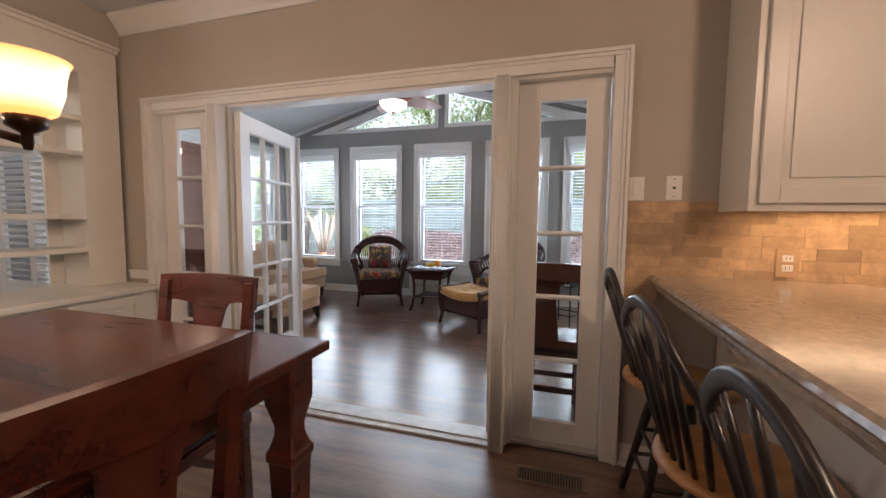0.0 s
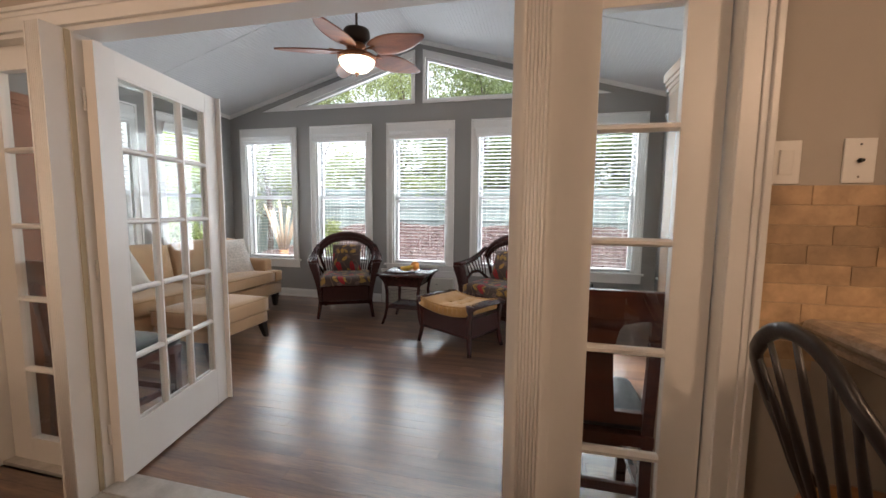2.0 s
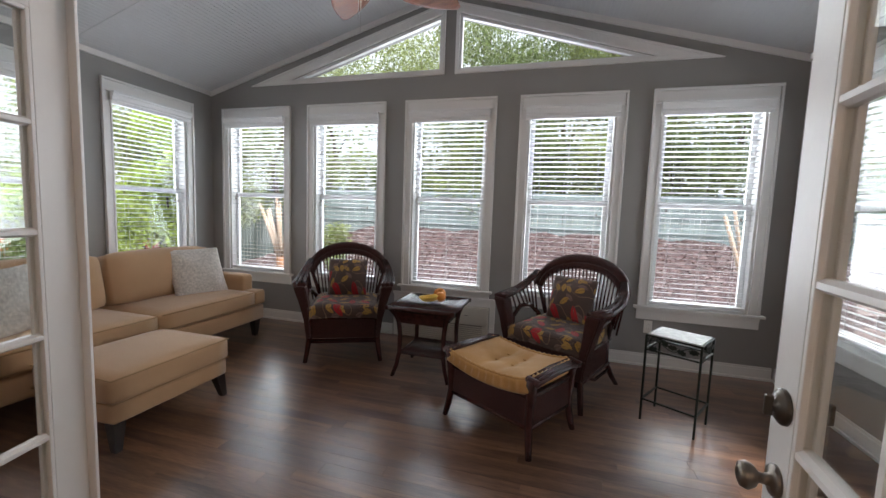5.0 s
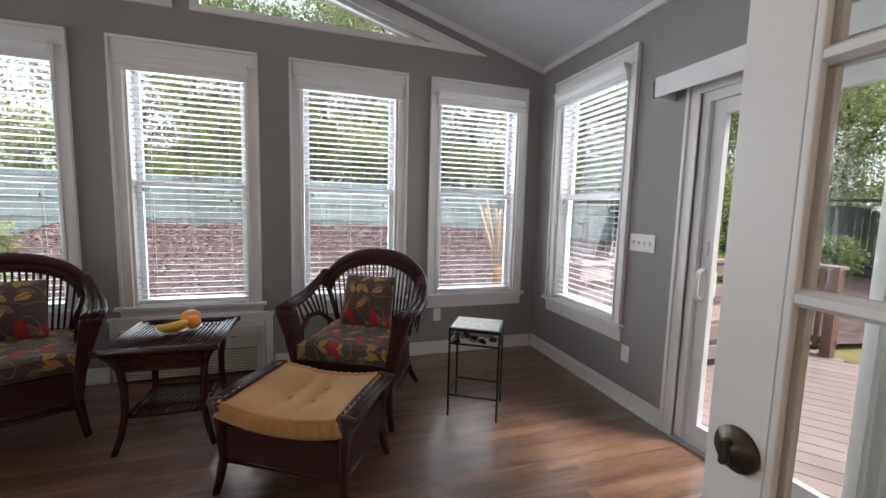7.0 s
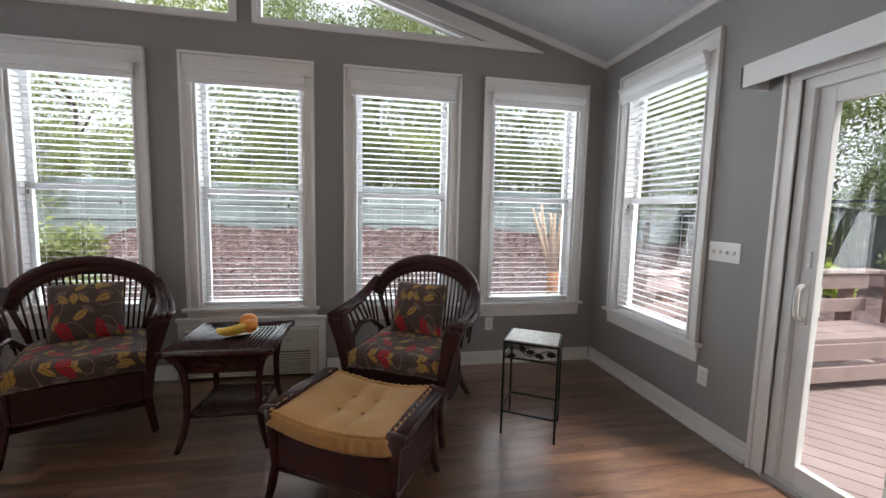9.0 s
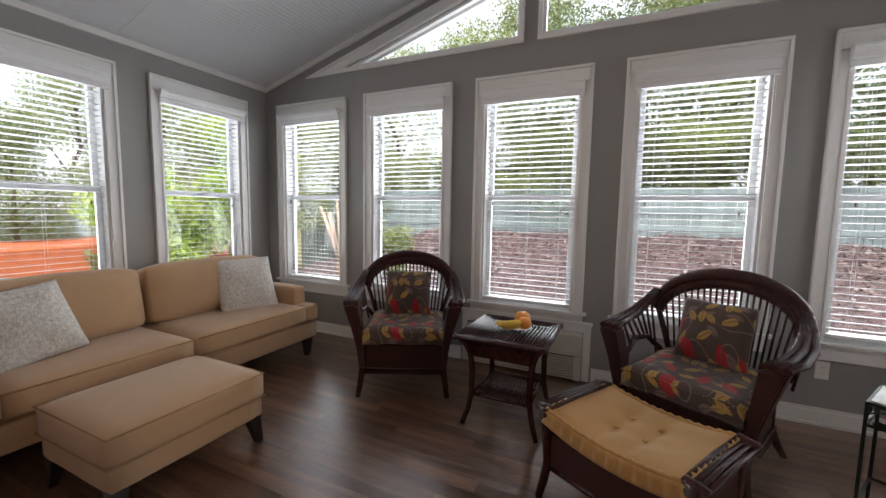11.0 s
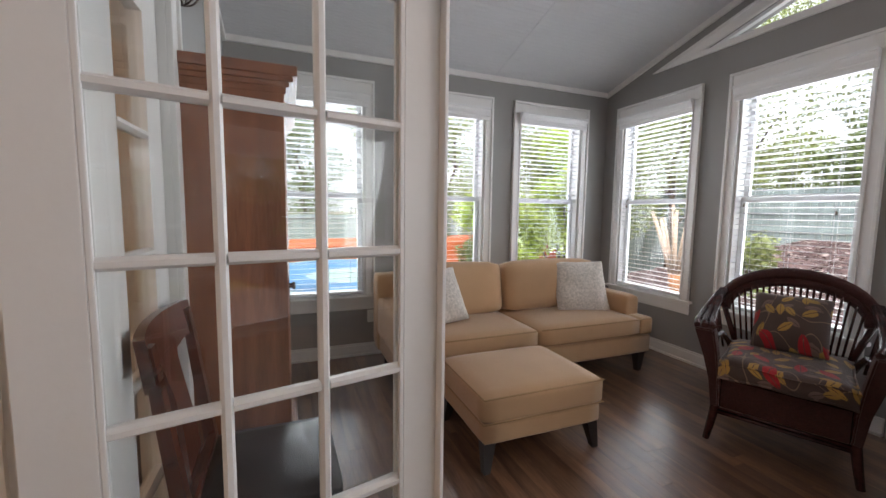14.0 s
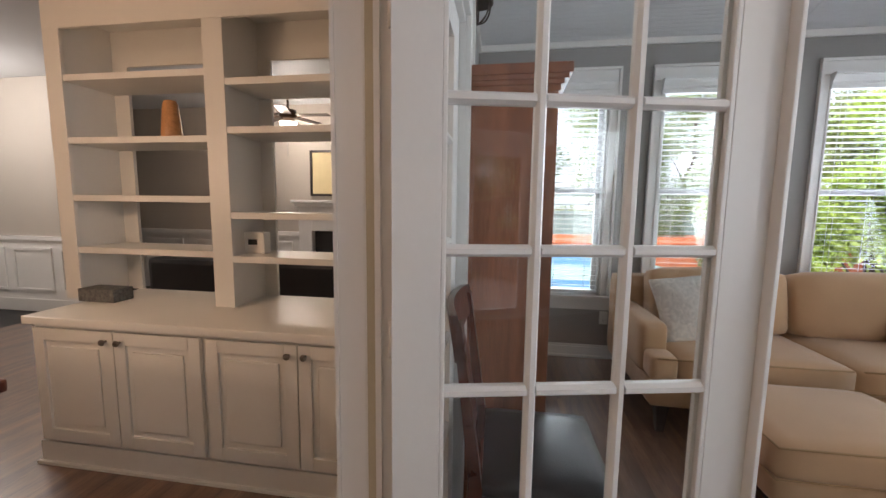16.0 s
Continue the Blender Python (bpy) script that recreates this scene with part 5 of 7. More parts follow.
def build_rattan_chair(m, label):
    """Armchair: front legs on the local x axis, facing -y."""
    c = thing("rattan_armchair", m, label, "chair", "rattan armchairs")
    seat = bmesh.new()
    prism(seat, [(-0.29, 0.0), (0.29, 0.0), (0.25, 0.52), (-0.25, 0.52)], 0.2, 0.375, "z")
    part("apron", seat, M["weave"], c, "woven dark rattan seat box")
    rails = bmesh.new()
    for z in (0.19, 0.38):
        tube(rails, [(-0.29, -0.012, z), (0.29, -0.012, z), (0.26, 0.53, z), (-0.26, 0.53, z)], 0.013, 6, closed=True)
    part("seat_rail", rails, M["rattan"], c)
    for s in (-1, 1):
        part("leg", tube(bmesh.new(), [(s * 0.285, 0.0, 0.4), (s * 0.285, -0.005, 0.2), (s * 0.30, -0.015, 0.09), (s * 0.315, -0.03, 0.0)], [0.024, 0.023, 0.02, 0.017], 8), M["rattan"], c)
        part("leg", tube(bmesh.new(), [(s * 0.24, 0.5, 0.42), (s * 0.24, 0.52, 0.2), (s * 0.265, 0.58, 0.08), (s * 0.285, 0.64, 0.0)], [0.022, 0.021, 0.019, 0.016], 8), M["rattan"], c)
        # wrapped front post that widens to the arm
        post = bmesh.new()
        prof = [(0.0, 0.2, 0.285, 0.04), (0.0, 0.36, 0.30, 0.05), (-0.005, 0.5, 0.325, 0.07), (-0.02, 0.62, 0.352, 0.09), (-0.025, 0.655, 0.36, 0.095)]
        rings = []
        for y, z, x, w in prof:
            rings.append([post.verts.new((s * x + dx * w * 0.5, y + dy, z)) for dx, dy in ((-1, -0.03), (1, -0.03), (1.0, 0.07), (-1, 0.07))])
        for a, b in zip(rings, rings[1:]):
            for k in range(4):
                post.faces.new((a[k], a[(k + 1) % 4], b[(k + 1) % 4], b[k]))
        post.faces.new(rings[0][::-1])
        post.faces.new(rings[-1])
        bmesh.ops.bevel(post, geom=[e for e in post.edges], offset=0.008, segments=2, affect="EDGES")
        part("arm_post", post, M["weave"], c, "rattan-wrapped arm post")
        # arm rails sweep back and up to the shoulder
        for off, r in ((0.0, 0.02), (0.038, 0.017), (-0.036, 0.017)):
            pts = [(s * (0.36 + off), -0.03, 0.665), (s * (0.385 + off), 0.12, 0.668), (s * (0.39 + off * 0.8), 0.28, 0.69), (s * (0.375 + off * 0.5), 0.40, 0.75), (s * (0.345 + off * 0.3), 0.47, 0.82)]
            part("arm_rail", tube(bmesh.new(), pts, r, 6), M["rattan"], c)
        hoop = [(s * 0.30, 0.06, 0.40), (s * 0.325, 0.10, 0.50), (s * 0.33, 0.20, 0.565), (s * 0.32, 0.32, 0.56), (s * 0.29, 0.42, 0.48), (s * 0.265, 0.47, 0.39)]
        part("arm_hoop", tube(bmesh.new(), hoop, 0.017, 6), M["rattan"], c)
        for k in range(9):
            y = 0.045 + 0.052 * k
            top = (s * (0.372 + 0.012 * math.sin(k / 8 * 3.1)), y, 0.665 + max(0, (y - 0.2)) ** 1.5 * 0.55)
            lowz = 0.41 + 0.16 * math.sin(min(1, max(0, (y - 0.03) / 0.45)) * math.pi)
            part("arm_spindle", tube(bmesh.new(), [(s * 0.325, y, lowz), top], 0.0075, 5), M["rattan"], c)
    # back: broad wrapped arch and upright spindles
    def back(u, h):
        return (0.36 * math.cos(u) * (1 + 0.04 * math.sin(u)), 0.49 + 0.10 * math.sin(u) + h * 0.0, 0.70 + 0.245 * math.sin(u))
    arch = [back(math.pi * k / 22, 0) for k in range(23)]
    band = bmesh.new()
    tube(band, arch, [0.026 + 0.016 * math.sin(math.pi * k / 22) for k in range(23)], 8)
    inner = [(x * 0.90, y - 0.012, 0.69 + (z - 0.70) * 0.84) for x, y, z in arch]
    tube(band, inner, [0.02 + 0.012 * math.sin(math.pi * k / 22) for k in range(23)], 8)
    part("back_arch", band, M["weave"], c, "rattan-wrapped back arch")
    rail = [(-0.26, 0.47, 0.42), (0, 0.535, 0.42), (0.26, 0.47, 0.42)]
    part("back_rail", tube(bmesh.new(), arc(*rail, 8), 0.015, 6), M["rattan"], c)
    for k in range(21):
        t = -1 + 2 * k / 20
        zt = 0.69 + 0.205 * math.sqrt(max(0.02, 1 - (t * 0.93) ** 2))
        part("back_spindle", tube(bmesh.new(), [(0.25 * t, 0.535 - 0.06 * t * t, 0.42), (0.30 * t, 0.565 - 0.075 * t * t, zt)], 0.0065, 5), M["rattan"], c)
    for s in (-1, 1):
        part("shoulder", tube(bmesh.new(), [(s * 0.25, 0.5, 0.40), (s * 0.29, 0.49, 0.55), (s * 0.345, 0.488, 0.72)], 0.018, 6), M["rattan"], c)
    part("front_stretcher", tube(bmesh.new(), [(-0.29, -0.005, 0.17), (0.29, -0.005, 0.17)], 0.012, 6), M["rattan"], c)
    for s in (-1, 1):
        part("side_brace", tube(bmesh.new(), [(s * 0.285, 0.03, 0.24), (s * 0.262, 0.28, 0.13), (s * 0.255, 0.55, 0.14)], 0.012, 6), M["rattan"], c)
    return c


def build_chair_cushions(m):
    sc = bmesh.new()
    cushion(sc, 0.56, 0.56, 0.125, 0.22, 14, 7)
    for v in sc.verts:
        v.co.z += 0.012 * noise.noise(v.co * 6)
    o = part("seat_cushion", moved(sc, Matrix()), M["floral"])
    o.matrix_basis = m @ pose(0, 0.245, 0.435, 2)
    ring = [(-1 + k / 6, -1) for k in range(12)] + [(1, -1 + k / 6) for k in range(12)] + [(1 - k / 6, 1) for k in range(12)] + [(-1, 1 - k / 6) for k in range(12)]
    for h in (0.041, -0.041):
        cord = [(0.28 * u * (0.97 + 0.03 * abs(u * v)), 0.28 * v * (0.97 + 0.03 * abs(u * v)), h) for u, v in ring]
        part("piping", tube(bmesh.new(), [(x, y, z + 0.012 * noise.noise(Vector((x, y, z)) * 6)) for x, y, z in cord], 0.0055, 6, closed=True), M["floral"], o)
    tagged(o, "brown seat cushion printed with red and ochre leaves", "cushion", "leaf print cushions")
    pl = bmesh.new()
    cushion(pl, 0.35, 0.34, 0.15, 0.8, 14, 2.5)
    for v in pl.verts:
        v.co.z += 0.01 * noise.noise(v.co * 7)
    p = part("throw_pillow", pl, M["floral"])
    p.matrix_basis = m @ pose(0.0, 0.40, 0.665, 70, 0, 0)
    tagged(p, "brown throw pillow with printed leaves, propped upright", "pillow", "leaf print cushions")


ML, MR = (pose(x, y, 0, 0, 0, a) @ Matrix.Scale(1.025, 4) for x, y, a in ((-2.355, 5.295, 25.4), (-0.655, 5.185, -28.6)))
chair_l = build_rattan_chair(ML, "dark brown rattan armchair with an arched spindle back")
copy_thing(chair_l, MR)
build_chair_cushions(ML)
build_chair_cushions(MR)

# rattan side table with slatted top and shelf
st = thing("side_table", pose(-1.587, 5.366, 0, 0, 0, -1), "dark rattan side table with slatted top, flared skirt and lower shelf", "table")
for z, hx, hy, r, n, nm in ((0.575, 0.268, 0.272, 0.018, 19, "top"), (0.195, 0.178, 0.192, 0.012, 17, "shelf")):
    for s in (-1, 1):
        part(nm + "_edge", tube(bmesh.new(), [(-hx - r, s * hy, z), (hx + r, s * hy, z)], r, 8), M["rattan"], st)
        part(nm + "_edge", tube(bmesh.new(), [(s * hx, -hy - r, z), (s * hx, hy + r, z)], r * 0.94, 8), M["rattan"], st)
    inset = 0.052 if nm == "top" else 0.02
    if nm == "top":
        for s in (-1, 1):
            for d in (0.026, 0.046):
                part("border_cane", tube(bmesh.new(), [(s * (hx - d), -hy + 0.012, z + 0.003), (s * (hx - d), hy - 0.012, z + 0.003)], 0.0095, 6), M["rattan"], st)
            part("border_cane", tube(bmesh.new(), [(-hx + 0.05, s * (hy - 0.028), z + 0.004), (hx - 0.05, s * (hy - 0.028), z + 0.004)], 0.0105, 6), M["rattan"], st)
    me = mesh_of("slat", tube(bmesh.new(), [(0, -hy + 0.01, 0), (0, hy - 0.01, 0)], 0.0072, 6), M["rattan"])
    for i in range(n):
        piece("slat", me, st, pose((hx - inset) * (-1 + 2 * (i + 0.5) / n), 0, z))
    for yy in (-hy * 0.35, hy * 0.35):
        part("cross_bar", tube(bmesh.new(), [(-hx, yy, z - 0.013), (hx, yy, z - 0.013)], 0.008, 6), M["rattan"], st)
# flared skirt: four curved boards from the top down to the legs
LEVELS = [(0.56, 0.246, 0.25), (0.535, 0.222, 0.228), (0.505, 0.203, 0.21), (0.47, 0.19, 0.198), (0.44, 0.184, 0.193)]
for sx, sy in ((0, -1), (0, 1), (-1, 0), (1, 0)):
    skirt = bmesh.new()
    rows = []
    for z, hx, hy in LEVELS:
        ends = [(-hx, sy * hy), (hx, sy * hy)] if sy else [(sx * hx, -hy), (sx * hx, hy)]
        back = [(x - sx * 0.012, y - sy * 0.012) for x, y in ends[::-1]]
        rows.append([skirt.verts.new((x, y, z)) for x, y in ends + back])
    for p, q in zip(rows, rows[1:]):
        for k in range(4):
            skirt.faces.new((p[k], p[(k + 1) % 4], q[(k + 1) % 4], q[k]))
    skirt.faces.new(rows[0][::-1])
    skirt.faces.new(rows[-1])
    bmesh.ops.recalc_face_normals(skirt, faces=skirt.faces)
    part("skirt", skirt, M["rattan"], st)
for sx in (-1, 1):
    for sy in (-1, 1):
        part("leg", tube(bmesh.new(), [(sx * 0.25, sy * 0.253, 0.562), (sx * 0.218, sy * 0.225, 0.52), (sx * 0.196, sy * 0.204, 0.46), (sx * 0.184, sy * 0.196, 0.36), (sx * 0.186, sy * 0.198, 0.2), (sx * 0.206, sy * 0.206, 0.09), (sx * 0.236, sy * 0.222, 0.0)], [0.016, 0.018, 0.019, 0.019, 0.018, 0.017, 0.015], 8), M["rattan"], st)
fruit_plate = tagged(part("fruit_plate", lathe(bmesh.new(), [(0.045, 0), (0.05, 0.004), (0.085, 0.014), (0.087, 0.017), (0.05, 0.009), (0.002, 0.008)], n=24), M["plate"]), "small white plate on the side table", "plate")
FX0, FY0, FZ0 = -1.55, 5.40, 0.589
fruit_plate.location = (FX0, FY0, FZ0)
for i, (dx, dy, r) in enumerate(((0.02, 0.045, 0.052), (0.05, -0.03, 0.043))):
    b2 = lathe(bmesh.new(), [(r * math.sin(a) + 0.0005, -r * math.cos(a) * 0.93 + (0.005 * math.exp(-((a - 3.1) * 4) ** 2) * -1)) for a in (k / 12 * math.pi for k in range(13))], n=18)
    o = tagged(part("orange", b2, M["orange"]), "ripe orange resting on the fruit plate", "fruit", "fruit on the plate")
    o.location = (FX0 + dx, FY0 + dy, FZ0 + 0.012 + r * 0.93)
for i, (dx, rz) in enumerate(((-0.03, 8), (-0.05, 24), (-0.04, 40))):
    pts = [(0.085 * math.cos(a) - 0.02, 0.085 * math.sin(a), 0.006 * math.sin(3 * a)) for a in (radians(-62 + 124 * k / 9) for k in range(10))]
    b2 = tube(bmesh.new(), pts, [0.006, 0.012, 0.019, 0.022, 0.023, 0.023, 0.022, 0.018, 0.009, 0.005], 7)
    o = tagged(part("banana", b2, M["banana"]), "yellow banana lying on the fruit plate", "fruit", "fruit on the plate")
    o.matrix_basis = pose(FX0 + dx, FY0 - 0.02 - 0.012 * i, FZ0 + 0.032 + 0.012 * i, 0, 0, 250 + rz)

# wicker footstool with its mustard cushion
FSM = pose(-0.847, 4.753, 0, 0, 0, -30) @ Matrix.Diagonal((1.07, 1.15, 0.99, 1))
fs = thing("wicker_footstool", FSM, "dark woven rattan footstool with slatted end rails", "footstool")
for y0, y1 in ((-0.195, -0.18), (0.18, 0.195)):
    part("side_panel", boxes((-0.29, 0.29, y0, y1, 0.17, 0.34), bevel=0.004), M["weave"], fs)
for x0, x1 in ((-0.29, -0.275), (0.275, 0.29)):
    part("end_panel", boxes((x0, x1, -0.18, 0.18, 0.17, 0.36), bevel=0.004), M["weave"], fs)
part("seat_deck", boxes((-0.275, 0.275, -0.18, 0.18, 0.27, 0.3)), M["weave"], fs)
for z in (0.165, 0.345):
    part("rail", tube(bmesh.new(), [(-0.29, -0.195, z), (0.29, -0.195, z), (0.29, 0.195, z), (-0.29, 0.195, z)], 0.012, 6, closed=True), M["rattan"], fs)
for s in (-1, 1):
    for k in range(4):
        x = s * (0.268 + 0.021 * k)
        part("end_slat", tube(bmesh.new(), [(x, -0.215, 0.452 - 0.004 * k), (x, 0, 0.462 - 0.004 * k), (x, 0.215, 0.452 - 0.004 * k)], 0.0115, 6), M["rattan"], fs)
    for t in (-1, 1):
        part("leg", tube(bmesh.new(), [(s * 0.295, t * 0.2, 0.455), (s * 0.285, t * 0.192, 0.34), (s * 0.28, t * 0.19, 0.18), (s * 0.292, t * 0.2, 0.08), (s * 0.305, t * 0.212, 0.0)], [0.03, 0.026, 0.02, 0.019, 0.016], 8), M["rattan"], fs)
        part("wrap", tube(bmesh.new(), [(s * 0.262, t * 0.2, 0.452), (s * 0.338, t * 0.2, 0.440)], 0.02, 6), M["weave"], fs)
cb = bmesh.new()
nx, ny = 44, 34
for side in (1, -1):
    g = []
    for j in range(ny + 1):
        row = []
        for i in range(nx + 1):
            u, v = -1 + 2 * i / nx, -1 + 2 * j / ny
            sag = 0.035 * (u * u)
            e = max(abs(u), abs(v))
            h = 0.06 * (1 - 0.25 * e**6)
            for bx, by in ((-0.22, -0.25), (0.22, -0.25), (-0.22, 0.3), (0.22, 0.3)):
                h -= 0.017 * math.exp(-(((u - bx) * 4.5) ** 2 + ((v - by) * 3.5) ** 2))
            for bx in (-0.22, 0.22):
                h -= 0.010 * math.exp(-((u - bx) * 11) ** 2) * max(0.0, 1 - v**6)
            h += 0.004 * noise.noise((u * 3, v * 3, 1))
            row.append(cb.verts.new((0.268 * u, 0.208 * v, 0.372 + sag + (h if side > 0 else -0.045))))
        g.append(row)
    for j in range(ny):
        for i in range(nx):
            q = (g[j][i], g[j][i + 1], g[j + 1][i + 1], g[j + 1][i])
            cb.faces.new(q if side > 0 else q[::-1]).smooth = True
    if side > 0:
        gt = g
ring = [(0, i) for i in range(nx)] + [(j, nx) for j in range(ny)] + [(ny, nx - i) for i in range(nx)] + [(ny - j, 0) for j in range(ny)]
mids = []
for k, (j, i) in enumerate(ring):
    a, b = gt[j][i].co, g[j][i].co
    d = Vector((a.x, a.y, 0)).normalized() * (0.022 + 0.010 * math.cos(k * 1.57))
    mids.append([cb.verts.new(a.lerp(b, f) + d * w) for f, w in ((0.1, 0.9), (0.3, 0.55), (0.7, 1.0))])
for k, (j, i) in enumerate(ring):
    j2, i2 = ring[(k + 1) % len(ring)]
    l1 = [gt[j][i]] + mids[k] + [g[j][i]]
    l2 = [gt[j2][i2]] + mids[(k + 1) % len(ring)] + [g[j2][i2]]
    for a, b, c2, d2 in zip(l1, l2, l2[1:], l1[1:]):
        cb.faces.new((a, b, c2, d2)).smooth = True
fc = thing("footstool_cushion", FSM, "mustard yellow tufted cushion with a rolled edge", "cushion")
rim = [gt[j][i].co + Vector((gt[j][i].co.x, gt[j][i].co.y, 0)).normalized() * 0.006 + Vector((0, 0, 0.003 + 0.0025 * math.cos(k * 2.1))) for k, (j, i) in enumerate(ring)]
part("pad", cb, M["yellow"], fc)
part("rolled_edge", tube(bmesh.new(), rim, [0.0085 + 0.0018 * math.cos(k * 2.1) for k in range(len(rim))], 7, closed=True), M["yellow"], fc)
for bx in (-0.22, 0.22):
    for by in (-0.25, 0.3):
        part("button", lathe(bmesh.new(), [(0.009, 0), (0.011, 0.004), (0.006, 0.008)], (0.268 * bx, 0.208 * by, 0.372 + 0.035 * bx * bx + 0.042), 10), M["yellow"], fc)

# iron plant stand with tiled top
ps = thing("plant_stand", pose(0.21, 5.125, 0, 0, 0, -31) @ Matrix.Diagonal((1.05, 1.05, 1.035, 1)), "slim dark iron plant stand with a pale tile top", "plant stand")
hw, hd, top = 0.15, 0.13, 0.568
part("tile_top", boxes((-hw + 0.006, hw - 0.006, -hd + 0.006, hd - 0.006, top - 0.012, top + 0.004), bevel=0.002), M["marble"], ps, "pale patterned tile")
for sx in (-1, 1):
    for sy in (-1, 1):
        part("leg", boxes((sx * hw - 0.006, sx * hw + 0.006, sy * hd - 0.006, sy * hd + 0.006, 0, top), bevel=0.001), M["iron"], ps)
for z in (0.14, 0.47, top - 0.007):
    for s in (-1, 1):
        part("bar", boxes((-hw, hw, s * hd - 0.005, s * hd + 0.005, z - 0.005, z + 0.005)), M["iron"], ps)
        part("bar", boxes((s * hw - 0.005, s * hw + 0.005, -hd, hd, z - 0.005, z + 0.005)), M["iron"], ps)
leafpts = [(0, 0), (0.012, 0.009), (0.02, 0.004), (0.022, 0.016), (0.03, 0.024), (0.018, 0.026), (0.012, 0.036), (0, 0.03), (-0.012, 0.036), (-0.018, 0.026), (-0.03, 0.024), (-0.022, 0.016), (-0.02, 0.004), (-0.012, 0.009)]
IVY = mesh_of("ivy_leaf", prism(bmesh.new(), leafpts, -0.0015, 0.0015), M["iron"])
for rot in (0, 90, 180, 270):
    w, d = (hw, hd) if rot % 180 == 0 else (hd, hw)
    b2 = tube(bmesh.new(), [(-w + 2 * w * k / 12, -d, 0.515 + 0.022 * math.sin(k / 12 * 9.4)) for k in range(13)], 0.003, 5)
    part("vine", moved(b2, pose(0, 0, 0, 0, 0, rot)), M["iron"], ps)
    for k in range(5):
        u = -w * 0.75 + 1.5 * w * k / 4
        piece("ivy_leaf", IVY, ps, pose(0, 0, 0, 0, 0, rot) @ pose(u, -d - 0.004, 0.50 + 0.02 * (k % 2), 0, 40 * (k % 2) + 160 * (k % 3 == 0), 0))


# ---- sofa and its ottoman ----
def soft_box(bm, x0, x1, y0, y1, z0, z1, r=0.035, crown=0.0):
    n0 = len(bm.verts)
    b2 = bmesh.new()
    box(b2, x0, x1, y0, y1, z0, z1)
    bmesh.ops.subdivide_edges(b2, edges=b2.edges, cuts=7, use_grid_fill=True)
    cx, cy, cz, hx, hy, hz = (x0 + x1) / 2, (y0 + y1) / 2, (z0 + z1) / 2, (x1 - x0) / 2, (y1 - y0) / 2, (z1 - z0) / 2
    for v in b2.verts:
        d = Vector((v.co.x - cx, v.co.y - cy, v.co.z - cz))
        core = Vector((max(-hx + r, min(hx - r, d.x)), max(-hy + r, min(hy - r, d.y)), max(-hz + r, min(hz - r, d.z))))
        e = d - core
        if e.length > 1e-6:
            d = core + e.normalized() * min(r, e.length * 1.0)
        u, w = d.x / hx, d.y / hy
        if crown and d.z > 0:
            d.z += crown * (1 - u * u) * (1 - w * w) * d.z / hz
        d += 0.003 * Vector((noise.noise(v.co * 5), noise.noise(v.co * 5 + Vector((9, 0, 0))), noise.noise(v.co * 4 + Vector((0, 7, 0)))))
        v.co = Vector((cx, cy, cz)) + d
    me = bpy.data.meshes.new("tmp")
    b2.to_mesh(me)
    b2.free()
    bm.from_mesh(me)
    bpy.data.meshes.remove(me)
    for f in bm.faces:
        f.smooth = True
    return bm


sofa = thing("sofa", pose(-0.13, 0.09, 0) @ Matrix.Diagonal((1, 1, 1.03, 1)), "tan upholstered two-cushion sofa with tapered dark legs", "sofa")
SX0, SX1, SY0, SY1 = -4.32, -3.36, 3.38, 5.60
part("base", soft_box(bmesh.new(), SX0 + 0.1, SX1 - 0.02, SY0 + 0.02, SY1 - 0.02, 0.16, 0.315, 0.02), M["sofa"], sofa)
part("backrest", soft_box(bmesh.new(), SX0, SX0 + 0.2, SY0, SY1, 0.16, 0.80, 0.04), M["sofa"], sofa)
for y0, y1 in ((SY1 - 0.16, SY1), (SY0, SY0 + 0.16)):
    part("arm", soft_box(bmesh.new(), SX0 + 0.15, SX1 - 0.17, y0, y1, 0.30, 0.61, 0.035), M["sofa"], sofa)
ym = 4.435
for y0, y1 in ((SY0 + 0.16, ym - 0.004), (ym + 0.004, SY1 - 0.16)):
    sc = part("seat_cushion", soft_box(bmesh.new(), SX0 + 0.2, SX1, y0, y1, 0.318, 0.465, 0.03, 0.015), M["sofa"], sofa)
    out = (SY1 - 0.02) if y1 > ym + 0.1 else (SY0 + 0.02)
    a, b = sorted((out, y1 if y1 > ym + 0.1 else y0))
    part("cushion_ear", soft_box(bmesh.new(), SX1 - 0.165, SX1, a - 0.01, b + 0.0, 0.318, 0.463, 0.03), M["sofa"], sofa)
    f0, f1 = (y0, out) if y1 > ym + 0.1 else (out, y1)
    for z in (0.335, 0.452):
        part("piping", tube(bmesh.new(), [(SX1 - 0.006, f0 + 0.02, z), (SX1 - 0.001, (f0 + f1) / 2, z), (SX1 - 0.006, f1 - 0.02, z)], 0.005, 6), M["piping"], sofa)
    bc = soft_box(bmesh.new(), -0.10, 0.10, y0 + 0.01, y1 - 0.01, -0.21, 0.21, 0.06, 0.02)
    for v in bc.verts:
        v.co.x += 0.035 * (1 - ((v.co.y - (y0 + y1) / 2) / ((y1 - y0) / 2)) ** 2) * (1 - (v.co.z / 0.21) ** 2) * (1 if v.co.x > 0 else -0.2)
    part("back_cushion", moved(bc, pose(SX0 + 0.335, 0, 0.665, 0, -11)), M["sofa"], sofa)
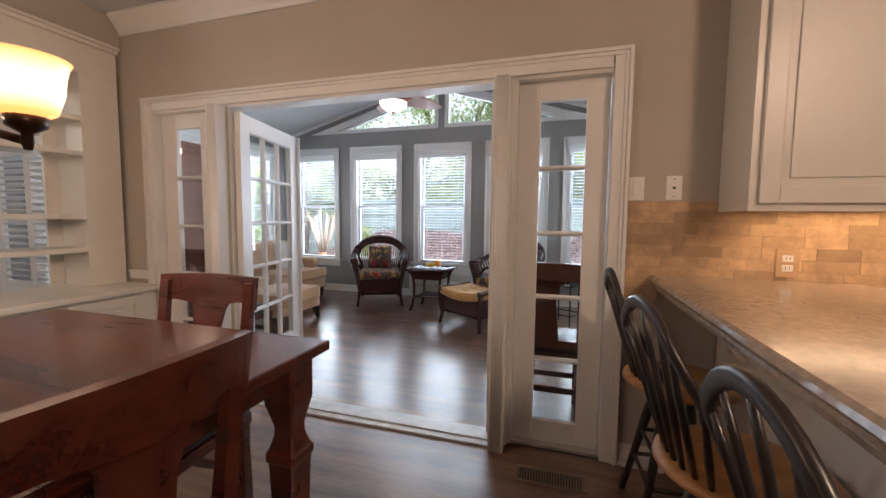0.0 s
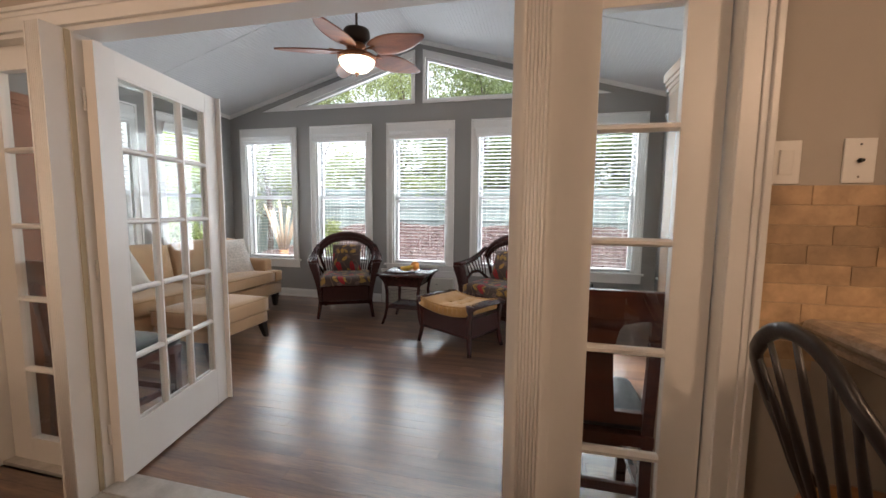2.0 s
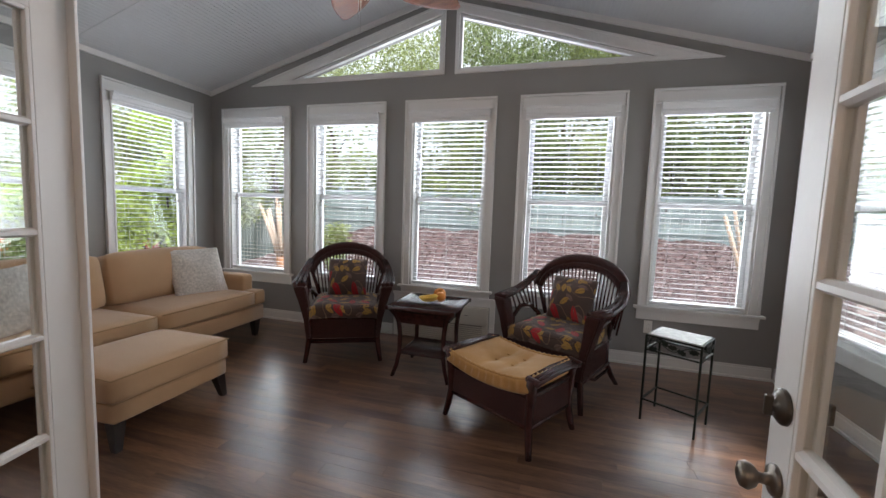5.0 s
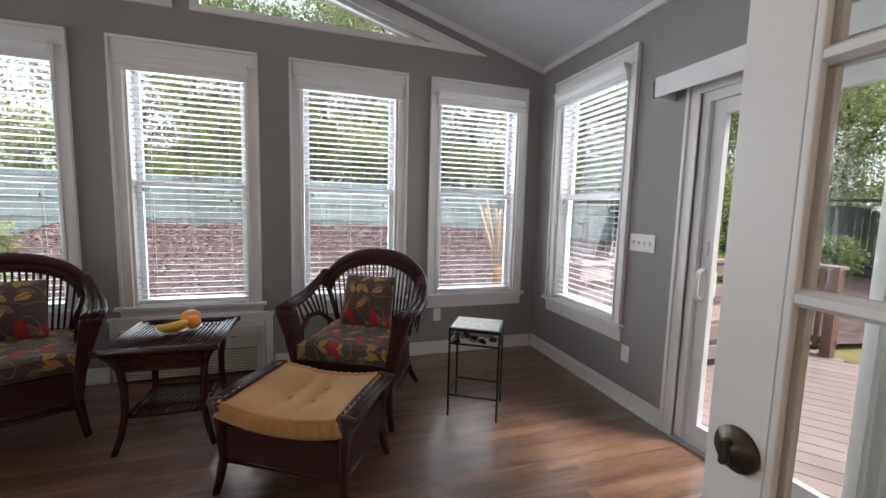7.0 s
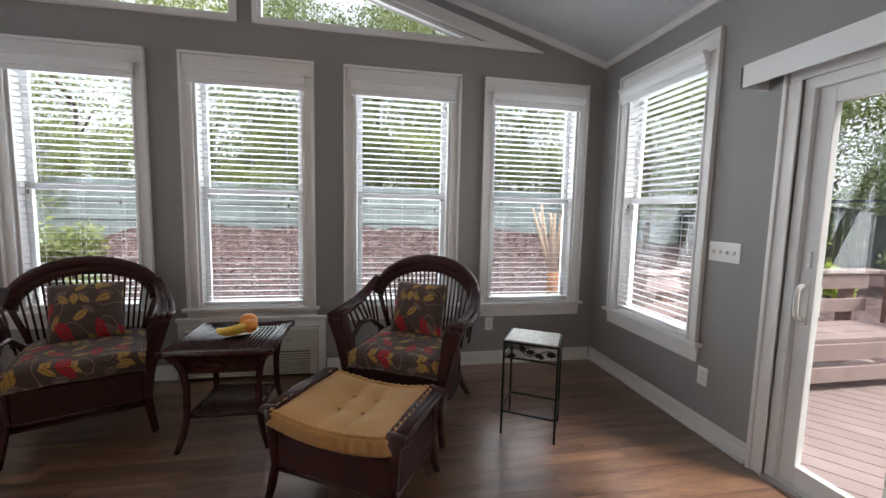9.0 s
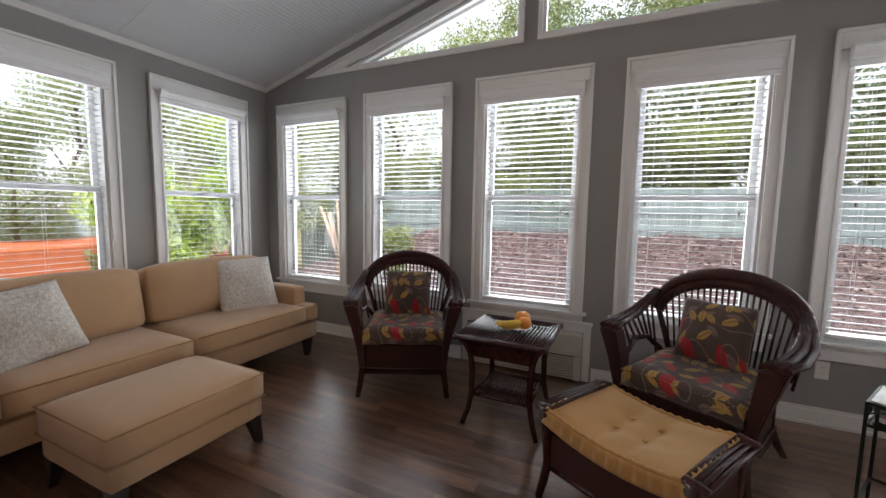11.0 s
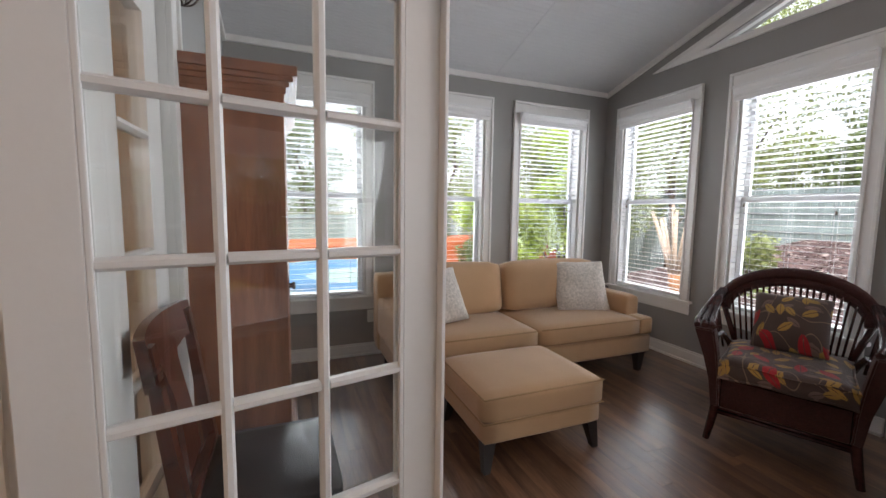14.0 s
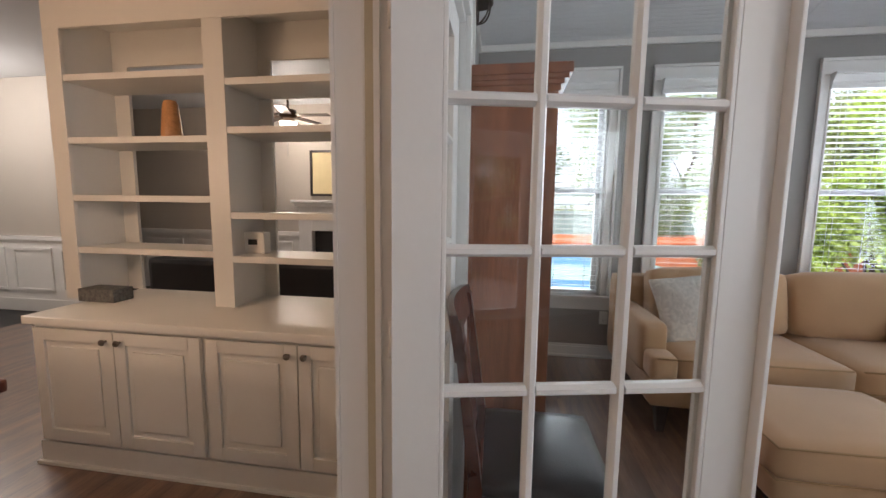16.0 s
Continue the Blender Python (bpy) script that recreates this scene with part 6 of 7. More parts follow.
for x in (SX1 - 0.07, SX0 + 0.12):
    for y in (SY0 + 0.1, SY1 - 0.1):
        b2 = bmesh.new()
        r0 = [b2.verts.new((x + dx * 0.02, y + dy * 0.02, 0)) for dx, dy in ((-1, -1), (1, -1), (1, 1), (-1, 1))]
        r1 = [b2.verts.new((x + dx * 0.036, y + dy * 0.036, 0.16)) for dx, dy in ((-1, -1), (1, -1), (1, 1), (-1, 1))]
        b2.faces.new(r0[::-1])
        b2.faces.new(r1)
        for k in range(4):
            b2.faces.new((r0[k], r0[(k + 1) % 4], r1[(k + 1) % 4], r1[k]))
        part("leg", b2, M["black"], sofa)


def build_pillow(m, size, label):
    b2 = cushion(bmesh.new(), size, size, 0.17, 0.85, 16, 2.2)
    for v in b2.verts:
        v.co.z += 0.012 * noise.noise(v.co * 8)
    o = part("throw_pillow", b2, M["pillow"])
    o.matrix_basis = m
    return tagged(o, label, "pillow", "cream throw pillows")


build_pillow(pose(-3.93, 5.26, 0.675, 0, 66, -14), 0.48, "cream textured throw pillow leaning on the sofa back")
build_pillow(pose(-3.90, 3.85, 0.68, 14, 60, 16), 0.43, "cream textured throw pillow leaning in the sofa corner")

ot = thing("ottoman", pose(-3.085, 4.08, 0), "tan upholstered ottoman with piping and dark legs", "ottoman")
OXH, OYH = 0.31, 0.385
part("base", soft_box(bmesh.new(), -OXH + 0.012, OXH - 0.012, -OYH + 0.012, OYH - 0.012, 0.15, 0.265, 0.02), M["sofa"], ot)
part("cushion", soft_box(bmesh.new(), -OXH, OXH, -OYH, OYH, 0.262, 0.415, 0.03, 0.022), M["sofa"], ot)
for z, e in ((0.402, -0.006), (0.272, -0.004)):
    part("piping", tube(bmesh.new(), [(-OXH - e - 0.006, -OYH - e, z), (OXH + e, -OYH - e, z), (OXH + e, OYH + e, z), (-OXH - e, OYH + e, z)], 0.005, 6, closed=True), M["piping"], ot)
for sx in (-1, 1):
    for sy in (-1, 1):
        b2 = bmesh.new()
        cx, cy = sx * (OXH - 0.06), sy * (OYH - 0.055)
        r0 = [b2.verts.new((cx + sx * 0.03 + dx * 0.018, cy + sy * 0.02 + dy * 0.018, 0)) for dx, dy in ((-1, -1), (1, -1), (1, 1), (-1, 1))]
        r1 = [b2.verts.new((cx + dx * 0.034, cy + dy * 0.034, 0.155)) for dx, dy in ((-1, -1), (1, -1), (1, 1), (-1, 1))]
        b2.faces.new(r0[::-1])
        b2.faces.new(r1)
        for k in range(4):
            b2.faces.new((r0[k], r0[(k + 1) % 4], r1[(k + 1) % 4], r1[k]))
        part("leg", b2, M["black"], ot)

# ---- wall heater / air conditioner below the middle window ----
ac = thing("wall_air_conditioner", pose(-1.70, YF, 0) @ Matrix.Diagonal((0.93, 1, 1.255, 1)), "cream wall air conditioner in a white trim frame", "air conditioner")
part("trim_frame", boxes((-0.59, -0.53, -0.02, 0, 0.0, 0.375), (0.53, 0.59, -0.02, 0, 0.0, 0.375), (-0.53, 0.53, -0.0205, 0, 0.315, 0.375), (-0.6, 0.6, -0.03, 0, 0.362, 0.384), bevel=0.004), M["white"], ac)
part("case", boxes((-0.525, 0.525, -0.066, 0.0, 0.012, 0.312), bevel=0.012), M["acplas"], ac)
part("front_panel", prism(bmesh.new(), [(-0.066, 0.172), (-0.082, 0.176), (-0.078, 0.255), (-0.07, 0.3), (-0.06, 0.312), (-0.05, 0.312), (-0.05, 0.172)], -0.1, 0.525, "x"), M["acplas"], ac)
part("front_panel", prism(bmesh.new(), [(-0.066, 0.172), (-0.082, 0.176), (-0.079, 0.235), (-0.05, 0.235), (-0.05, 0.172)], -0.525, -0.102, "x"), M["acplas"], ac)
for i in range(4):
    part("louver", moved(boxes((-0.5, -0.12, -0.012, 0.012, -0.0015, 0.0015)), pose(0, -0.072, 0.246 + 0.016 * i, 35)), M["acplas"], ac)
# flat near-black sheet; its colour stands for the shade inside the vent
part("vent_recess", boxes((-0.51, -0.11, -0.068, -0.066, 0.238, 0.306)), M["dark"], ac)
GS = mesh_of("grille_slat", boxes((-0.505, 0.465, -0.082, -0.066, 0, 0.0095), bevel=0.003), M["acplas"])
for i in range(9):
    piece("grille_slat", GS, ac, pose(0, 0, 0.022 + 0.0162 * i))
part("control_door", boxes((0.27, 0.31, -0.083, -0.078, 0.243, 0.247), bevel=0.001), M["dark"], ac)
# sheet behind the grille slats, with their shade put into its colour
part("recess", boxes((-0.505, 0.465, -0.069, -0.066, 0.018, 0.168)), M["grilleback"], ac)
part("side_cheek", boxes((0.466, 0.525, -0.08, -0.066, 0.014, 0.171), bevel=0.004), M["acplas"], ac)


# ---- plates on the walls ----
def build_outlet(m, label, kind, n=1):
    o = thing("wall_plate", m, label, kind, "wall plates")
    w = 0.035 * 1.0 if n == 1 else 0.103
    part("cover", boxes((-w, w, -0.006, 0, -0.058, 0.058), bevel=0.002), M["plate"], o)
    if kind == "outlet":
        for z in (-0.02, 0.02):
            part("socket", boxes((-0.017, 0.017, -0.008, -0.006, z - 0.014, z + 0.014), bevel=0.001), M["plate"], o)
            for x in (-0.006, 0.006):
                part("slot", boxes((x - 0.001, x + 0.001, -0.0084, -0.006, z - 0.004, z + 0.006)), M["dark"], o)
    elif kind == "switch":
        for i in range(n):
            x = (i - (n - 1) / 2) * 0.046
            part("toggle", moved(boxes((-0.004, 0.004, -0.018, -0.004, -0.006, 0.006), bevel=0.001), pose(x, 0, 0.004 * (1 - 2 * (i % 2)), 20 * (1 - 2 * (i % 2)))), M["plate"], o)
            part("slot", boxes((x - 0.006, x + 0.006, -0.0064, -0.006, -0.013, 0.013)), M["acplas"], o)
    elif kind == "rocker switch":
        part("rocker", moved(boxes((-0.016, 0.016, -0.011, -0.004, -0.033, 0.033), bevel=0.002), pose(0, 0, 0, 3)), M["plate"], o)
    elif kind == "cable jack":
        part("jack", moved(lathe(bmesh.new(), [(0.006, 0), (0.006, 0.004), (0.0045, 0.005), (0.0045, 0.012)], n=10), pose(0, -0.006, 0, 90)), M["dark"], o)
        for z in (-0.042, 0.042):
            part("screw", moved(lathe(bmesh.new(), [(0.003, 0), (0.002, 0.0015)], n=8), pose(0, -0.006, z, 90)), M["dark"], o)
    return o


build_outlet(pose(0.25, YF, 0.365), "white double outlet plate on the grey wall", "outlet")
build_outlet(pose(-2.70, YF, 0.365), "white double outlet plate behind the armchair", "outlet")
build_outlet(pose(XR, 4.925, 0.365, 0, 0, -90), "white double outlet plate beneath the window", "outlet")
build_outlet(pose(XR, 4.85, 1.15, 0, 0, -90), "white four-gang switch plate by the patio door", "switch", 4)
build_outlet(pose(XL, 3.50, 0.365, 0, 0, 90), "white double outlet plate below the side window", "outlet")
build_outlet(pose(0.515, YD, 1.435), "white rocker switch plate over the backsplash", "rocker switch")
build_outlet(pose(0.68, YD, 1.437), "white cable jack plate over the backsplash", "cable jack")

# ---- ceiling fan with leaf blades ----
fan = thing("ceiling_fan", pose(-1.66, 4.22, 0.045), "bronze ceiling fan with carved leaf blades and a lit bowl", "fan")
part("canopy", lathe(bmesh.new(), [(0.03, 3.33), (0.07, 3.36), (0.075, 3.43), (0.07, 3.46)]), M["bronze"], fan)
part("downrod", tube(bmesh.new(), [(0, 0, 2.74), (0, 0, 3.35)], 0.011, 8), M["bronze"], fan)
part("motor", lathe(bmesh.new(), [(0.02, 2.765), (0.06, 2.76), (0.105, 2.745), (0.112, 2.72), (0.112, 2.655), (0.10, 2.64), (0.05, 2.635)]), M["bronze"], fan)
part("hub", lathe(bmesh.new(), [(0.05, 2.636), (0.075, 2.63), (0.085, 2.60), (0.06, 2.575), (0.06, 2.56)]), M["copper"], fan)
ringp = part("fitter", lathe(bmesh.new(), [(0.06, 2.56), (0.12, 2.555), (0.155, 2.535), (0.16, 2.515), (0.15, 2.5), (0.12, 2.497)]), M["copper"], fan)
for k in range(20):
    a = 2 * math.pi * k / 20
    part("bead", lathe(bmesh.new(), [(0.002, -0.009), (0.009, -0.004), (0.009, 0.004), (0.002, 0.009)], (0.156 * math.cos(a), 0.156 * math.sin(a), 2.525), 6), M["copper"], ringp)
part("bowl", lathe(bmesh.new(), [(0.148, 2.50), (0.146, 2.485), (0.13, 2.455), (0.095, 2.425), (0.05, 2.408), (0.004, 2.404)], n=28), glow("lit_bowl_glass", (1.0, 0.86, 0.62), 1.6), fan).visible_shadow = False
part("finial", lathe(bmesh.new(), [(0.018, 2.405), (0.02, 2.395), (0.008, 2.386), (0.006, 2.375), (0.002, 2.37)], n=12), M["copper"], fan)
part("pull_chain", tube(bmesh.new(), [(0.01, -0.02, 2.40), (0.01, -0.022, 2.2)], 0.0012, 4), M["steel"], fan)
part("pull_chain", tube(bmesh.new(), [(-0.02, 0.01, 2.41), (-0.02, 0.01, 2.28)], 0.0012, 4), M["steel"], fan)
bl = bmesh.new()
cols = []
for i in range(19):
    t = i / 18
    u = 0.17 + 0.50 * t
    w = 0.122 * math.sin(math.pi * (0.10 + 0.88 * t) ** 0.8) ** 0.75
    cols.append([[bl.verts.new((u, w * v, side * 0.004 + 0.005 * math.cos(v * 15.7) * (side > 0))) for v in (-1, -0.8, -0.6, -0.4, -0.2, 0, 0.2, 0.4, 0.6, 0.8, 1)] for side in (1, -1)])
for a, b in zip(cols, cols[1:]):
    for s2 in (0, 1):
        for k in range(10):
            bl.faces.new((a[s2][k], a[s2][k + 1], b[s2][k + 1], b[s2][k])).smooth = True
    for k in (0, 10):
        bl.faces.new((a[0][k], b[0][k], b[1][k], a[1][k]))
for c3 in (cols[0], cols[-1]):
    for k in range(10):
        bl.faces.new((c3[0][k], c3[0][k + 1], c3[1][k + 1], c3[1][k]))
BLADE = mesh_of("blade", bl, M["blade"])
for k in range(5):
    m = pose(0, 0, 2.565, 0, 0, 55 + 72 * k)
    bd = piece("blade", BLADE, fan, m @ pose(0, 0, 0, -13))
    arm = tube(bmesh.new(), [(0.07, 0, 0.0), (0.12, 0.0, 0.015), (0.17, 0.02, 0.008), (0.22, 0.035, 0.012)], [0.012, 0.009, 0.008, 0.006], 6)
    tube(arm, [(0.10, 0, 0.012), (0.15, -0.02, 0.004), (0.22, -0.035, 0.0)], [0.009, 0.008, 0.006], 6)
    part("blade_arm", moved(arm, m), M["copper"], fan)


# ---- armoires against the near wall ----
def build_armoire(m, mat, label, w=0.95, d=0.40, h=1.80):
    """Back on the local x axis at y = 0, front towards +y."""
    a = thing("armoire", m, label, "armoire", "armoires")
    for x0, x1 in ((0, 0.025), (w - 0.025, w)):
        part("side_panel", boxes((x0, x1, 0.0, d, 0.0, h), bevel=0.003), mat, a)
    part("back_panel", boxes((0.025, w - 0.025, 0.0, 0.015, 0.03, h)), mat, a)
    part("top_panel", boxes((0, w, 0, d, h, h + 0.02)), mat, a)
    part("plinth", boxes((-0.015, w + 0.015, 0.0, d + 0.03, 0.0, 0.11), (-0.01, w + 0.01, 0.0, d + 0.02, 0.11, 0.125), bevel=0.004), mat, a)
    cr = bmesh.new()
    for k, (e, z0, z1) in enumerate(((0.008, h - 0.03, h - 0.005), (0.02, h - 0.005, h + 0.015), (0.035, h + 0.015, h + 0.035), (0.05, h + 0.035, h + 0.075))):
        box(cr, -e * 0.25, w + e * 0.25, 0.0, d + e, z0, z1, 0.004)
    part("crown", cr, mat, a)
    for x0, x1 in ((0.025, w / 2 - 0.002), (w / 2 + 0.002, w - 0.025)):
        dr = part("door", boxes((x0, x0 + 0.07, d - 0.02, d, 0.13, h - 0.035), (x1 - 0.07, x1, d - 0.02, d, 0.13, h - 0.035), (x0 + 0.07, x1 - 0.07, d - 0.02, d, 0.13, 0.21), (x0 + 0.07, x1 - 0.07, d - 0.02, d, h - 0.115, h - 0.035), (x0 + 0.07, x1 - 0.07, d - 0.016, d - 0.008, 0.21, h - 0.115), bevel=0.002), mat, a)
        xk = x1 - 0.035 if x0 < 0.1 else x0 + 0.035
        part("knob", moved(lathe(bmesh.new(), [(0.006, 0), (0.006, 0.014), (0.015, 0.02), (0.012, 0.03), (0.003, 0.032)], n=12), pose(xk, d, 0.95, -90)), M["pewter"], dr)
    return a


build_armoire(pose(0.375, YN + 0.035, 0), M["pine"], "tall tan wood armoire with moulded crown beside the patio door", 0.82, 0.40, 1.80)
build_armoire(pose(-3.74, YW + 0.035, 0), M["armoire"], "tall red-brown wood armoire with moulded crown", 0.98, 0.41, 1.80)


# ---- dark dining chairs ----
def build_dining_chair(m, label, leather=True):
    """Seat centred at the origin, facing -y; the back stands at y = 0.21."""
    c = thing("dining_chair", m, label, "chair", "dark dining chairs")
    mat = M["cherry"]
    part("seat_frame", boxes((-0.225, 0.225, -0.21, 0.215, 0.425, 0.47), bevel=0.006), mat, c)
    part("seat_pad", soft_box(bmesh.new(), -0.225, 0.225, -0.215, 0.19, 0.47, 0.53, 0.024, 0.014), M["leather"], c, "black leather seat pad")
    for s in (-1, 1):
        part("front_leg", boxes((s * 0.2 - 0.021, s * 0.2 + 0.021, -0.2, -0.158, 0.0, 0.425), bevel=0.004), mat, c)
        b2 = bmesh.new()
        prism(b2, [(0.165, 0.0), (0.215, 0.0), (0.2, 0.35), (0.206, 0.5), (0.262, 1.0), (0.238, 1.0), (0.168, 0.5), (0.165, 0.35)], s * 0.203 - 0.02, s * 0.203 + 0.02, "x")
        part("back_post", b2, mat, c)
        part("side_stretcher", boxes((s * 0.2 - 0.011, s * 0.2 + 0.011, -0.158, 0.17, 0.2, 0.235), bevel=0.003), mat, c)
    for y, z in ((-0.18, 0.18), (0.185, 0.22), (-0.18, 0.30)):
        part("stretcher", boxes((-0.18, 0.18, y - 0.011, y + 0.011, z, z + 0.038), bevel=0.003), mat, c)
    cr = bmesh.new()
    n = 16
    rows = []
    for i in range(n + 1):
        u = -1 + 2 * i / n
        x = 0.23 * u
        bow = 0.03 * (1 - u * u)
        low = 0.918 - 0.03 * max(0.0, (abs(u) - 0.72) / 0.28) ** 2 - 0.022 * max(0.0, 1 - abs(u) / 0.56) ** 0.5
        topz = 1.028 - 0.006 * u * u
        y = 0.238 + bow
        rows.append([cr.verts.new(p) for p in ((x, y - 0.012, low), (x, y + 0.012 + 0.004, low), (x, y + 0.034, topz), (x, y + 0.01, topz + 0.002))])
    for a, b in zip(rows, rows[1:]):
        for k in range(4):
            cr.faces.new((a[k], a[(k + 1) % 4], b[(k + 1) % 4], b[k]))
    cr.faces.new(rows[0][::-1])
    cr.faces.new(rows[-1])
    part("crest_rail", cr, mat, c)
    sp = bmesh.new()
    prof = [(0.53, 0.085, 0.195), (0.70, 0.068, 0.214), (0.80, 0.062, 0.232), (0.88, 0.075, 0.25), (0.925, 0.10, 0.258)]
    rows = [[sp.verts.new(p) for p in ((-w, y, z), (w, y, z), (w, y + 0.016, z), (-w, y + 0.016, z))] for z, w, y in prof]
    for a, b in zip(rows, rows[1:]):
        for k in range(4):
            sp.faces.new((a[k], a[(k + 1) % 4], b[(k + 1) % 4], b[k]))
    sp.faces.new(rows[0][::-1])
    sp.faces.new(rows[-1])
    part("splat", sp, mat, c)
    part("back_rail", boxes((-0.19, 0.19, 0.17, 0.2, 0.50, 0.55), bevel=0.003), mat, c)
    return c


dc = build_dining_chair(pose(-1.24, 1.20, 0, 0, 0, 6), "dark cherry dining chair with black leather seat at the table")
copy_thing(dc, pose(-0.75, 0.63, 0, 0, 0, -90))
tagged(copy_thing(dc, pose(0.085, 2.78, 0, 0, 0, 180)), "dark cherry dining chair with black leather seat by an armoire")
tagged(copy_thing(dc, pose(-2.45, 2.735, 0, 0, 0, 181)), "dark cherry dining chair with black leather seat by an armoire")


# ---- wall sconce above the armoire ----
sc = thing("wall_sconce", pose(-2.80, YW, 2.12), "dark bronze wall sconce with open wire cage", "sconce")
part("back_plate", moved(lathe(bmesh.new(), [(0.055, 0.0), (0.055, 0.008), (0.045, 0.016), (0.012, 0.022)], n=20), pose(0, 0, 0.07, -90)), M["bronze"], sc)
part("arm", tube(bmesh.new(), [(0, 0.015, 0.07), (0, 0.07, 0.10), (0, 0.115, 0.10), (0, 0.125, 0.06)], 0.008, 8), M["bronze"], sc)
part("cup", lathe(bmesh.new(), [(0.012, 0.065), (0.03, 0.06), (0.055, 0.035), (0.062, 0.0), (0.058, 0.0), (0.05, 0.03), (0.02, 0.052)], (0, 0.125, 0), 20), M["bronze"], sc)
for k in range(3):
    a = math.pi * k / 3
    part("cage_wire", tube(bmesh.new(), [(0.055 * math.cos(a) * math.cos(u), 0.125 + 0.055 * math.sin(a) * math.cos(u), -0.075 * math.sin(u)) for u in [math.pi * i / 14 for i in range(15)]], 0.0035, 6), M["bronze"], sc)

# ---- dining table ----
dt = thing("dining_table", pose(-1.275, 0.65, 0), "counter-height dark cherry dining table with turned legs", "table")
TH = 0.858
part("tabletop", boxes((-0.695, 0.695, -0.665, 0.665, TH - 0.036, TH), bevel=0.008), M["cherry"], dt)
for s in (-1, 1):
    part("apron", boxes((-0.57, 0.57, s * 0.585 - 0.011, s * 0.585 + 0.011, TH - 0.14, TH - 0.037), bevel=0.002), M["cherry"], dt)
    part("apron", boxes((s * 0.585 - 0.011, s * 0.585 + 0.011, -0.57, 0.57, TH - 0.14, TH - 0.037), bevel=0.002), M["cherry"], dt)
lg = bmesh.new()
prof = [(0.033, 0.0), (0.036, 0.03), (0.046, 0.3), (0.05, 0.44), (0.052, 0.46), (0.058, 0.47), (0.058, 0.495), (0.050, 0.505), (0.037, 0.55), (0.036, 0.58), (0.048, 0.63), (0.056, 0.66), (0.058, 0.67), (0.058, TH - 0.037)]
rings = [[lg.verts.new((dx * w, dy * w, z)) for dx, dy in ((-1, -0.85), (-0.85, -1), (0.85, -1), (1, -0.85), (1, 0.85), (0.85, 1), (-0.85, 1), (-1, 0.85))] for w, z in prof]
for a, b in zip(rings, rings[1:]):
    for k in range(8):
        lg.faces.new((a[k], a[(k + 1) % 8], b[(k + 1) % 8], b[k]))
lg.faces.new(rings[0][::-1])
lg.faces.new(rings[-1])
LEG = mesh_of("leg", lg, M["cherry"])
for sx in (-1, 1):
    for sy in (-1, 1):
        piece("leg", LEG, dt, pose(sx * 0.585, sy * 0.585, 0))

# ---- chandelier over the table ----
SHADE = glow("amber_shade_glass", (1.0, 0.80, 0.50), 0.9, (0.75, 0.27, 0.05))
ch = thing("chandelier", pose(-1.71, 0.68, 0.0), "bronze chandelier with lit amber glass shades", "chandelier")
part("stem", tube(bmesh.new(), [(0, 0, 1.42), (0, 0, DINCEIL - 0.018)], 0.012, 8), M["bronze"], ch)
part("canopy", lathe(bmesh.new(), [(0.02, DINCEIL - 0.085), (0.06, DINCEIL - 0.065), (0.065, DINCEIL - 0.002)]), M["bronze"], ch)
part("body", lathe(bmesh.new(), [(0.01, 1.36), (0.03, 1.39), (0.045, 1.44), (0.02, 1.50), (0.03, 1.56), (0.012, 1.62)]), M["bronze"], ch)
for deg in (12, 230, 290):
    a = radians(deg)
    ca, sa = math.cos(a), math.sin(a)
    b2 = tube(bmesh.new(), [(r * ca, r * sa, z) for r, z in ((0.03, 1.46), (0.15, 1.40), (0.32, 1.43), (0.46, 1.482), (0.55, 1.475), (0.62, 1.455))], 0.011, 7)
    am = part("arm", b2, M["bronze"], ch)
    part("cup", lathe(bmesh.new(), [(0.008, 1.435), (0.014, 1.455), (0.012, 1.475), (0.04, 1.492), (0.043, 1.517), (0.02, 1.523)], (0.62 * ca, 0.62 * sa, 0), 14), M["bronze"], am)
    sh = part("shade", lathe(bmesh.new(), [(0.036, 1.512), (0.06, 1.528), (0.074, 1.575), (0.079, 1.62), (0.085, 1.645), (0.092, 1.658), (0.084, 1.655), (0.076, 1.62), (0.066, 1.575), (0.05, 1.535)], (0.62 * ca, 0.62 * sa, 0), 24), SHADE, ch)
    sh.visible_shadow = False

# ---- built-in bookcase between dining and living room ----
BKM = Matrix.Translation((-0.06, -0.03, -0.005)) @ Matrix.Diagonal((1, 1, 1.02, 1))
bk = thing("built_in_bookcase", BKM, "cream built-in bookcase, open-backed over panelled cupboards", "bookcase")
FX, BX = -2.95, -3.25
for y0, y1 in ((0.17, 0.272), (1.12, 1.235), (2.085, 2.325)):
    part("stile", boxes((FX - 0.02, FX, y0, y1, 0.762, 2.2), bevel=0.003), M["cab"], bk)
    part("upright", boxes((BX, FX - 0.021, max(y0, 0.20) + 0.02, y1 - 0.012, 0.762, 2.3)), M["cab"], bk)
part("top_rail", boxes((FX - 0.02, FX, 0.17, 2.325, 2.2005, 2.44), bevel=0.003), M["cab"], bk)
part("cornice", boxes((FX - 0.02, FX + 0.03, 0.14, 2.325, 2.40, 2.425), (FX - 0.02, FX + 0.05, 0.12, 2.325, 2.425, 2.445), bevel=0.004), M["cab"], bk)
part("top_panel", boxes((BX, FX - 0.021, 0.21, 2.325, 2.30, 2.43)), M["cab"], bk)
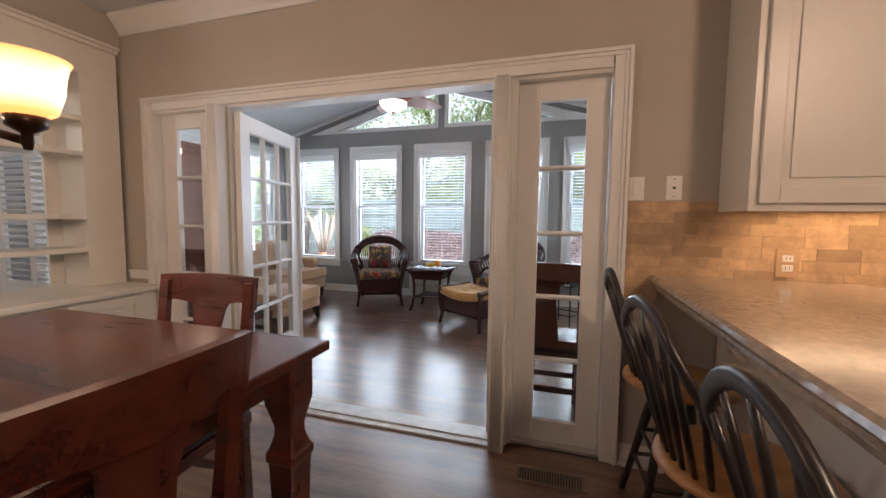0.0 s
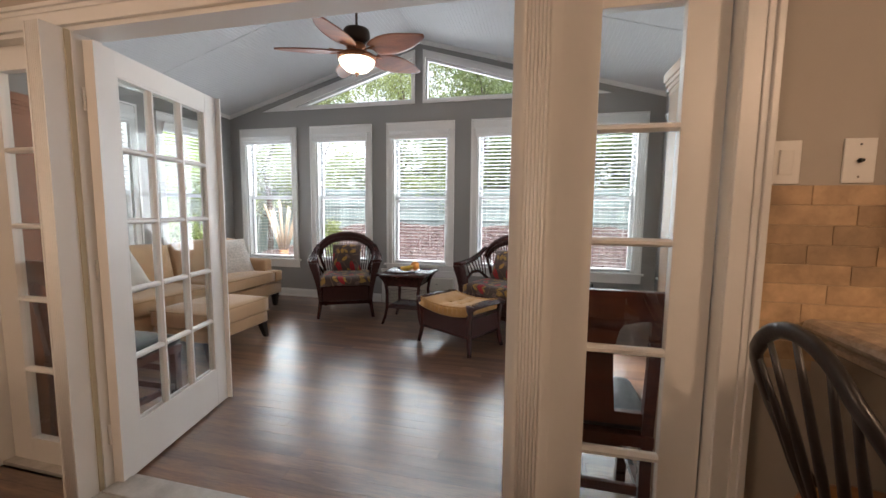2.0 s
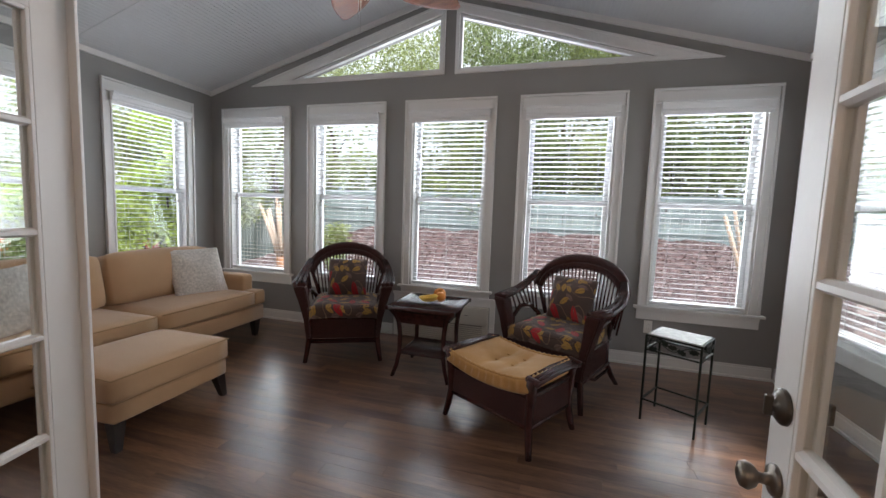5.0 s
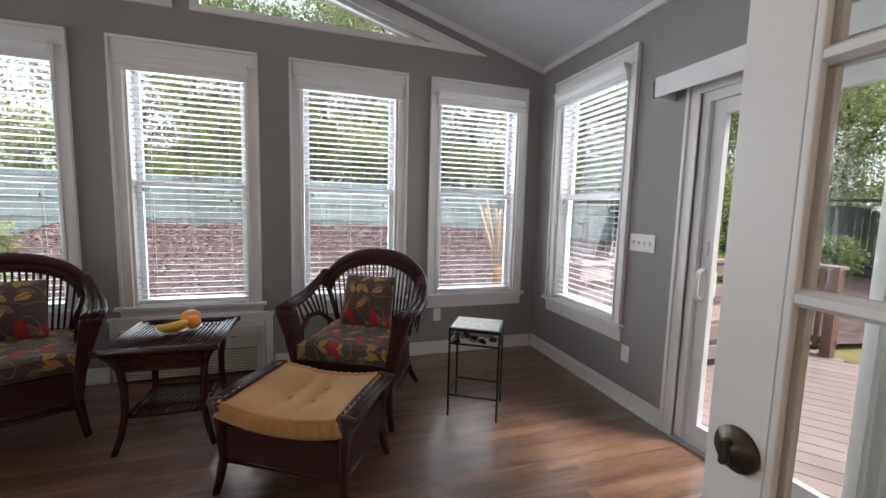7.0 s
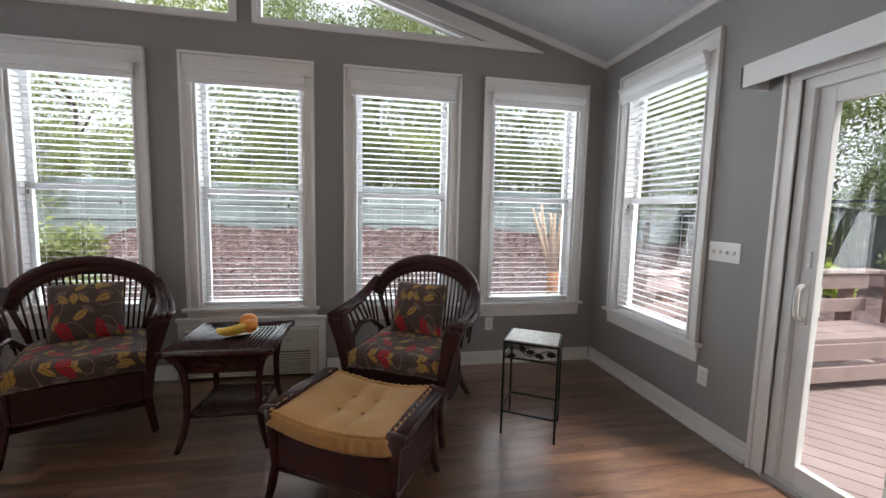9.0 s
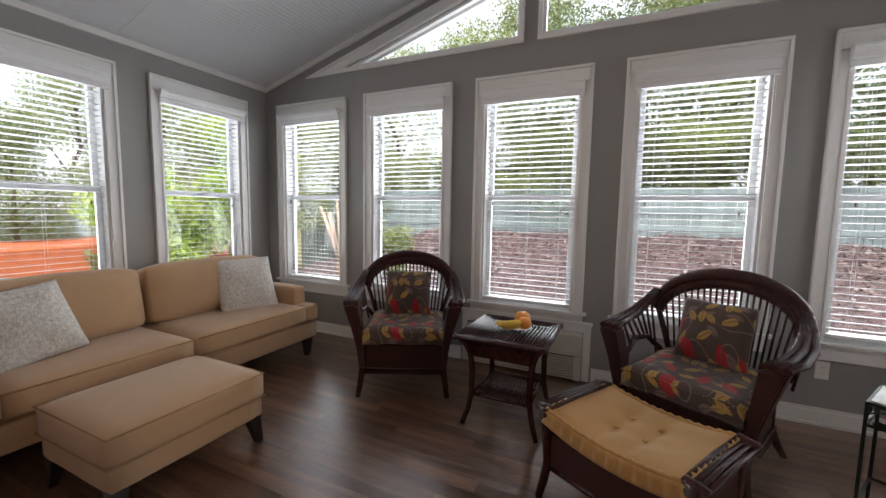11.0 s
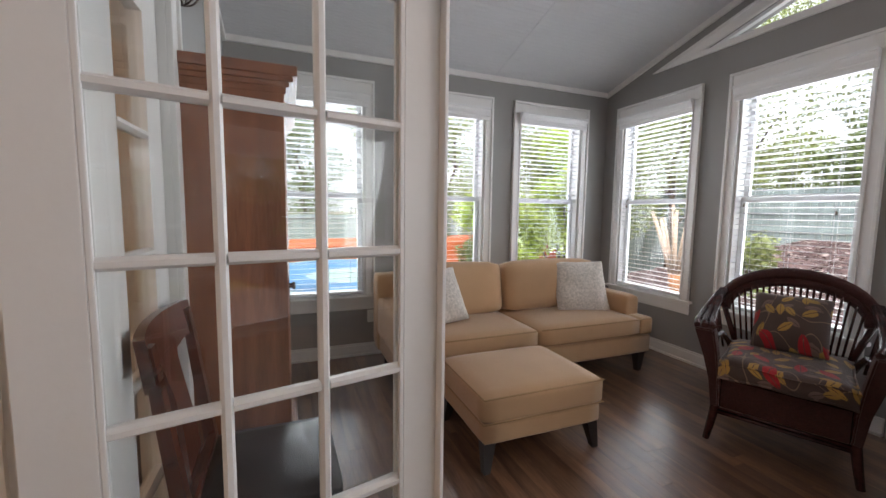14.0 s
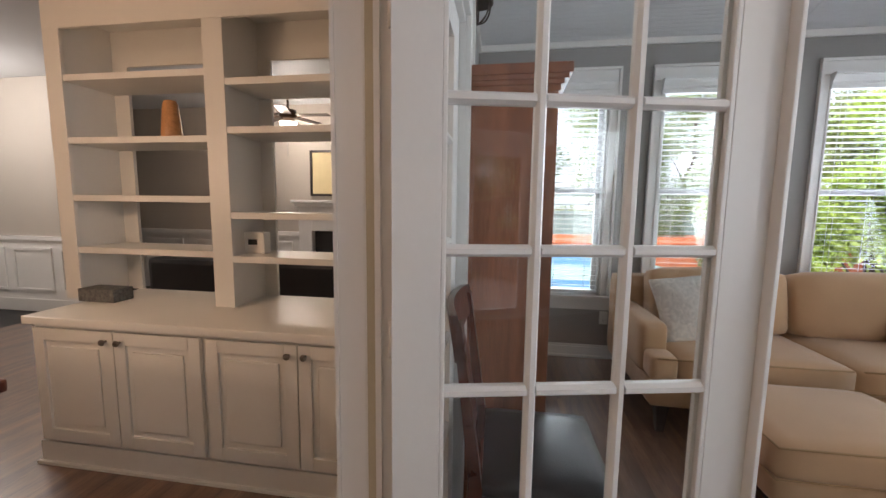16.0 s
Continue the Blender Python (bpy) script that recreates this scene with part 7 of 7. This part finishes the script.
part("rear_frame", boxes((BX - 0.02, BX, 0.2, 0.36, 0.762, 2.3), (BX - 0.02, BX, 1.05, 1.3, 0.762, 2.3), (BX - 0.02, BX, 2.02, 2.325, 0.762, 2.3), (BX - 0.02, BX, 0.36, 1.05, 2.1, 2.3), (BX - 0.02, BX, 1.3, 2.02, 2.1, 2.3)), M["cab"], bk)
for y0, y1, zs in ((0.262, 1.13, (1.97, 1.646, 1.341, 1.056)), (1.225, 2.1, (1.92, 1.686, 1.26, 1.034))):
    for z in zs:
        part("shelf", boxes((BX + 0.005, FX - 0.004, y0 + 0.01, y1 - 0.01, z - 0.033, z), bevel=0.002), M["cab"], bk)
part("counter", boxes((BX - 0.02, -2.615, 0.335, 2.325, 0.722, 0.762), bevel=0.006), M["cab"], bk)
part("case", boxes((BX, -2.652, 0.36, 2.32, 0.0, 0.7215)), M["cab"], bk)
part("base_moulding", boxes((-2.652, -2.638, 0.345, 2.32, 0.0, 0.12), (-2.638, -2.622, 0.33, 2.32, 0.0, 0.02), bevel=0.003), M["cab"], bk)
for y0, y1, ky in ((0.372, 0.826, 0.79), (0.832, 1.286, 0.868), (1.316, 1.762, 1.726), (1.768, 2.214, 1.804)):
    b2 = bmesh.new()
    z0, z1, w = 0.135, 0.705, 0.06
    x0, x1 = -2.651, -2.632
    box(b2, x0, x1, y0, y0 + w, z0, z1, 0.002)
    box(b2, x0, x1, y1 - w, y1, z0, z1, 0.002)
    box(b2, x0, x1, y0 + w, y1 - w, z0, z0 + w, 0.002)
    box(b2, x0, x1, y0 + w, y1 - w, z1 - w, z1, 0.002)
    dr = part("door", b2, M["cab"], bk)
    b2 = boxes((x0, x1 - 0.012, y0 + w, y1 - w, z0 + w, z1 - w))
    box(b2, x1 - 0.012, x1 - 0.004, y0 + w + 0.03, y1 - w - 0.03, z0 + w + 0.03, z1 - w - 0.03, 0.006)
    part("panel", b2, M["cab"], dr)
    kn = lathe(bmesh.new(), [(0.006, 0), (0.005, 0.012), (0.014, 0.018), (0.015, 0.024), (0.010, 0.03), (0.002, 0.031)], n=14)
    part("knob", moved(kn, pose(x1, ky, 0.66, 0, 90)), M["pewter"], dr)
tb = tagged(part("tissue_box", boxes((-3.08, -2.96, 0.28, 0.51, 0.7735, 0.846), bevel=0.006), M["box"]), "flat marbled grey box lying on the counter", "box")
vs = tagged(part("wooden_vase", lathe(bmesh.new(), [(0.052, 0), (0.05, 0.03), (0.04, 0.12), (0.036, 0.15), (0.028, 0.165), (0.015, 0.168)], n=20), M["honey"]), "tapered brown wooden vase on a shelf", "vase")
vs.location = (-3.14, 0.77, 1.6745)
vs.scale = (1.05, 1.05, 1.27)
th = thing("thermostat", pose(-3.16, 1.20, 1.0505), "small white device with a dark oval screen on a shelf", "device")
part("body", boxes((-0.03, 0.03, -0.03, 0.11, 0.0, 0.12), bevel=0.006), M["plate"], th)
part("screen", boxes((0.03, 0.033, 0.015, 0.07, 0.05, 0.08), bevel=0.0014), M["dark"], th)

# ---- shuttered window between living room and sunroom ----
sw = thing("shuttered_window", pose(-4.14, YD, 0), "white window with plantation shutters", "window")
part("frame", boxes((-0.47, -0.40, -0.025, 0, 0.56, 1.92), (0.40, 0.47, -0.025, 0, 0.56, 1.92), (-0.40, 0.40, -0.025, 0, 1.85, 1.92), (-0.40, 0.40, -0.025, 0, 0.56, 0.63), bevel=0.004), M["white"], sw)
LOUV = mesh_of("louver", moved(boxes((-0.16, 0.16, -0.03, 0.03, -0.004, 0.004), bevel=0.002), pose(0, 0, 0, -22)), M["white"])
for c in (-0.2, 0.2):
    pn = part("shutter_panel", boxes((c - 0.198, c - 0.162, -0.022, 0.008, 0.632, 1.848), (c + 0.162, c + 0.198, -0.022, 0.008, 0.632, 1.848), (c - 0.162, c + 0.162, -0.022, 0.008, 0.632, 0.70), (c - 0.162, c + 0.162, -0.022, 0.008, 1.78, 1.848), (c - 0.162, c + 0.162, -0.022, 0.008, 1.22, 1.27)), M["white"], sw)
    for i in range(9):
        piece("louver", LOUV, pn, pose(c, -0.007, 0.735 + 0.058 * i))
        piece("louver", LOUV, pn, pose(c, -0.007, 1.305 + 0.056 * i))

# ---- breakfast bar, wall cabinet, stools ----
bar = thing("breakfast_bar", pose(-0.03, 0, 0) @ Matrix.Diagonal((1, 1, 0.99, 1)), "breakfast bar with beige stone top and grey panelled side", "counter")
prof = [(0.62, 0.992), (0.616, 1.0), (0.62, 1.012), (0.632, 1.02), (1.46, 1.02), (1.46, 0.982), (0.645, 0.982), (0.628, 0.984)]
part("stone_top", prism(bmesh.new(), prof, -1.2, YD - 0.013), M["stone"], bar, "beige speckled stone top")
part("stone_edge", prism(bmesh.new(), [(0.652, 0.945), (0.637, 0.955), (0.634, 0.97), (0.645, 0.981), (0.72, 0.981), (0.72, 0.945)], -1.2, YD - 0.013), M["stone"], bar)
part("side_panel", boxes((0.93, 1.4, -1.15, YD - 0.002, 0.0, 0.98)), M["cab"], bar)
part("baseboard", boxes((0.915, 0.93, -1.15, YD - 0.03, 0.0, 0.12), bevel=0.003), M["white"], bar)
for y in (2.05, 0.7):
    b2 = prism(bmesh.new(), [(0.93, 0.94), (0.70, 0.94), (0.70, 0.915), (0.74, 0.895), (0.80, 0.85), (0.86, 0.80), (0.89, 0.73), (0.93, 0.70)], y - 0.035, y + 0.035)
    part("corbel", b2, M["cab"], bar)
kc = thing("kitchen_counter", pose(0, 0, 0), "kitchen base cabinet with pale stone worktop", "counter")
part("worktop", boxes((1.462, 3.6, 1.70, YD - 0.013, 0.87, 0.91), bevel=0.006), M["stone"], kc)
part("body", boxes((1.47, 3.6, 1.74, YD - 0.003, 0.0, 0.869)), M["cab"], kc)
wc = thing("wall_cabinet", pose(0, -0.005, -0.016), "white wall cabinet with raised-panel doors over the bar", "cabinet")
part("body", boxes((0.868, 2.9, 2.03, YD - 0.001, 1.362, 2.5)), M["cab"], wc)
part("side_skirt", boxes((0.868, 0.886, 2.031, YD - 0.001, 1.337, 1.3615)), M["cab"], wc)
part("face_frame", boxes((0.866, 0.91, 2.01, 2.03, 1.335, 2.5), (0.91, 2.9, 2.01, 2.03, 1.335, 1.375), (0.91, 2.9, 2.01, 2.03, 2.46, 2.5)), M["cab"], wc)
for x0 in (0.895, 1.385, 1.875, 2.365):
    x1, y0 = x0 + 0.48, 1.99
    b2 = bmesh.new()
    w, z0, z1 = 0.065, 1.365, 2.47
    for r in ((x0, x0 + w, z0, z1), (x1 - w, x1, z0, z1), (x0 + w, x1 - w, z0, z0 + w), (x0 + w, x1 - w, z1 - w, z1)):
        box(b2, r[0], r[1], y0, y0 + 0.019, r[2], r[3], 0.003)
    dr = part("door", b2, M["cab"], wc)
    b2 = boxes((x0 + w, x1 - w, y0 + 0.012, y0 + 0.019, z0 + w, z1 - w))
    box(b2, x0 + w + 0.03, x1 - w - 0.03, y0 + 0.004, y0 + 0.012, z0 + w + 0.03, z1 - w - 0.03, 0.004)
    part("panel", b2, M["cab"], dr)
ul = thing("under_cabinet_lamp", pose(1.7, 2.2, 1.338), "slim lit lamp bar under the wall cabinet", "lamp")
part("housing", boxes((-0.65, 0.65, -0.035, 0.035, -0.006, 0.007), bevel=0.002), M["plate"], ul)
part("diffuser", boxes((-0.63, 0.63, -0.02, 0.02, -0.009, -0.0062)), glow("warm_diffuser", (1.0, 0.62, 0.30), 3.5), ul)
for c in build_outlet(pose(1.15, YD - 0.010, 1.09) @ Matrix.Diagonal((1.25, 1, 1.1, 1)), "almond outlet plate on the stone tiles", "outlet").children:
    if c.name.startswith("cover"):
        c.data.materials[0] = M["almond"]


def build_stool(m, label):
    """Bow-back stool: seat centred at the origin, its back towards -x."""
    s = thing("bar_stool", m, label, "stool", "bow-back bar stools")
    b2 = lathe(bmesh.new(), [(0.12, 0.585), (0.19, 0.59), (0.215, 0.605), (0.212, 0.62), (0.19, 0.628), (0.1, 0.618), (0.002, 0.614)], n=28)
    part("seat", b2, M["honey"], s, "honey oak round seat")
    part("swivel", lathe(bmesh.new(), [(0.09, 0.55), (0.10, 0.565), (0.10, 0.584), (0.06, 0.585)], n=16), M["black"], s)
    legs = []
    for a in (45, 135, 225, 315):
        ca, sa = math.cos(radians(a)), math.sin(radians(a))
        part("leg", tube(bmesh.new(), [(0.09 * ca, 0.09 * sa, 0.56), (0.13 * ca, 0.13 * sa, 0.4), (0.17 * ca, 0.17 * sa, 0.24), (0.23 * ca, 0.23 * sa, 0.0)], [0.016, 0.021, 0.017, 0.014], 8), M["black"], s)
        legs.append((ca, sa))
    for z, r in ((0.2, 0.18), (0.33, 0.15)):
        for k in range(4):
            p, q = legs[k], legs[(k + 1) % 4]
            part("stretcher", tube(bmesh.new(), [(p[0] * r, p[1] * r, z), (q[0] * r, q[1] * r, z)], 0.009, 6), M["black"], s)
    bow = []
    for k in range(25):
        a = math.pi * k / 24
        y, h = 0.20 * math.cos(a) * (1 + 0.12 * math.sin(a)), math.sin(a)
        bow.append((-0.075 - 0.15 * min(1, h * 1.3) ** 0.7 - 0.06 * h, y, 0.615 + 0.445 * h**0.85))
    b2 = bmesh.new()
    rows = []
    for i, p in enumerate(bow):
        a = Vector(bow[max(0, i - 1)])
        b = Vector(bow[min(24, i + 1)])
        d = (b - a).normalized()
        side = Vector((1, 0, 0.15))
        side = (side - d * side.dot(d)).normalized()
        up = d.cross(side)
        rows.append([b2.verts.new(Vector(p) + side * dx * 0.010 + up * dy * 0.017) for dx, dy in ((-1, -0.6), (-0.6, -1), (0.6, -1), (1, -0.6), (1, 0.6), (0.6, 1), (-0.6, 1), (-1, 0.6))])
    for a, b in zip(rows, rows[1:]):
        for k in range(8):
            b2.faces.new((a[k], a[(k + 1) % 8], b[(k + 1) % 8], b[k])).smooth = True
    b2.faces.new(rows[0][::-1])
    b2.faces.new(rows[-1])
    part("bow", b2, M["black"], s)
    for k in range(7):
        t = -1 + 2 * k / 6
        i = 12 - int(round(t * 8))
        top = Vector(bow[i])
        foot = Vector((-0.175 + 0.03 * t * t, 0.115 * t, 0.62))
        part("spindle", tube(bmesh.new(), [foot, foot.lerp(top, 0.35), foot.lerp(top, 0.7), top], [0.0075, 0.0105, 0.0085, 0.006], 6), M["black"], s)
    return s


bs = build_stool(pose(0.655, 1.98, 0, 0, 0, 4), "black bow-back bar stool with honey oak seat")
copy_thing(bs, pose(0.655, 1.37, 0, 0, 0, 13))
copy_thing(bs, pose(0.70, 0.80, 0, 0, 0, 6))

# floor register before the sidelight
vr = thing("floor_register", pose(0.15, 2.085, 0), "bronze metal floor register with slotted grille", "vent")
part("frame", boxes((-0.17, 0.17, -0.06, -0.048, 0.001, 0.007), (-0.17, 0.17, 0.048, 0.06, 0.001, 0.007), (-0.17, -0.155, -0.048, 0.048, 0.001, 0.007), (0.155, 0.17, -0.048, 0.048, 0.001, 0.007), bevel=0.002), M["register"], vr)
part("backing", boxes((-0.155, 0.155, -0.048, 0.048, 0.0005, 0.002)), M["dark"], vr)
LV = mesh_of("fin", moved(boxes((-0.0025, 0.0025, -0.048, 0.048, -0.002, 0.0035)), pose(0, 0, 0, 0, 15)), M["register"])
for i in range(24):
    piece("fin", LV, vr, pose(-0.149 + 0.013 * i, 0, 0.0035))

# ---- added area lamps outside the windows in place of sky light, lamps ----
for c in FARWIN:
    area("daylight", pose(c, YF + 0.42, 1.6, -72), 0.95, 1.95, 22, DAY)
for c in LEFTWIN:
    area("daylight", pose(XL - 0.42, c, 1.6, 0, -72), 1.95, 0.95, 16, DAY)
area("daylight", pose(XR + 0.42, RIGHTWIN, 1.6, 0, 72), 1.95, 0.95, 16, DAY)
area("daylight", pose(XC, YF + 0.3, 3.05, -68), 3.4, 0.6, 16, DAY)
bulb("fan_bulb", -1.66, 4.22, 2.485, 3, WARM, 0.06)
bulb("chandelier_bulb", -1.12, 0.81, 1.64, 4, WARM, 0.05)
bulb("chandelier_bulb", -1.95, 0.62, 1.62, 7, WARM, 0.08)
area("under_cabinet_light", pose(1.6, 2.2, 1.325, 0, 0, 0), 1.3, 0.08, 0.8, (1.0, 0.62, 0.33))
bulb("kitchen_light", 1.9, -0.6, 2.5, 38, (1.0, 0.66, 0.42), 0.2)
bulb("living_light", -5.9, -0.12, 2.36, 24, (1.0, 0.85, 0.7), 0.2)
# added fill bulb without a fixture, brightens the foyer wall
bulb("foyer_light", -4.0, -2.8, 2.4, 22, (1.0, 0.9, 0.8), 0.2)

# ---- backsplash of stone tiles ----
bsp = thing("trim_backsplash", pose(0, YD, 0), "tumbled travertine brick backsplash", "backsplash", "", "structure")
part("grout", boxes((CASR + 0.004, 3.0, -0.006, 0, 0.945, 1.373), (CASR + 0.004, 0.62, -0.006, 0, 0.86, 0.945)), M["grout"], bsp)
rnd = random.Random(9)
TILES = [mesh_of("tile", boxes((0, w, -0.0085, -0.004, 0, 0.052), bevel=0.0015), M["tile"]) for w in (0.10, 0.155, 0.205)]
WID = (0.10, 0.155, 0.205)
for r in range(10):
    x, z = CASR + 0.006, 1.321 - r * 0.054
    end = 2.3 if z > 0.94 else 0.61
    first = True
    while x < end - 0.1 and z > 0.86:
        k = (r * 2) % 3 if first else rnd.choice((1, 2, 2))
        first = False
        piece("tile", TILES[k], bsp, pose(x, 0, z))
        x += WID[k] + 0.002

# ---- oak strip floor ----
rnd = random.Random(21)
PW = 0.083
PLANK = mesh_of("plank", boxes((0, 1, 0.0003, PW - 0.0003, -0.012, 0.0), bevel=0.0), M["floor"])
floor = thing("floor", pose(0, 0, 0), "dark stained oak strip floor with a satin sheen", "floor", "", "structure")
part("subfloor", boxes((LX0, KX1, DY0, YN, -0.06, -0.0125), (XL, XR, YN, YF, -0.06, -0.0125), (XR, XR + 0.2, SL0, SL1, -0.06, -0.0125)), M["dark"], floor)
rest = []


def strip_rows(x0, x1, y0, rows, singly):
    for j in range(rows):
        y, x = y0 + j * PW, x0
        while x < x1 - 0.01:
            L = min(rnd.uniform(0.55, 1.75), x1 - x)
            if x1 - x - L < 0.3:
                L = x1 - x
            if singly:
                piece("plank", PLANK, floor, Matrix.Translation((x, y, 0)) @ Matrix.Diagonal((L - 0.001, 1, 1, 1)))
            else:
                rest.append((x, x + L - 0.001, y + 0.0006, y + PW - 0.0006))
            x += L


strip_rows(XL + 0.005, XR - 0.003, YD + 0.1, 46, True)
strip_rows(LX0, KX1, YD + 0.1 - 60 * PW, 60, False)
vv, ff = [], []
for a, b, c, d in rest:
    n = len(vv)
    vv += [(a, c, 0), (b, c, 0), (b, d, 0), (a, d, 0)]
    ff.append((n, n + 1, n + 2, n + 3))
me = bpy.data.meshes.new("planks")
me.from_pydata(vv, [], ff)
me.materials.append(M["floor_far"])
ob = new("planks", me)
ob.parent = floor
tagged(ob, kind="stuff")
